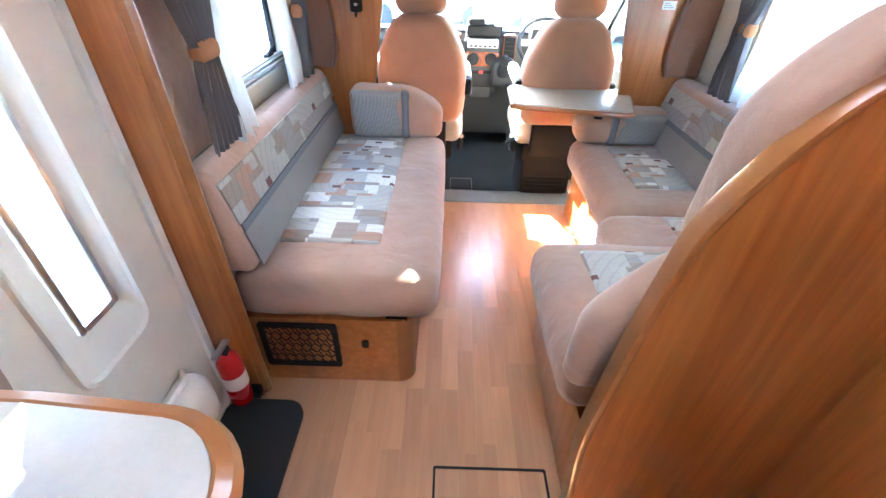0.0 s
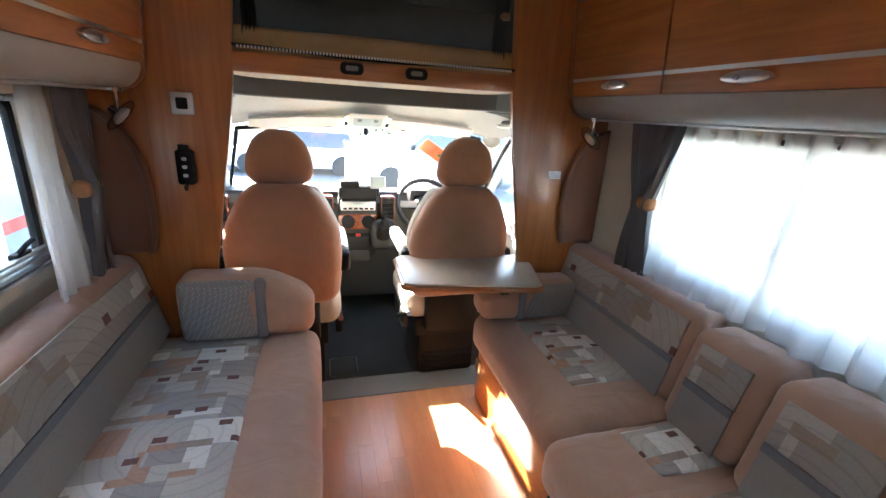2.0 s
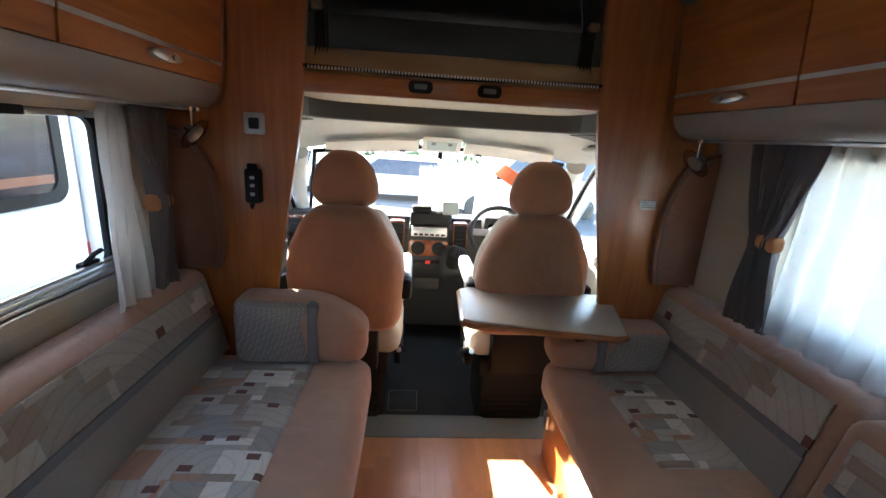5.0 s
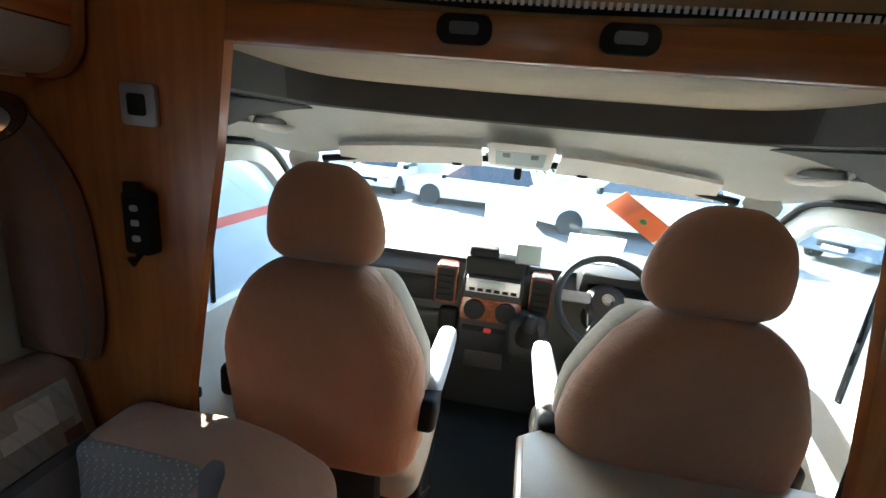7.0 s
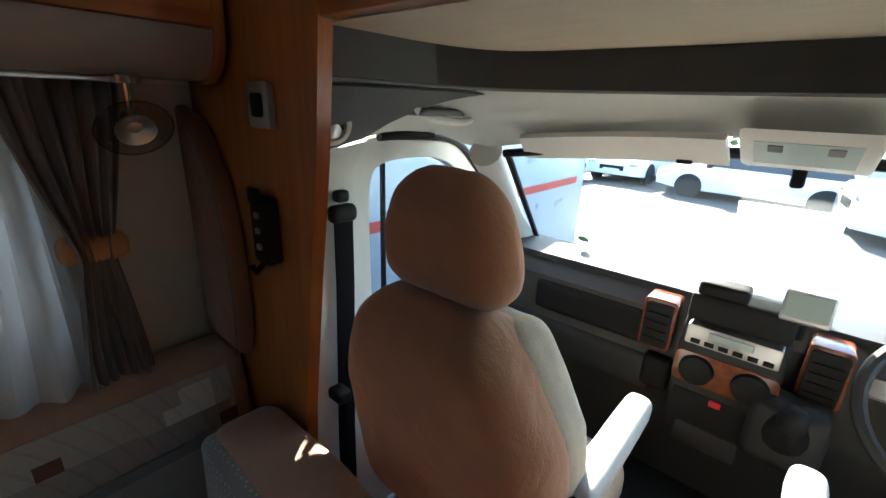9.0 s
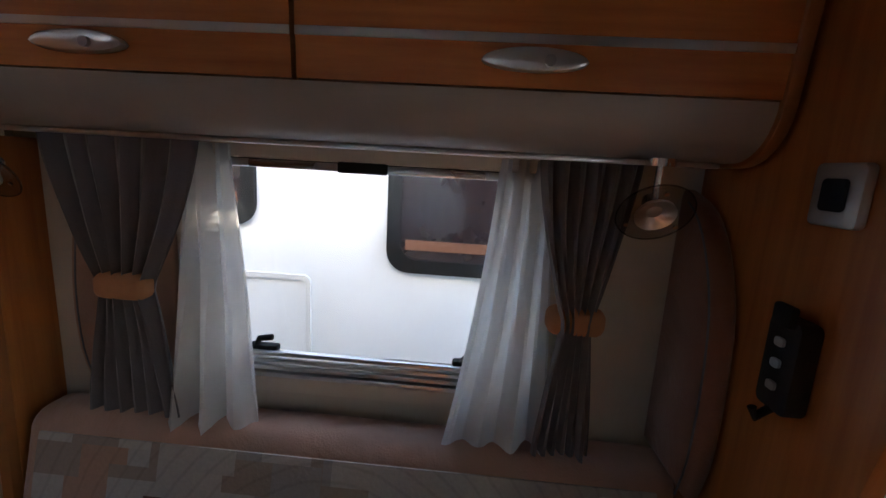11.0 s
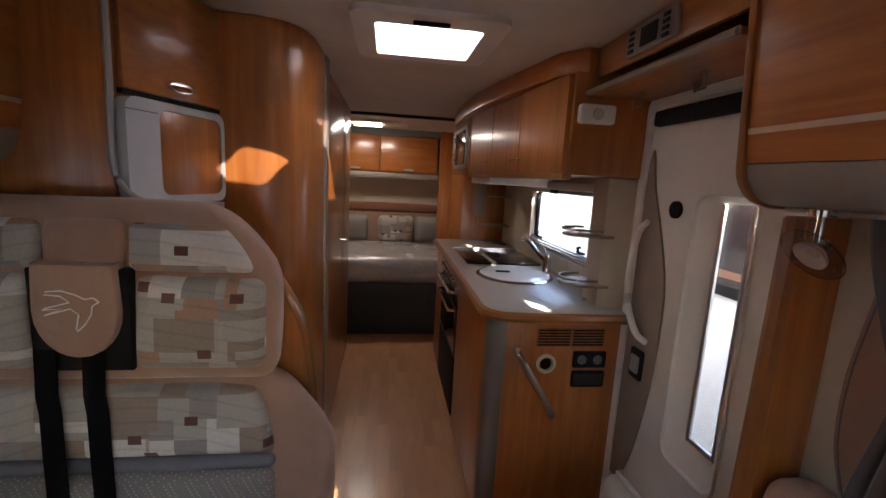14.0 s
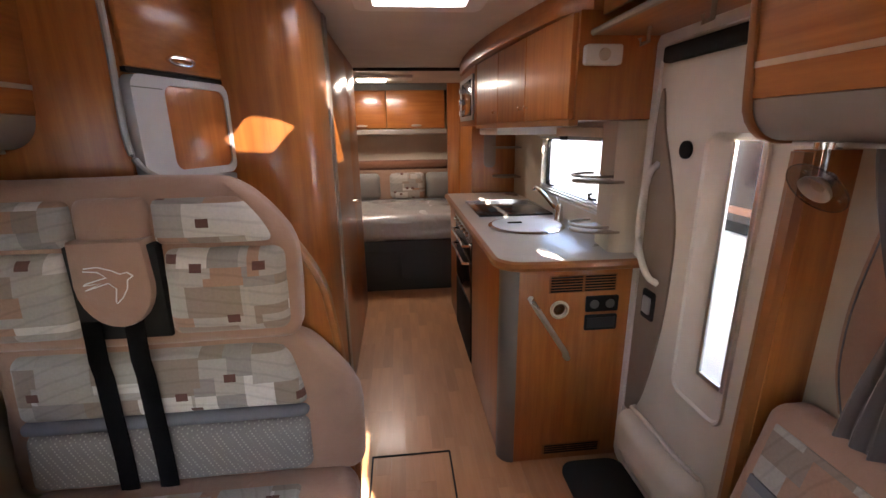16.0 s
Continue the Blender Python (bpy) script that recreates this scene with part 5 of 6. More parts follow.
    low = [(s * 0.90, 0.255, 0.60), (s * 0.84, 0.22, 0.40), (s * 0.76, 0.19, 0.26), (s * 0.70, 0.18, 0.16)]
    part("lap_strap", thick(strip([[(a, b, c - 0.024), (a, b - 0.003, c), (a, b, c + 0.024)] for a, b, c in low]), 0.004), WEBBING, t)
    part("buckle", cushion(s * 0.865 - 0.03, s * 0.865 + 0.03, 0.19, 0.235, 0.62, 0.655, 0.008, (0, 0, 0), 0, 6), BLACK, t)


belt(-1)
belt(1)

# dashboard
t = thing("dashboard", (0, 1.3, CABF), "grey van dashboard with walnut trim, radio and vents", "dashboard")
prof = [(1.70, 0.72), (1.45, 0.80), (1.20, 0.865), (1.06, 0.86), (1.0, 0.80), (0.99, 0.62), (1.03, 0.52), (1.12, 0.40), (1.22, CABF + 0.1), (1.70, CABF + 0.1)]
part("body", prism(prof, "x", -0.93, 0.93, 0.01), DASH, t)
part("top_pad", prism([(1.70, 0.725), (1.45, 0.806), (1.20, 0.873), (1.05, 0.868), (1.04, 0.85), (1.2, 0.85)], "x", -0.925, 0.925), DASHD, t, "dark dashboard top pad")
# no hollow here: a solid black block draws the shelf's dark inside
part("glove_shelf", cushion(-0.68, -0.24, 0.985, 1.1, 0.665, 0.785, 0.02, (0, 0, 0), 0, 6), BLACK, t, "black block standing in for the shaded open shelf")
part("glove_lid", cushion(-0.80, -0.22, 0.975, 1.1, 0.50, 0.64, 0.025, (0, 0.01, 0), 0, 8), DASHD, t)
cs = part("centre_console", prism([(0.94, 0.795), (0.90, 0.70), (0.91, 0.54), (0.95, 0.40), (1.20, 0.40), (1.20, 0.795)], "x", -0.075, 0.175, 0.012), DASHD, t)
part("trim", prism(rrect(-0.075, 0.175, 0.60, 0.70, 0.02), "y", 0.895, 0.93, 0.003), BURL, cs, "walnut heater panel")
for xx in (-0.015, 0.115):
    part("heater_dial", move(lathe([(0.0, 0), (0.045, 0), (0.042, 0.016), (0.02, 0.022), (0.0, 0.024)], 20), Matrix.Translation((xx, 0.896, 0.65)) @ Matrix.Rotation(radians(90), 4, "X")), BLACK, cs)
r = part("radio", prism(rrect(-0.06, 0.16, 0.725, 0.785, 0.006), "y", 0.893, 0.95, 0.003), SILVER, cs, "silver car radio")
part("display", box(-0.005, 0.10, 0.889, 0.894, 0.755, 0.775, 0.002), LCD, r)
for k in range(6):
    part("radio_button", box(-0.045 + 0.034 * k, -0.022 + 0.034 * k, 0.888, 0.894, 0.732, 0.744, 0.001), BLACK, r)
part("shelf", cushion(-0.07, 0.17, 0.90, 1.0, 0.795, 0.875, 0.012, (0, 0, 0), 0, 6), BLACK, cs)
part("hazard_row", box(-0.06, 0.17, 0.905, 0.93, 0.545, 0.57, 0.004), BLACK, cs)
part("hazard_button", box(0.035, 0.065, 0.898, 0.91, 0.548, 0.567, 0.003), REDB, cs)
part("ashtray", prism(rrect(-0.04, 0.13, 0.36, 0.44, 0.012), "y", 0.935, 0.96, 0.004), DASHD, cs)
for xx, w in ((-0.86, 0.05), (-0.235, 0.048), (0.165, 0.048), (0.80, 0.05)):
    v = part("vent_surround", prism(rrect(xx - w, xx + w, 0.685, 0.855, 0.015), "y", 0.955, 1.05, 0.004), BURL, t, "walnut vent surround")
    part("vent", prism(rrect(xx - w * 0.8, xx + w * 0.8, 0.698, 0.842, 0.01), "y", 0.945, 0.957), BLACK, v)
    for k in range(4):
        part("slat", box(xx - w * 0.66, xx + w * 0.66, 0.938, 0.947, 0.722 + 0.028 * k, 0.727 + 0.028 * k, 0), BLACK, v)
# niche drawn as a black block, its inner shade put into the colour
part("cup_niche", cushion(-0.255, -0.17, 0.95, 1.0, 0.55, 0.66, 0.015, (0, 0, 0), 0, 6), BLACK, t)
b = part("instrument_hood", prism([(0.97, 0.80), (0.93, 0.90), (1.0, 0.925), (1.22, 0.88), (1.2, 0.8)], "x", 0.31, 0.68, 0.015), DASHD, t)
part("instrument_glass", prism(rrect(0.34, 0.65, 0.80, 0.885, 0.03), "y", 0.945, 0.96), BGLASS, b)
part("display", box(0.40, 0.45, 0.942, 0.946, 0.83, 0.85, 0), GREEN, b)
gl = thing("gear_lever", (0.21, 0.88, 0.6), "black gear lever in its gaiter on the dashboard", "gear lever")
part("gaiter", move(lathe([(0.055, 0), (0.05, 0.03), (0.03, 0.08), (0.018, 0.10), (0.0, 0.1)], 16), Matrix.Translation((0.215, 0.91, 0.61)) @ Matrix.Rotation(radians(40), 4, "X")), BLACK, gl)
part("knob", cushion(0.185, 0.245, 0.80, 0.86, 0.665, 0.74, 0.028, (0, 0, 0), 0, 8), BLACK, gl)
part("console", cushion(0.13, 0.30, 0.88, 1.0, 0.50, 0.70, 0.04, (0, 0, 0), 0, 8), DASHD, gl)
n_ = thing("sat_nav", (0.16, 0.95, 0.87), "small satellite navigation screen in a silver case on the dashboard", "navigation screen")
part("case", move(cushion(-0.05, 0.05, -0.009, 0.009, -0.035, 0.045, 0.008, (0, 0, 0), 0, 6), pose(0.16, 0.95, 0.955, -14)), SILVER, n_)
part("screen", move(box(-0.042, 0.042, -0.0115, -0.009, -0.022, 0.038, 0), pose(0.16, 0.95, 0.955, -14)), LCD, n_)
part("foot", tube([(0.16, 0.96, 0.92), (0.16, 0.98, 0.87)], 0.012), BLACK, n_)
n_ = thing("phone_cradle", (0.02, 0.97, 0.87), "black device cradle on the dashboard", "cradle")
part("cradle", cushion(-0.045, 0.075, 0.93, 1.0, 0.872, 0.92, 0.012, (0, 0, 0), 0, 6), BLACK, n_)
st = thing("steering_wheel", (0.505, 0.86, 0.83), "four-spoke dark steering wheel with a round badge", "steering wheel")
M = Matrix.Translation((0.407, 0.86, 0.868)) @ Matrix.Rotation(radians(50), 4, "X")
rim = tube([(0.19 * math.cos(2 * math.pi * k / 32), 0.19 * math.sin(2 * math.pi * k / 32), 0) for k in range(33)], 0.0155, 10, False)
part("rim", move(rim, M), DASHD, st)
part("hub", move(add(lathe([(0.0, -0.05), (0.075, -0.05), (0.085, -0.02), (0.06, 0.004), (0.0, 0.01)], 24), box(-0.07, 0.07, -0.10, 0.0, -0.03, -0.005, 0.008)), M), DASHD, st)
for sx in (-1, 1):
    part("spoke", move(box(min(sx * 0.06, sx * 0.185), max(sx * 0.06, sx * 0.185), -0.01, 0.035, -0.02, 0.002, 0.008), M), SILVER, st, "silver upper spoke")
    part("spoke", move(tube([(sx * 0.04, -0.08, -0.015), (sx * 0.08, -0.17, -0.002)], 0.016, 8), M), DASHD, st)
part("badge", move(lathe([(0.0, 0.0), (0.026, 0.0), (0.024, 0.008), (0.0, 0.01)], 20), M @ Matrix.Translation((0, 0.01, 0.004))), CHROME, st, "silver round badge")
part("badge_face", move(lathe([(0.0, 0.0), (0.013, 0.0), (0.012, 0.003), (0.0, 0.004)], 20), M @ Matrix.Translation((0, 0.01, 0.0125))), SILVER, st)
part("column", tube([(0.407, 0.89, 0.835), (0.407, 1.08, 0.70)], [0.05, 0.07], 12), DASHD, st)
for sx in (-1, 1):
    part("stalk", tube([(0.407 + sx * 0.05, 0.94, 0.825), (0.407 + sx * 0.17, 0.92, 0.865)], 0.01, 8), BLACK, st)

t = bpy.data.objects["dashboard"]
t.location.z += 0.05
cs.location += Vector((-0.085, 0.0, 0.05))
gl.location += Vector((-0.09, -0.03, 0.06))
for nm, d in (("sat_nav", (-0.07, -0.04, 0.045)), ("phone_cradle", (-0.10, -0.02, 0.09))):
    bpy.data.objects[nm].location += Vector(d)

SHEET = sheer("paper_sheet", (0.88, 0.88, 0.87), 0.0)
SHEETP = sheer("printed_paper", (0.86, 0.86, 0.86), 0.0)
# papers on the dashboard, behind the windscreen
def card(x, y, z, w, h, tilt, yaw, label, bars, colour=PAPER):
    t = thing("price_card", (x, y, z), label, "card", "cards in the windscreen")
    m = pose(x, y, z, tilt, 0, yaw)
    part("sheet", move(box(-w / 2, w / 2, -0.002, 0.002, 0, h, 0), m), colour, t)
    for (bx0, bx1, bz0, bz1, mm) in bars:
        part("print_bar", move(box(bx0 * w, bx1 * w, -0.004, -0.0021, bz0 * h, bz1 * h, 0), m), mm, t)


card(0.0, 1.18, 0.93, 0.215, 0.39, 38, 0, "white information sheet standing behind the windscreen", [(-0.38, 0.38, 0.66, 0.88, SHEETP)], SHEET)
card(0.39, 1.22, 0.88, 0.24, 0.20, 20, 0, "white card standing on the dashboard", [], SHEET)
t = thing("banner", (0.75, 1.25, 0.9), "orange and white banner stuck inside the windscreen", "banner")
m = pose(0.50, 0.95, 1.185, 52, 32, 0)
part("orange_field", move(box(-0.14, 0.10, -0.002, 0.002, -0.065, 0.065, 0), m), ORANGE, t)
part("white_field", move(box(0.101, 0.30, -0.002, 0.002, -0.065, 0.065, 0), m), PAPER, t)
part("mark", move(prism(arc(0, 0, 0.014, 0, 345, 12), "y", -0.004, -0.0021), m), GREEN, t)
t = thing("sticker", (-0.66, 1.42, 0.80), "round green disc sticker on the windscreen", "sticker")
part("disc", move(prism(arc(0, 0, 0.022, 0, 345, 16), "y", -0.002, 0.0), pose(-0.60, 1.19, 0.965, 50)), GREEN, t)

# ---- entrance ----
t = thing("door_post", (-1.0, -1.5, 0), "cherry wood post between the bench and the entrance door", "panel", kind="structure")
part("board", prism([(-1.069, 0.0), (-0.94, 0.0), (-0.945, 0.5), (-0.955, 1.0), (-0.96, 1.453), (-1.069, 1.453)], "y", -1.465, -1.412), WOOD_V, t)
part("edge_strip", tube([(-0.94, -1.4385, 0.01), (-0.945, -1.4385, 0.5), (-0.955, -1.4385, 1.0), (-0.96, -1.4385, 1.45)], 0.023, 8), EDGE, t)
d = thing("door_1", (-W, -1.87, 0.02), "cream moulded entrance door with tall window and taupe handle panel, closed", "door", kind="structure")
y0, y1, z0, z1 = DOOR
gy0, gy1, gz0, gz1 = -1.80, -1.668, 0.675, 1.465
HO = rrect(gy0 - 0.078, gy1 + 0.035, gz0 - 0.10, gz1 + 0.022, 0.05, 4)
HI = rrect(gy0, gy1, gz0, gz1, 0.014, 4)
part("leaf", ring(rrect(y0 + 0.012, y1 - 0.012, z0 + 0.01, z1 - 0.01, 0.06, 4), HO, "x", -W - 0.03, -W + 0.006), DOORP, d)
part("frame", ring(rrect(y0 - 0.03, y1 + 0.02, z0 - 0.018, z1 + 0.04, 0.06, 4), rrect(y0 + 0.008, y1 - 0.008, z0 + 0.008, z1 - 0.008, 0.06, 4), "x", -W - 0.03, -W + 0.016), WHITE, d, "white plastic door frame")
rows = [[(-W + dx, a + (b - a) * f, c + (e - c) * f) for (a, c), (b, e) in zip(HO, HI)] for f, dx in ((-0.10, 0.006), (-0.05, 0.016), (0.05, 0.016), (0.12, 0.006), (0.55, -0.006), (1.0, -0.022))]
wb = part("window_bezel", thick(strip(rows, True), 0.003), DOORP, d, "raised cream window bezel with sloping reveal")
for a in (gy0 + 0.003, gy1 - 0.017):
    part("blind_rail", box(-W - 0.024, -W - 0.014, a, a + 0.014, gz0 + 0.004, gz1 - 0.004, 0.002), ALU, wb, "aluminium blind rail")
part("blind_foot", box(-W - 0.024, -W - 0.012, gy0 + 0.019, gy1 - 0.019, gz0 + 0.004, gz0 + 0.022, 0.003), ALU, wb, "aluminium blind rail")
p = part("pane", prism(rrect(gy0 - 0.01, gy1 + 0.01, gz0 - 0.01, gz1 + 0.01, 0.02), "x", -W - 0.031, -W - 0.026), GLASS, d)
p.visible_shadow = False
tp_ = smooth([(y0 + 0.02, 0.30), (y0 + 0.02, 1.0), (y0 + 0.02, 1.50), (y0 + 0.04, 1.64), (y0 + 0.075, 1.50), (y0 + 0.15, 1.32), (y0 + 0.205, 1.13), (y0 + 0.205, 0.85), (y0 + 0.17, 0.60), (y0 + 0.12, 0.40), (y0 + 0.06, 0.30)], 3)
part("taupe_panel", prism(tp_, "x", -W + 0.004, -W + 0.014), TAUPE, d, "taupe curved handle panel")
part("grab_handle", tube(smooth3([(-W + 0.012, y0 + 0.062, 1.375), (-W + 0.045, y0 + 0.058, 1.33), (-W + 0.05, y0 + 0.04, 1.18), (-W + 0.05, y0 + 0.055, 1.05), (-W + 0.045, y0 + 0.12, 0.955), (-W + 0.012, y0 + 0.145, 0.925)], 3), 0.013, 8), WHITE, d, "white curved grab handle")
lk = part("lock", move(lathe([(0.0, 0), (0.03, 0), (0.03, 0.012), (0.016, 0.014), (0.0, 0.01)], 18), Matrix.Translation((-W + 0.004, -1.97, 1.43)) @ Matrix.Rotation(radians(90), 4, "Y")), BLACK, d)
part("latch_plate", prism(rrect(y0 + 0.07, y0 + 0.15, 0.765, 0.885, 0.012), "x", -W + 0.012, -W + 0.022, 0.003), BLACK, d, "black door latch")
part("latch_lever", prism(rrect(y0 + 0.085, y0 + 0.135, 0.79, 0.86, 0.008), "x", -W + 0.022, -W + 0.03, 0.003), SILVER, d)
part("screen_cassette", box(-W + 0.01, -W + 0.045, y0 + 0.06, y1 - 0.05, 1.72, 1.775, 0.01), BLACK, d, "dark slot of the fly screen")
bin_ = part("door_bin", cushion(-W + 0.0, -W + 0.10, -2.08, -1.62, 0.16, 0.36, 0.05, (0.01, 0, 0), 0, 10), DOORP, d, "cream moulded door pocket")
part("bin_rim", tube([(-W + 0.03, -2.05, 0.37), (-W + 0.09, -1.98, 0.42), (-W + 0.10, -1.85, 0.44), (-W + 0.09, -1.72, 0.42), (-W + 0.03, -1.65, 0.37)], 0.008, 8), DOORP, bin_)
solid("doormat", prism(rrect(-1.06, -0.765, -2.16, -1.49, 0.07), "z", 0.002, 0.014), RUBBER, "black rubber mat in the entrance well", "mat")
f = thing("fire_extinguisher", (-0.985, -1.56, 0.015), "small red fire extinguisher standing by the door", "extinguisher")
fx, fy = -0.985, -1.52
part("cylinder", move(lathe([(0.0, 0), (0.036, 0.002), (0.04, 0.012), (0.04, 0.20), (0.03, 0.235), (0.014, 0.25), (0.0, 0.25)], 20), Matrix.Translation((fx, fy, 0.06))), RED, f)
part("label_band", move(lathe([(0.0405, 0), (0.0408, 0.001), (0.0408, 0.06), (0.0405, 0.061)], 20), Matrix.Translation((fx, fy, 0.15))), PAPER, f, "white printed band")
part("valve", box(fx - 0.014, fx + 0.014, fy - 0.014, fy + 0.014, 0.30, 0.33, 0.004), BLACK, f)
part("lever", box(fx - 0.012, fx + 0.012, fy - 0.06, fy + 0.03, 0.335, 0.343, 0.003), ALU, f)
part("bracket", box(fx - 0.045, fx + 0.045, fy + 0.025, fy + 0.064, 0.02, 0.07, 0.004), BLACK, f)

# ---- kitchen ----
CT = 0.99
k_ = thing("kitchen_unit", (-0.8, -3.2, 0), "cherry kitchen unit with end panel, vents, sockets and grey corner post", "cabinet")
part("carcass", box(-1.068, -0.515, -2.98, -2.222, 0.0, CT - 0.045, 0.004), WOOD_V, k_)
part("carcass", box(-1.068, -0.515, -4.15, -3.66, 0.0, CT - 0.045, 0.004), WOOD_V, k_)
part("front_panel", box(-0.516, -0.498, -2.97, -2.275, 0.02, CT - 0.06, 0.004), WOOD_V, k_)
part("end_panel", box(-1.066, -0.565, -2.222, -2.2, 0.0, CT - 0.045, 0.003), WOOD_V, k_)
part("corner_post", prism(arc(-0.562, -2.265, 0.066, -2, 92, 8) + [(-0.562, -2.265)], "z", 0.0, CT - 0.045), mat("grey_corner_post", (0.17, 0.155, 0.14), 0.4, 0.1, 0.15, (20, 20, 4)), k_, "rounded grey corner post")
v = part("upper_vent", box(-0.988, -0.693, -2.201, -2.197, 0.838, 0.918, 0.002), EDGE, k_)
for i in range(6):
    part("vent_slot", box(-0.98, -0.848, -2.1975, -2.1945, 0.844 + i * 0.0122, 0.851 + i * 0.0122, 0), BLACK, v)
    part("vent_slot", box(-0.836, -0.70, -2.1975, -2.1945, 0.844 + i * 0.0122, 0.851 + i * 0.0122, 0), BLACK, v)
v = part("lower_vent", box(-0.98, -0.70, -2.201, -2.197, 0.03, 0.085, 0.002), EDGE, k_)
for i in range(4):
    part("vent_slot", box(-0.97, -0.71, -2.1975, -2.1945, 0.036 + i * 0.012, 0.043 + i * 0.012, 0), BLACK, v)
part("towel_rail", tube([(-0.615, -2.2, 0.822), (-0.615, -2.166, 0.817), (-0.628, -2.16, 0.795), (-0.768, -2.16, 0.575), (-0.778, -2.166, 0.55), (-0.78, -2.2, 0.545)], 0.0125, 8), ALU, k_, "brushed aluminium towel rail")
part("round_socket", move(lathe([(0.026, 0.0), (0.04, 0.0), (0.042, 0.008), (0.032, 0.014), (0.026, 0.006), (0.026, 0.0)], 20), Matrix.Translation((-0.742, -2.2, 0.765)) @ Matrix.Rotation(radians(-90), 4, "X")), CREAM, k_, "cream round socket ring")
for z in (0.748, 0.662):
    s_ = part("socket", prism(rrect(-1.0, -0.856, z, z + 0.072, 0.008), "y", -2.2, -2.19, 0.003), BLACK, k_, "black double socket")
    if z > 0.7:
        for xx in (-0.962, -0.893):
            part("socket_hole", move(lathe([(0.0, 0), (0.02, 0), (0.02, 0.004), (0.0, 0.003)], 14), Matrix.Translation((xx, -2.191, z + 0.036)) @ Matrix.Rotation(radians(-90), 4, "X")), GREYT, s_)
    else:
        part("switch_rocker", box(-0.99, -0.866, -2.191, -2.186, z + 0.012, z + 0.06, 0.003), DASHD, s_)
o = thing("oven", (-0.55, -3.32, 0), "black and steel cooker with chrome handles under the hob", "oven")
part("body", box(-1.06, -0.54, -3.655, -2.985, 0.0, CT - 0.045, 0.004), BLACK, o)
part("oven_door", box(-0.542, -0.518, -3.64, -3.0, 0.46, 0.74, 0.006), BGLASS, o)
part("grill_door", box(-0.542, -0.518, -3.64, -3.0, 0.76, 0.85, 0.006), BGLASS, o)
part("lower_door", box(-0.542, -0.518, -3.64, -3.0, 0.06, 0.44, 0.006), BLACK, o)
part("oven_controls", box(-0.542, -0.516, -3.64, -3.0, 0.86, CT - 0.048, 0.004), ALU, o)
for z in (0.825, 0.715):
    part("handle", tube([(-0.52, -3.58, z), (-0.482, -3.57, z), (-0.482, -3.06, z), (-0.52, -3.05, z)], 0.009, 8), CHROME, o)
for i in range(6):
    part("knob", move(lathe([(0.0, 0), (0.018, 0), (0.016, 0.02), (0.0, 0.022)], 14), Matrix.Translation((-0.517, -3.57 + i * 0.1, 0.895)) @ Matrix.Rotation(radians(90), 4, "Y")), CHROME, o)
o.location.x += 0.025
w = thing("worktop", (-0.8, -3.2, CT - 0.04), "pale laminate worktop with a rounded cherry edge", "worktop")
top = [(-1.068, -4.16), (-0.49, -4.16), (-0.485, -2.28)] + arc(-0.585, -2.28, 0.10, 0, 85, 7)[1:] + [(-0.74, -2.168), (-1.068, -2.165)]
part("slab", prism(top, "z", CT - 0.042, CT, 0.004), WORKTOP, w)
part("edge", tube([(x + 0.004, y + (0.003 if i > 1 else 0), CT - 0.022) for i, (x, y) in enumerate(top[1:])], 0.0215, 8), EDGE, w, "rounded cherry edging")
s_ = thing("sink", (-0.81, -2.95, CT), "round white enamel sink with lid and chrome rim", "sink")
part("rim", move(lathe([(0.17, 0.0), (0.205, 0.0), (0.21, 0.005), (0.2, 0.011), (0.175, 0.011)], 32), Matrix.Translation((-0.775, -2.82, CT + 0.001))), CHROME, s_)
part("lid", move(lathe([(0.0, 0.0), (0.19, 0.0), (0.19, 0.008), (0.15, 0.012), (0.0, 0.008)], 32), Matrix.Translation((-0.775, -2.82, CT + 0.006))), ENAMEL, s_)
part("grip", box(-0.755, -0.675, -2.85, -2.835, CT + 0.015, CT + 0.023, 0.003), BLACK, s_)
f = thing("tap", (-1.0, -2.93, CT), "tall chrome swivel tap beside the sink", "tap")
part("body", move(lathe([(0.0, 0), (0.028, 0), (0.024, 0.02), (0.02, 0.08), (0.012, 0.10), (0.0, 0.10)], 16), Matrix.Translation((-1.0, -2.93, CT))), CHROME, f)
part("spout", tube([(-1.0, -2.93, CT + 0.05), (-0.98, -3.0, CT + 0.09), (-0.95, -3.12, CT + 0.15), (-0.94, -3.18, CT + 0.165), (-0.93, -3.2, CT + 0.15)], 0.012, 8), CHROME, f)
part("lever", tube([(-1.0, -2.93, CT + 0.09), (-0.985, -2.91, CT + 0.12), (-0.97, -2.90, CT + 0.15)], 0.007, 8), CHROME, f)
h = thing("hob", (-0.78, -3.4, CT), "black glass hob set in the worktop", "hob")
part("glass_lid", box(-1.03, -0.565, -3.64, -3.10, CT + 0.001, CT + 0.014, 0.005), BGLASS, h)
part("trim", box(-1.035, -0.56, -3.655, -3.641, CT + 0.0005, CT + 0.018, 0.003), ALU, h)
# rounded wall column with two corner shelves
c_ = thing("shelf_column", (-1.0, -2.32, CT), "cream rounded column with two small wooden corner shelves", "shelf")
part("column", prism([(-1.068, -2.46), (-0.99, -2.44)] + arc(-1.03, -2.32, 0.085, 40, 90, 5) + [(-1.068, -2.235)], "z", CT + 0.002, 1.53), CREAM, c_)
for z in (1.285, 1.075):
    part("shelf", prism(arc(-0.95, -2.33, 0.13, -90, 90, 12, 0.09) + [(-1.06, -2.24), (-1.06, -2.42)], "z", z, z + 0.012, 0.003), TAUPE, c_, "dark rounded shelf")
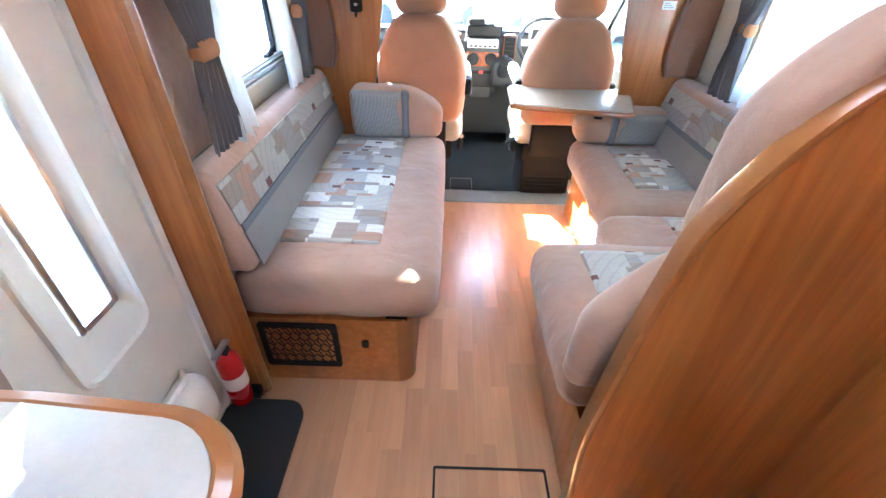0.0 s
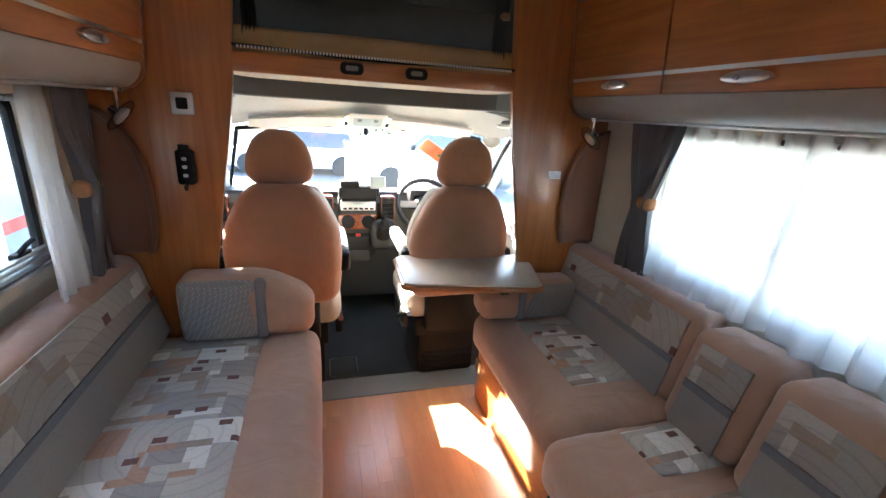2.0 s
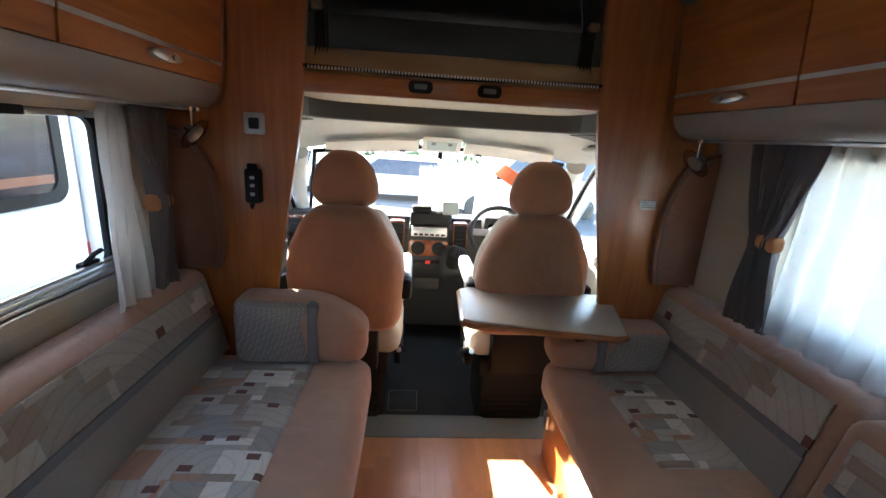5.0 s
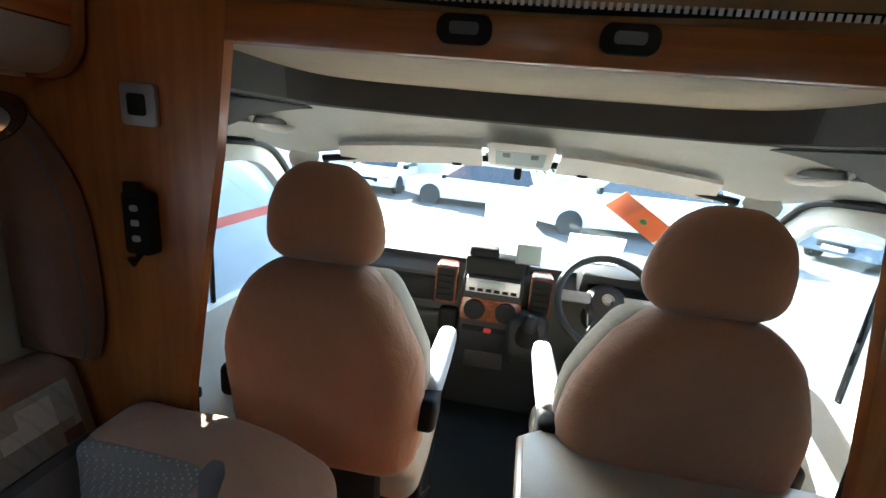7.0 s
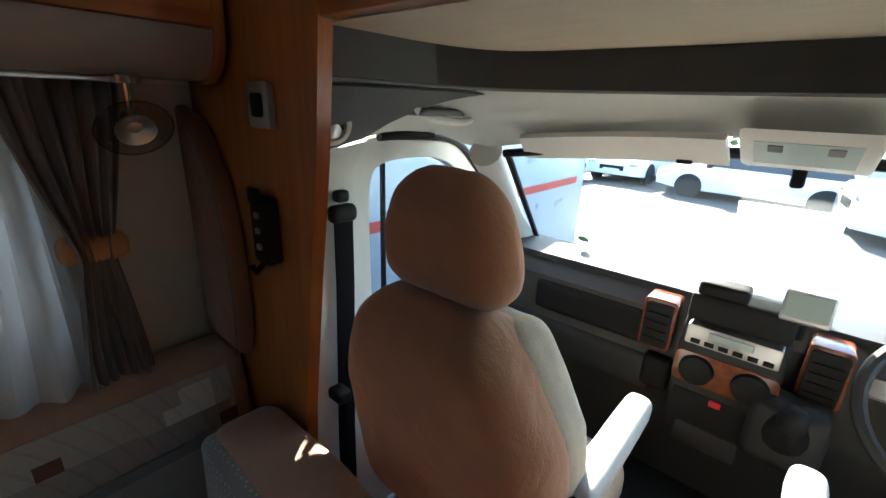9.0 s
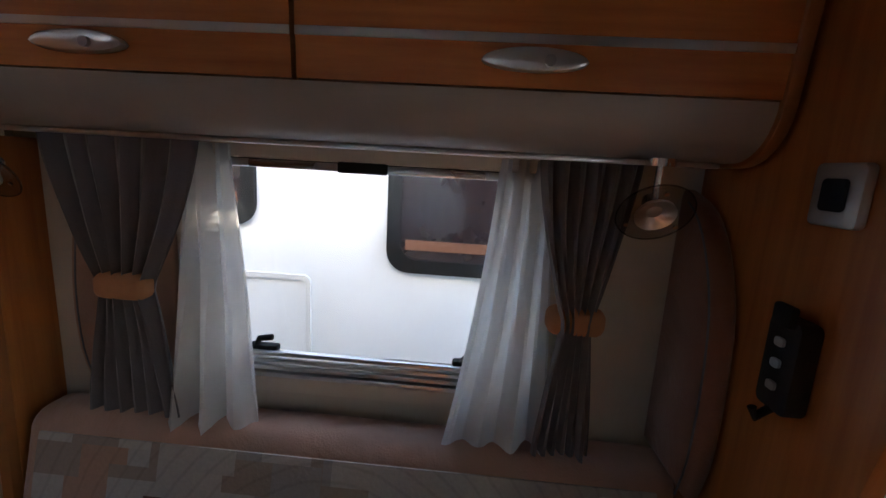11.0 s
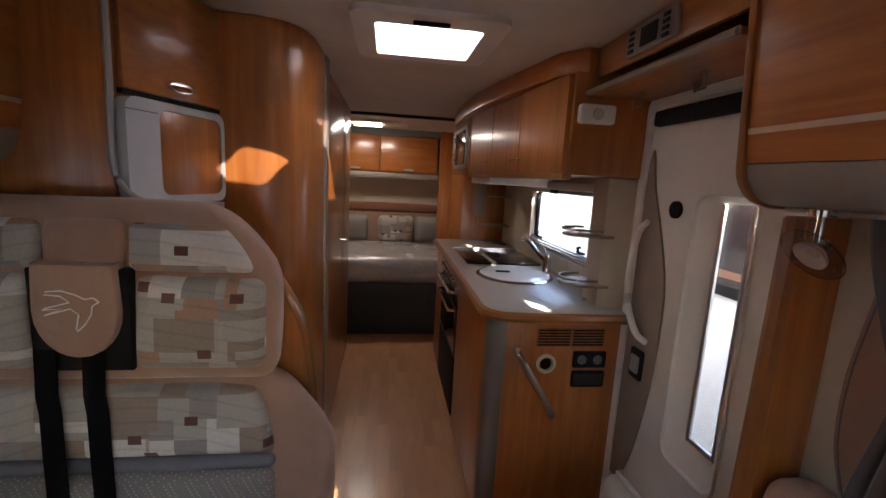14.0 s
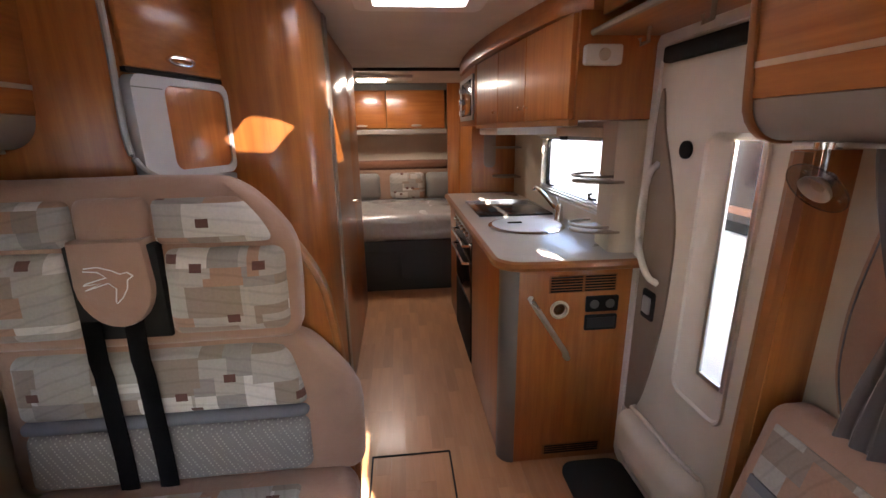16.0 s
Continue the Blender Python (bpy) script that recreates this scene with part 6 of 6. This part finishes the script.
    part("gallery_rail", tube([(x, y, z + 0.03) for x, y in arc(-0.95, -2.33, 0.13, -90, 90, 12, 0.09)], 0.006, 6), TAUPE, c_)

# overhead kitchen cupboards
def front_x(y):
    """Front of the wall cupboards: bows out along the kitchen."""
    f = (y + 2.2) / -1.9
    return -0.74 + 0.15 * math.sin(math.pi * min(1.0, max(0.0, f)) * 0.5)


ku = thing("kitchen_cupboard", (-0.9, -2.9, 1.52), "cherry wall cupboards with bowed front over the worktop", "cupboard")
plan = [(-1.068, -3.45), (-1.068, -2.2), (-0.74, -2.2)] + [(front_x(y), y) for y in (-2.4, -2.6, -2.8, -3.0, -3.2, -3.45)]
part("body", prism([(x - (0.016 if i > 1 else 0), y) for i, (x, y) in enumerate(plan)], "z", 1.535, TOP - 0.09), WOOD_V, ku)
part("cornice", prism([(-1.068, -4.1), (-1.068, -2.2), (-0.80, -2.2)] + [(front_x(y) + 0.05 * math.sin((y + 2.2) / -1.9 * math.pi), y) for y in (-2.3, -2.5, -2.7, -2.9, -3.1, -3.3, -3.5, -3.8, -4.1)], "z", TOP - 0.09, TOP - 0.002, 0.004), WOOD_H, ku, "bowed cherry cornice")
for a, b in ((-2.215, -2.62), (-2.63, -3.0), (-3.01, -3.44)):
    dd = part("door", prism([(front_x(a) - 0.016, a), (front_x(a) + 0.004, a), (front_x(b) + 0.004, b), (front_x(b) - 0.016, b)], "z", 1.54, TOP - 0.095, 0.003), WOOD_V, ku)
    yk = b + 0.03 if a > -2.5 else a - 0.03
    part("knob", move(lathe([(0.0, 0), (0.006, 0), (0.006, 0.012), (0.011, 0.018), (0.0, 0.024)], 12), Matrix.Translation((front_x(yk) + 0.004, yk, 1.60)) @ Matrix.Rotation(radians(90), 4, "Y")), CHROME, dd)
part("bottom_rail", prism([(front_x(y) + 0.006, y) for y in (-2.2, -2.6, -3.0, -3.45)] + [(front_x(y) - 0.03, y) for y in (-3.45, -3.0, -2.6, -2.2)], "z", 1.515, 1.538), EDGE, ku)
mw = thing("microwave", (-0.85, -3.8, 1.55), "built-in microwave with dark glass door and silver surround", "microwave")
part("surround", box(-1.06, -0.60, -4.10, -3.46, 1.535, TOP - 0.092, 0.004), WOOD_V, mw)
part("front", box(-0.602, -0.585, -4.05, -3.50, 1.57, 1.86, 0.006), SILVER, mw)
part("glass", box(-0.588, -0.58, -3.92, -3.53, 1.60, 1.83, 0.003), BGLASS, mw)
for k in range(3):
    part("dial", move(lathe([(0.0, 0), (0.022, 0), (0.02, 0.014), (0.0, 0.016)], 14), Matrix.Translation((-0.585, -3.985, 1.63 + 0.08 * k)) @ Matrix.Rotation(radians(90), 4, "Y")), ALU, mw)
hd = thing("extractor_hood", (-0.85, -3.4, 1.49), "slim white extractor hood below the cupboards", "extractor")
part("shell", box(-1.05, -0.66, -3.62, -3.08, 1.475, 1.533, 0.008), WHITE, hd)
th = thing("thermostat", (-0.88, -2.2, 1.75), "white room thermostat with a round dial on the cupboard end", "thermostat")
part("case", prism(rrect(-0.91, -0.77, 1.725, 1.795, 0.012), "y", -2.2, -2.17, 0.005), WHITE, th)
part("dial", move(lathe([(0.0, 0), (0.022, 0), (0.02, 0.008), (0.0, 0.009)], 18), Matrix.Translation((-0.84, -2.17, 1.76)) @ Matrix.Rotation(radians(-90), 4, "X")), CREAM, th)
# shelf and control panel over the door
sh = thing("door_shelf", (-0.9, -1.85, 1.83), "cherry shelf with hooks above the entrance door", "shelf")
part("board", box(-1.068, -0.80, -2.188, -1.49, 1.825, 1.843, 0.004), WOOD_H, sh)
part("edge", tube([(-0.80, -2.185, 1.834), (-0.80, -1.495, 1.834)], 0.012, 8), VALANCE, sh)
part("back_board", box(-1.068, -1.05, -2.188, -1.49, 1.844, TOP - 0.002, 0.003), WOOD_H, sh)
part("front_board", box(-0.845, -0.83, -2.188, -1.49, 1.89, TOP - 0.002, 0.003), WOOD_H, sh)
for yy in (-2.05, -1.75):
    part("hook", tube([(-0.93, yy, 1.826), (-0.93, yy, 1.78), (-0.905, yy, 1.77), (-0.90, yy, 1.79)], 0.007, 8), TAUPE, sh)
cp = thing("control_panel", (-0.82, -1.9, 1.98), "grey electronic control panel with dark display and buttons", "control panel")
part("housing", prism(rrect(-1.98, -1.74, 1.90, 1.985, 0.012), "x", -0.829, -0.815, 0.003), VALANCE, cp)
part("display", box(-0.816, -0.811, -1.90, -1.82, 1.915, 1.97, 0.003), BLACK, cp)
for k in range(4):
    for yy in (-1.95, -1.78):
        part("button", box(-0.816, -0.810, yy - 0.014, yy + 0.014, 1.91 + 0.018 * k, 1.921 + 0.018 * k, 0.002), DASHD, cp)

# ---- wardrobe and washroom ----
wr = thing("washroom_wall", (0.6, -3.0, 0), "curved cherry washroom wall with grey edge strip and door", "washroom", kind="structure")
curve = smooth([(0.56, -2.222), (0.46, -2.23), (0.38, -2.238), (0.31, -2.262), (0.262, -2.32), (0.24, -2.42), (0.236, -2.53), (0.236, -2.645)], 4)
part("curved_panel", thick(strip([[(x, y, z) for x, y in curve] for z in (0.001, 0.7, 1.4, TOP - 0.002)]), 0.02), WOOD_V, wr)
part("edge_post", prism([(0.208, -2.650), (0.216, -2.642), (0.262, -2.642), (0.262, -2.722), (0.206, -2.722)], "z", 0.001, TOP - 0.002), VALANCE, wr, "grey upright edge strip")
dr = part("washroom_door", box(0.235, 0.265, -3.66, -2.727, 0.02, TOP - 0.08, 0.004), WOOD_V, wr)
part("door_knob", add(tube([(0.235, -3.56, 1.05), (0.195, -3.56, 1.05), (0.19, -3.50, 1.05)], 0.009, 8)), CHROME, dr)
part("rear_panel", box(0.24, 0.27, -4.25, -3.67, 0.0, TOP - 0.002, 0.003), WOOD_V, wr)
part("lintel", box(0.24, 0.266, -3.67, -2.724, TOP - 0.078, TOP - 0.002, 0.003), WOOD_V, wr)
part("back_panel", box(0.271, 1.068, -4.25, -4.22, 0.0, TOP - 0.002, 0.003), WOOD_V, wr)

# ---- bedroom ----
b = thing("rear_bed", (-0.15, -5.0, 0), "rear bed with plastic-wrapped mattress on a dark padded base", "bed")
part("base", prism([(-0.75, -5.74), (-0.75, -4.57), (-0.57, -4.52), (0.35, -4.52), (0.9, -4.57), (1.06, -4.7), (1.06, -5.74)], "z", 0.0, 0.50, 0.01), BEDBASE, b)
for x0, x1 in ((-0.46, -0.08), (-0.04, 0.32)):
    part("base_panel", prism(rrect(x0, x1, 0.12, 0.40, 0.05), "y", -4.522, -4.508, 0.005), BEDBASE, b)
part("mattress", cushion(-0.76, 1.06, -5.62, -4.50, 0.50, 0.74, 0.07, (0.0, 0.01, 0.02), 0.012, 22), FOIL, b)
part("headboard", cushion(-0.72, 1.06, -5.73, -5.62, 0.70, 1.17, 0.04, (0, 0.01, 0.01), 0.003, 12), SUEDE, b)
part("headboard_rail", cushion(-0.72, 1.06, -5.73, -5.60, 1.08, 1.18, 0.03, (0, 0.01, 0.005), 0.002, 10), SUEDE_B, b)
for x, lab in ((0.30, "grey pillow cushion"), (-0.18, "patchwork pillow"), (-0.56, "grey pillow cushion")):
    pl = thing("pillow", (x, -5.5, 0.76), lab + " leaning on the headboard", "pillow", "bed pillows")
    w2 = 0.2 if "patch" in lab else 0.17
    part("cover", move(cushion(-w2, w2, -0.05, 0.05, 0.0, 0.30, 0.05, (0, 0.03, 0), 0.004, 10), pose(x, -5.55, 0.755, -12)), PATCH_XZ if "patch" in lab else GREYC, pl)
def rear_locker(x0, x1):
    t = thing("rear_locker", ((x0 + x1) / 2, -5.6, 1.52), "cherry overhead locker over the rear bed", "locker", "rear bed lockers")
    part("body", box(x0 + 0.002, x1 - 0.002, -5.748, -5.47, 1.53, 1.93, 0.003), WOOD_X, t)
    dd = part("door", box(x0 + 0.006, x1 - 0.006, -5.47, -5.45, 1.54, 1.92, 0.004), WOOD_X, t)
    part("handle", prism([((x0 + x1) / 2 + 0.06 * math.cos(radians(q)), 1.565 + 0.012 * math.sin(radians(q))) for q in range(0, 360, 30)], "y", -5.45, -5.435), ALU, dd)
for x0, x1 in ((-0.62, 0.02), (0.02, 0.55), (0.55, 1.066)):
    rear_locker(x0, x1)
solid("rear_locker_fascia", box(-0.70, 1.066, -5.74, -5.44, 1.931, TOP - 0.002, 0.004), GREYT, "dark fascia above the rear lockers", "trim", kind="structure")
solid("rear_locker_valance", box(-0.70, 1.066, -5.60, -5.46, 1.47, 1.528, 0.01), VALANCE, "grey strip below the rear lockers", "trim", kind="structure")
wd = thing("wardrobe", (-0.9, -4.9, 0), "tall cherry wardrobe beside the rear bed", "wardrobe")
part("body", box(-1.068, -0.78, -5.74, -4.50, 0.0, TOP - 0.002, 0.004), WOOD_V, wd)
part("side_panel", box(-1.068, -0.64, -5.46, -5.42, 0.0, TOP - 0.002, 0.006), WOOD_V, wd)
tp = thing("tall_partition", (-0.9, -4.2, 0.92), "dark cherry partition with an oval mirror strip at the end of the worktop", "panel")
part("board", box(-1.068, -0.70, -4.19, -4.165, 0.0, TOP - 0.003, 0.004), WOOD_V, tp)
for z in (1.13, 1.36):
    part("shelf", prism(arc(-0.95, -4.05, 0.10, -90, 90, 8) + [(-1.06, -3.95), (-1.06, -4.15)], "z", z, z + 0.012), TAUPE, tp)
part("mirror_strip", prism(rrect(-0.90, -0.80, 1.2, 1.5, 0.04), "y", -4.164, -4.16), TAUPE, tp)
cr = thing("curtain_rail", (-0.2, -4.3, TOP), "dark ceiling curtain rail before the bedroom", "rail")
part("rail", box(-0.75, 0.70, -4.315, -4.285, TOP - 0.025, TOP - 0.001, 0.004), DASHD, cr)
lp = thing("ceiling_lamp", (0.12, -4.85, TOP), "lit oblong ceiling lamp over the rear bed", "lamp")
part("base", box(-0.25, 0.28, -5.0, -4.72, TOP - 0.03, TOP - 0.001, 0.008), WHITE, lp)
part("lens", box(0.0, 0.26, -4.95, -4.77, TOP - 0.042, TOP - 0.03, 0.006), LAMPW, lp)

# floor hatch
fh = thing("floor_hatch", (-0.06, -2.07, 0), "flush floor hatch in the laminate with a dark rubber edge", "hatch", kind="structure")
part("edge", ring(rrect(-0.28, 0.096, -2.31, -1.717, 0.006, 2), rrect(-0.272, 0.088, -2.302, -1.725, 0.004, 2), "z", 0.0, 0.004), BLACK, fh)

# ---- outside ----
solid("ground", thick(strip([[(x, y, -0.75) for x in (-300, -40, -10, 0, 10, 40, 300)] for y in (-300, -40, -10, 0, 10, 40, 300)]), 0.05), ASPHALT, "pale damp gravel yard", "ground", kind="structure")
GZ = -0.75
# the vehicle's own outer shell, so that the cab and floor are closed
solid("bonnet", prism([(1.66, 0.70), (2.0, 0.62), (2.25, 0.35), (2.25, -0.4), (1.66, -0.4)], "x", -0.93, 0.93, 0.02), CARW, "white bonnet of the motorhome", "bonnet", kind="structure")


def wheel(parent, x, y, r, side, z=GZ):
    tw = part("wheel", move(lathe([(r * 0.62, -0.09), (r * 0.95, -0.09), (r, -0.06), (r, 0.06), (r * 0.95, 0.09), (r * 0.62, 0.09)], 24), Matrix.Translation((x, y, z + r)) @ Matrix.Rotation(radians(90), 4, "Y")), TYRE, parent, "black tyre")
    part("rim", move(lathe([(0.0, -0.05), (r * 0.2, -0.06), (r * 0.6, -0.07), (r * 0.62, 0.07), (r * 0.6, 0.085), (r * 0.25, 0.06), (0.0, 0.07)], 20), Matrix.Translation((x, y, z + r)) @ Matrix.Rotation(radians(90), 4, "Y")), SILVER, tw, "silver wheel rim")


# caravan parked alongside
cv_ = thing("caravan", (-2.3, -0.9, GZ), "tall white motor caravan with dark acrylic windows parked alongside", "caravan")
CX = -1.85
part("body", prism(rrect(-4.2, 0.62, GZ + 0.35, 2.285, 0.12, 6), "x", CX - 2.1, CX, 0.02), CARAVAN, cv_)
# stands for another vehicle ahead; its shaded side is coloured in
part("front_body", prism(rrect(0.60, 4.2, GZ + 0.35, 2.285, 0.2, 6), "x", CX - 2.1, CX - 0.03, 0.02), CARSHADE, cv_, "forward body side of the next vehicle, shade put into its blue-grey colour")
for y0, y1, z0, z1 in ((-0.75, 0.49, 1.05, 1.52), (-1.95, -1.36, 1.2, 1.66), (-3.3, -2.3, 1.0, 1.6)):
    wf = part("window", ring(rrect(y0 - 0.035, y1 + 0.035, z0 - 0.035, z1 + 0.035, 0.09), rrect(y0 + 0.02, y1 - 0.02, z0 + 0.02, z1 - 0.02, 0.07), "x", CX, CX + 0.022), BLACK, cv_, "black window frame")
    part("pane", prism(rrect(y0, y1, z0, z1, 0.08), "x", CX + 0.002, CX + 0.014), DARKPANE, wf)
    part("blind_edge", box(CX + 0.0145, CX + 0.016, y0 + 0.04, y1 - 0.04, z0 + 0.06, z0 + 0.10, 0), SUEDE_B, wf, "rosy blind edge behind the pane")
part("service_hatch", ring(rrect(-1.60, -1.10, 0.0, 0.97, 0.03), rrect(-1.58, -1.12, 0.02, 0.95, 0.025), "x", CX, CX + 0.012), CARW, cv_, "white locker hatch frame")
part("corner_rail", box(CX - 0.03, CX + 0.006, 0.66, 0.80, GZ + 0.4, 2.05, 0.006), CARW, cv_, "white upright rail")
part("stripe", box(CX - 0.03, CX - 0.024, 0.55, 4.0, 0.70, 0.77, 0), mat("red_stripe", (0.40, 0.05, 0.04), 0.4), cv_, "dull red trim stripe")
part("skirt", box(CX - 0.02, CX + 0.012, -4.1, 0.6, GZ + 0.36, GZ + 0.44, 0.006), ALU, cv_)
wheel(cv_, CX - 0.12, -2.6, 0.32, -1)
wheel(cv_, CX - 0.12, 2.9, 0.34, -1)


def car(x, y, yaw, paint, name, label, kind_, l=4.4, w=1.8, h=1.7):
    t = thing(name, (x, y, GZ), label, kind_, "parked vehicles")
    t.rotation_euler[2] = radians(yaw)
    def P(nm, bm, m, parent=None, lab=""):
        return link(nm, bm, m, parent or t, lab)
    s = h / 1.7
    prof = [(-l / 2, 0.35), (-l / 2 + 0.02, 0.8 * s), (-l / 2 + 0.25, 0.98 * s), (-l / 2 + 0.55, h - 0.05), (-l / 2 + 0.9, h), (l * 0.08, h), (l * 0.14, h - 0.04), (l * 0.27, 1.02 * s), (l / 2 - 0.12, 0.88 * s), (l / 2, 0.7 * s), (l / 2, 0.33), (l / 2 - 0.5, 0.25), (-l / 2 + 0.3, 0.25)]
    body = prism(prof, "x", -w / 2, w / 2, 0.05, 3)
    for v in body.verts:
        if v.co.z > 1.0 * s:
            v.co.x *= 1 - 0.16 * (v.co.z - 1.0 * s) / (h - 1.0 * s)
    P("body", body, paint)
    win = [(-l / 2 + 0.42, 1.02 * s), (-l / 2 + 0.62, h - 0.12), (l * 0.07, h - 0.1), (l * 0.22, 1.04 * s)]
    for q in (-1, 1):
        g = prism(win, "x", q * w / 2 * 0.99, q * w / 2 * 1.006)
        for v in g.verts:
            v.co.x *= 1 - 0.16 * max(0, v.co.z - 1.0 * s) / (h - 1.0 * s)
        P("side_window", g, DARKPANE)
        P("headlight", cushion(q * w * 0.38 - 0.14, q * w * 0.38 + 0.14, l / 2 - 0.14, l / 2 + 0.012, 0.70 * s, 0.82 * s, 0.04, (0, 0, 0), 0, 5), ALU)
        for yy in (-l / 2 + 0.8, l / 2 - 0.85):
            tw = P("wheel", move(lathe([(0.21, -0.1), (0.32, -0.1), (0.34, -0.07), (0.34, 0.07), (0.32, 0.1), (0.21, 0.1)], 20), Matrix.Translation((q * (w / 2 - 0.06), yy, 0.34)) @ Matrix.Rotation(radians(90), 4, "Y")), TYRE)
            P("rim", move(lathe([(0.0, -0.09), (0.07, -0.1), (0.2, -0.07), (0.2, 0.07), (0.07, 0.1), (0.0, 0.09)], 14), Matrix.Translation((q * (w / 2 - 0.06), yy, 0.34)) @ Matrix.Rotation(radians(90), 4, "Y")), SILVER, tw)
        P("door_mirror", cushion(q * (w / 2 + 0.1) - 0.1, q * (w / 2 + 0.1) + 0.1, l * 0.2, l * 0.2 + 0.12, 1.0 * s, 1.15 * s, 0.04, (0, 0, 0), 0, 5), BLACK)
    ws_ = prism([(l * 0.145, h - 0.06), (l * 0.262, 1.05 * s), (l * 0.268, 1.05 * s), (l * 0.151, h - 0.06)], "x", -w * 0.40, w * 0.40)
    P("windscreen", ws_, DARKPANE)
    P("grille", box(-w * 0.22, w * 0.22, l / 2 - 0.02, l / 2 + 0.014, 0.52 * s, 0.68 * s, 0.01), BLACK)
    P("number_plate", box(-0.26, 0.26, l / 2 + 0.004, l / 2 + 0.02, 0.40, 0.51, 0.003), PAPER)
    return t


car(-7.6, 12.6, 268, CARW, "parked_car", "white hatchback parked across the yard", "car", 4.2, 1.75, 1.5)
car(-4.6, 15.2, 176, CARW, "parked_car", "white car parked nose-on at the far side of the yard", "car", 4.2, 1.75, 1.5)
car(-1.0, 13.4, 86, CARW, "parked_car", "white saloon parked side-on across the yard", "car", 4.5, 1.8, 1.5)
car(3.1, 11.3, 98, CARW, "parked_van", "white van parked side-on beyond the windscreen", "van", 5.0, 1.9, 1.95)
car(9.6, 11.4, 120, CARBLUE, "parked_car", "dark blue car parked at the side of the yard", "car", 4.3, 1.75, 1.5)
car(4.3, -2.9, 178, CARW, "parked_van", "white van parked beside the motorhome", "van", 5.2, 1.95, 2.1)
car(-5.6, 6.0, 120, CARS, "parked_car", "grey car parked beyond the caravan", "car", 4.3, 1.75, 1.5)
hg = thing("far_fence", (0, 16, GZ), "low pale wall and hedge closing the yard", "wall")
part("wall", box(-30, 30, 16.0, 16.3, GZ, GZ + 1.1, 0.02), mat("far_rendered_wall", (0.45, 0.44, 0.42), 0.9, 0, 0.4, (2, 2, 2), 0.3, 20), hg)
rnd = random.Random(5)
bm = bmesh.new()
for k in range(2600):
    x, y, z = rnd.uniform(-30, 30), 17 + rnd.uniform(-0.5, 0.7), GZ + 0.6 + rnd.random() ** 0.7 * (1.6 + 0.8 * noise.noise(Vector((rnd.random(), 0, 0))))
    c = Vector((x, y, z))
    a = Euler((rnd.uniform(0, 6), rnd.uniform(0, 6), rnd.uniform(0, 6))).to_matrix()
    q = [bm.verts.new(c + a @ Vector(p) * 0.16) for p in ((-1, 0, 0), (0, -0.6, 0), (1, 0, 0.1), (0, 0.6, 0))]
    bm.faces.new(q)
tagged(link("hedge", bm, LEAF), "far green hedge behind the yard wall", "hedge", kind="stuff")

# ---- laminate floor, board by board ----
fl = thing("floor", (0, -2.2, 0), "pale cherry laminate floor of short staggered strips", "floor", kind="structure")
pm = mat("laminate_strip", (0.51, 0.262, 0.13), 0.34, 0, 0.9, (40, 2.0, 40), 0.03, 60, color2=(0.41, 0.195, 0.088), stain=0.08, coat=0.15)
nt = pm.node_tree
oi, mrr = nt.nodes.new("ShaderNodeObjectInfo"), nt.nodes.new("ShaderNodeHueSaturation")
mp2 = nt.nodes.new("ShaderNodeMapRange")
mp2.inputs["To Min"].default_value, mp2.inputs["To Max"].default_value = 0.87, 1.1
nt.links.new(oi.outputs["Random"], mp2.inputs["Value"])
nt.links.new(mp2.outputs["Result"], mrr.inputs["Value"])
bs = nt.nodes["Principled BSDF"].inputs["Base Color"]
nt.links.new(bs.links[0].from_socket, mrr.inputs["Color"])
nt.links.new(mrr.outputs["Color"], bs)
SW, SL = 0.0665, 0.46
def strip_mesh(l):
    bm = box(-SW / 2 + 0.0001, SW / 2 - 0.0001, -l / 2 + 0.0001, l / 2 - 0.0001, -0.006, 0.0, 0.0003, 1)
    me = bpy.data.meshes.new("strip")
    shade(bm)
    bm.to_mesh(me)
    bm.free()
    me.materials.append(pm)
    return me
meshes = {}
rnd = random.Random(11)
far = []
x = -1.06 + SW / 2
while x < 1.03:
    y = 0.098
    first = True
    while y > -4.6:
        l = SL if not first else round(SL * (0.2 + 0.8 * rnd.random()), 2)
        l = round(min(l, y + 4.62), 3)
        if l < 0.02:
            break
        seen = -0.62 < x < 0.56
        if seen:
            if l not in meshes:
                meshes[l] = strip_mesh(l)
            o = new("strip", meshes[l])
            o.parent = fl
            o.location = (x, y - l / 2 + 2.2, 0)
        else:
            far.append(box(x - SW / 2 + 0.0003, x + SW / 2 - 0.0003, y - l + 0.0003, y - 0.0003, -0.006, 0.0, 0))
        y -= l
        first = False
    x += SW
o = link("outer_strips", add(*far), pm, fl)
o.location = (0, 2.2, 0)
tagged(o, kind="stuff")
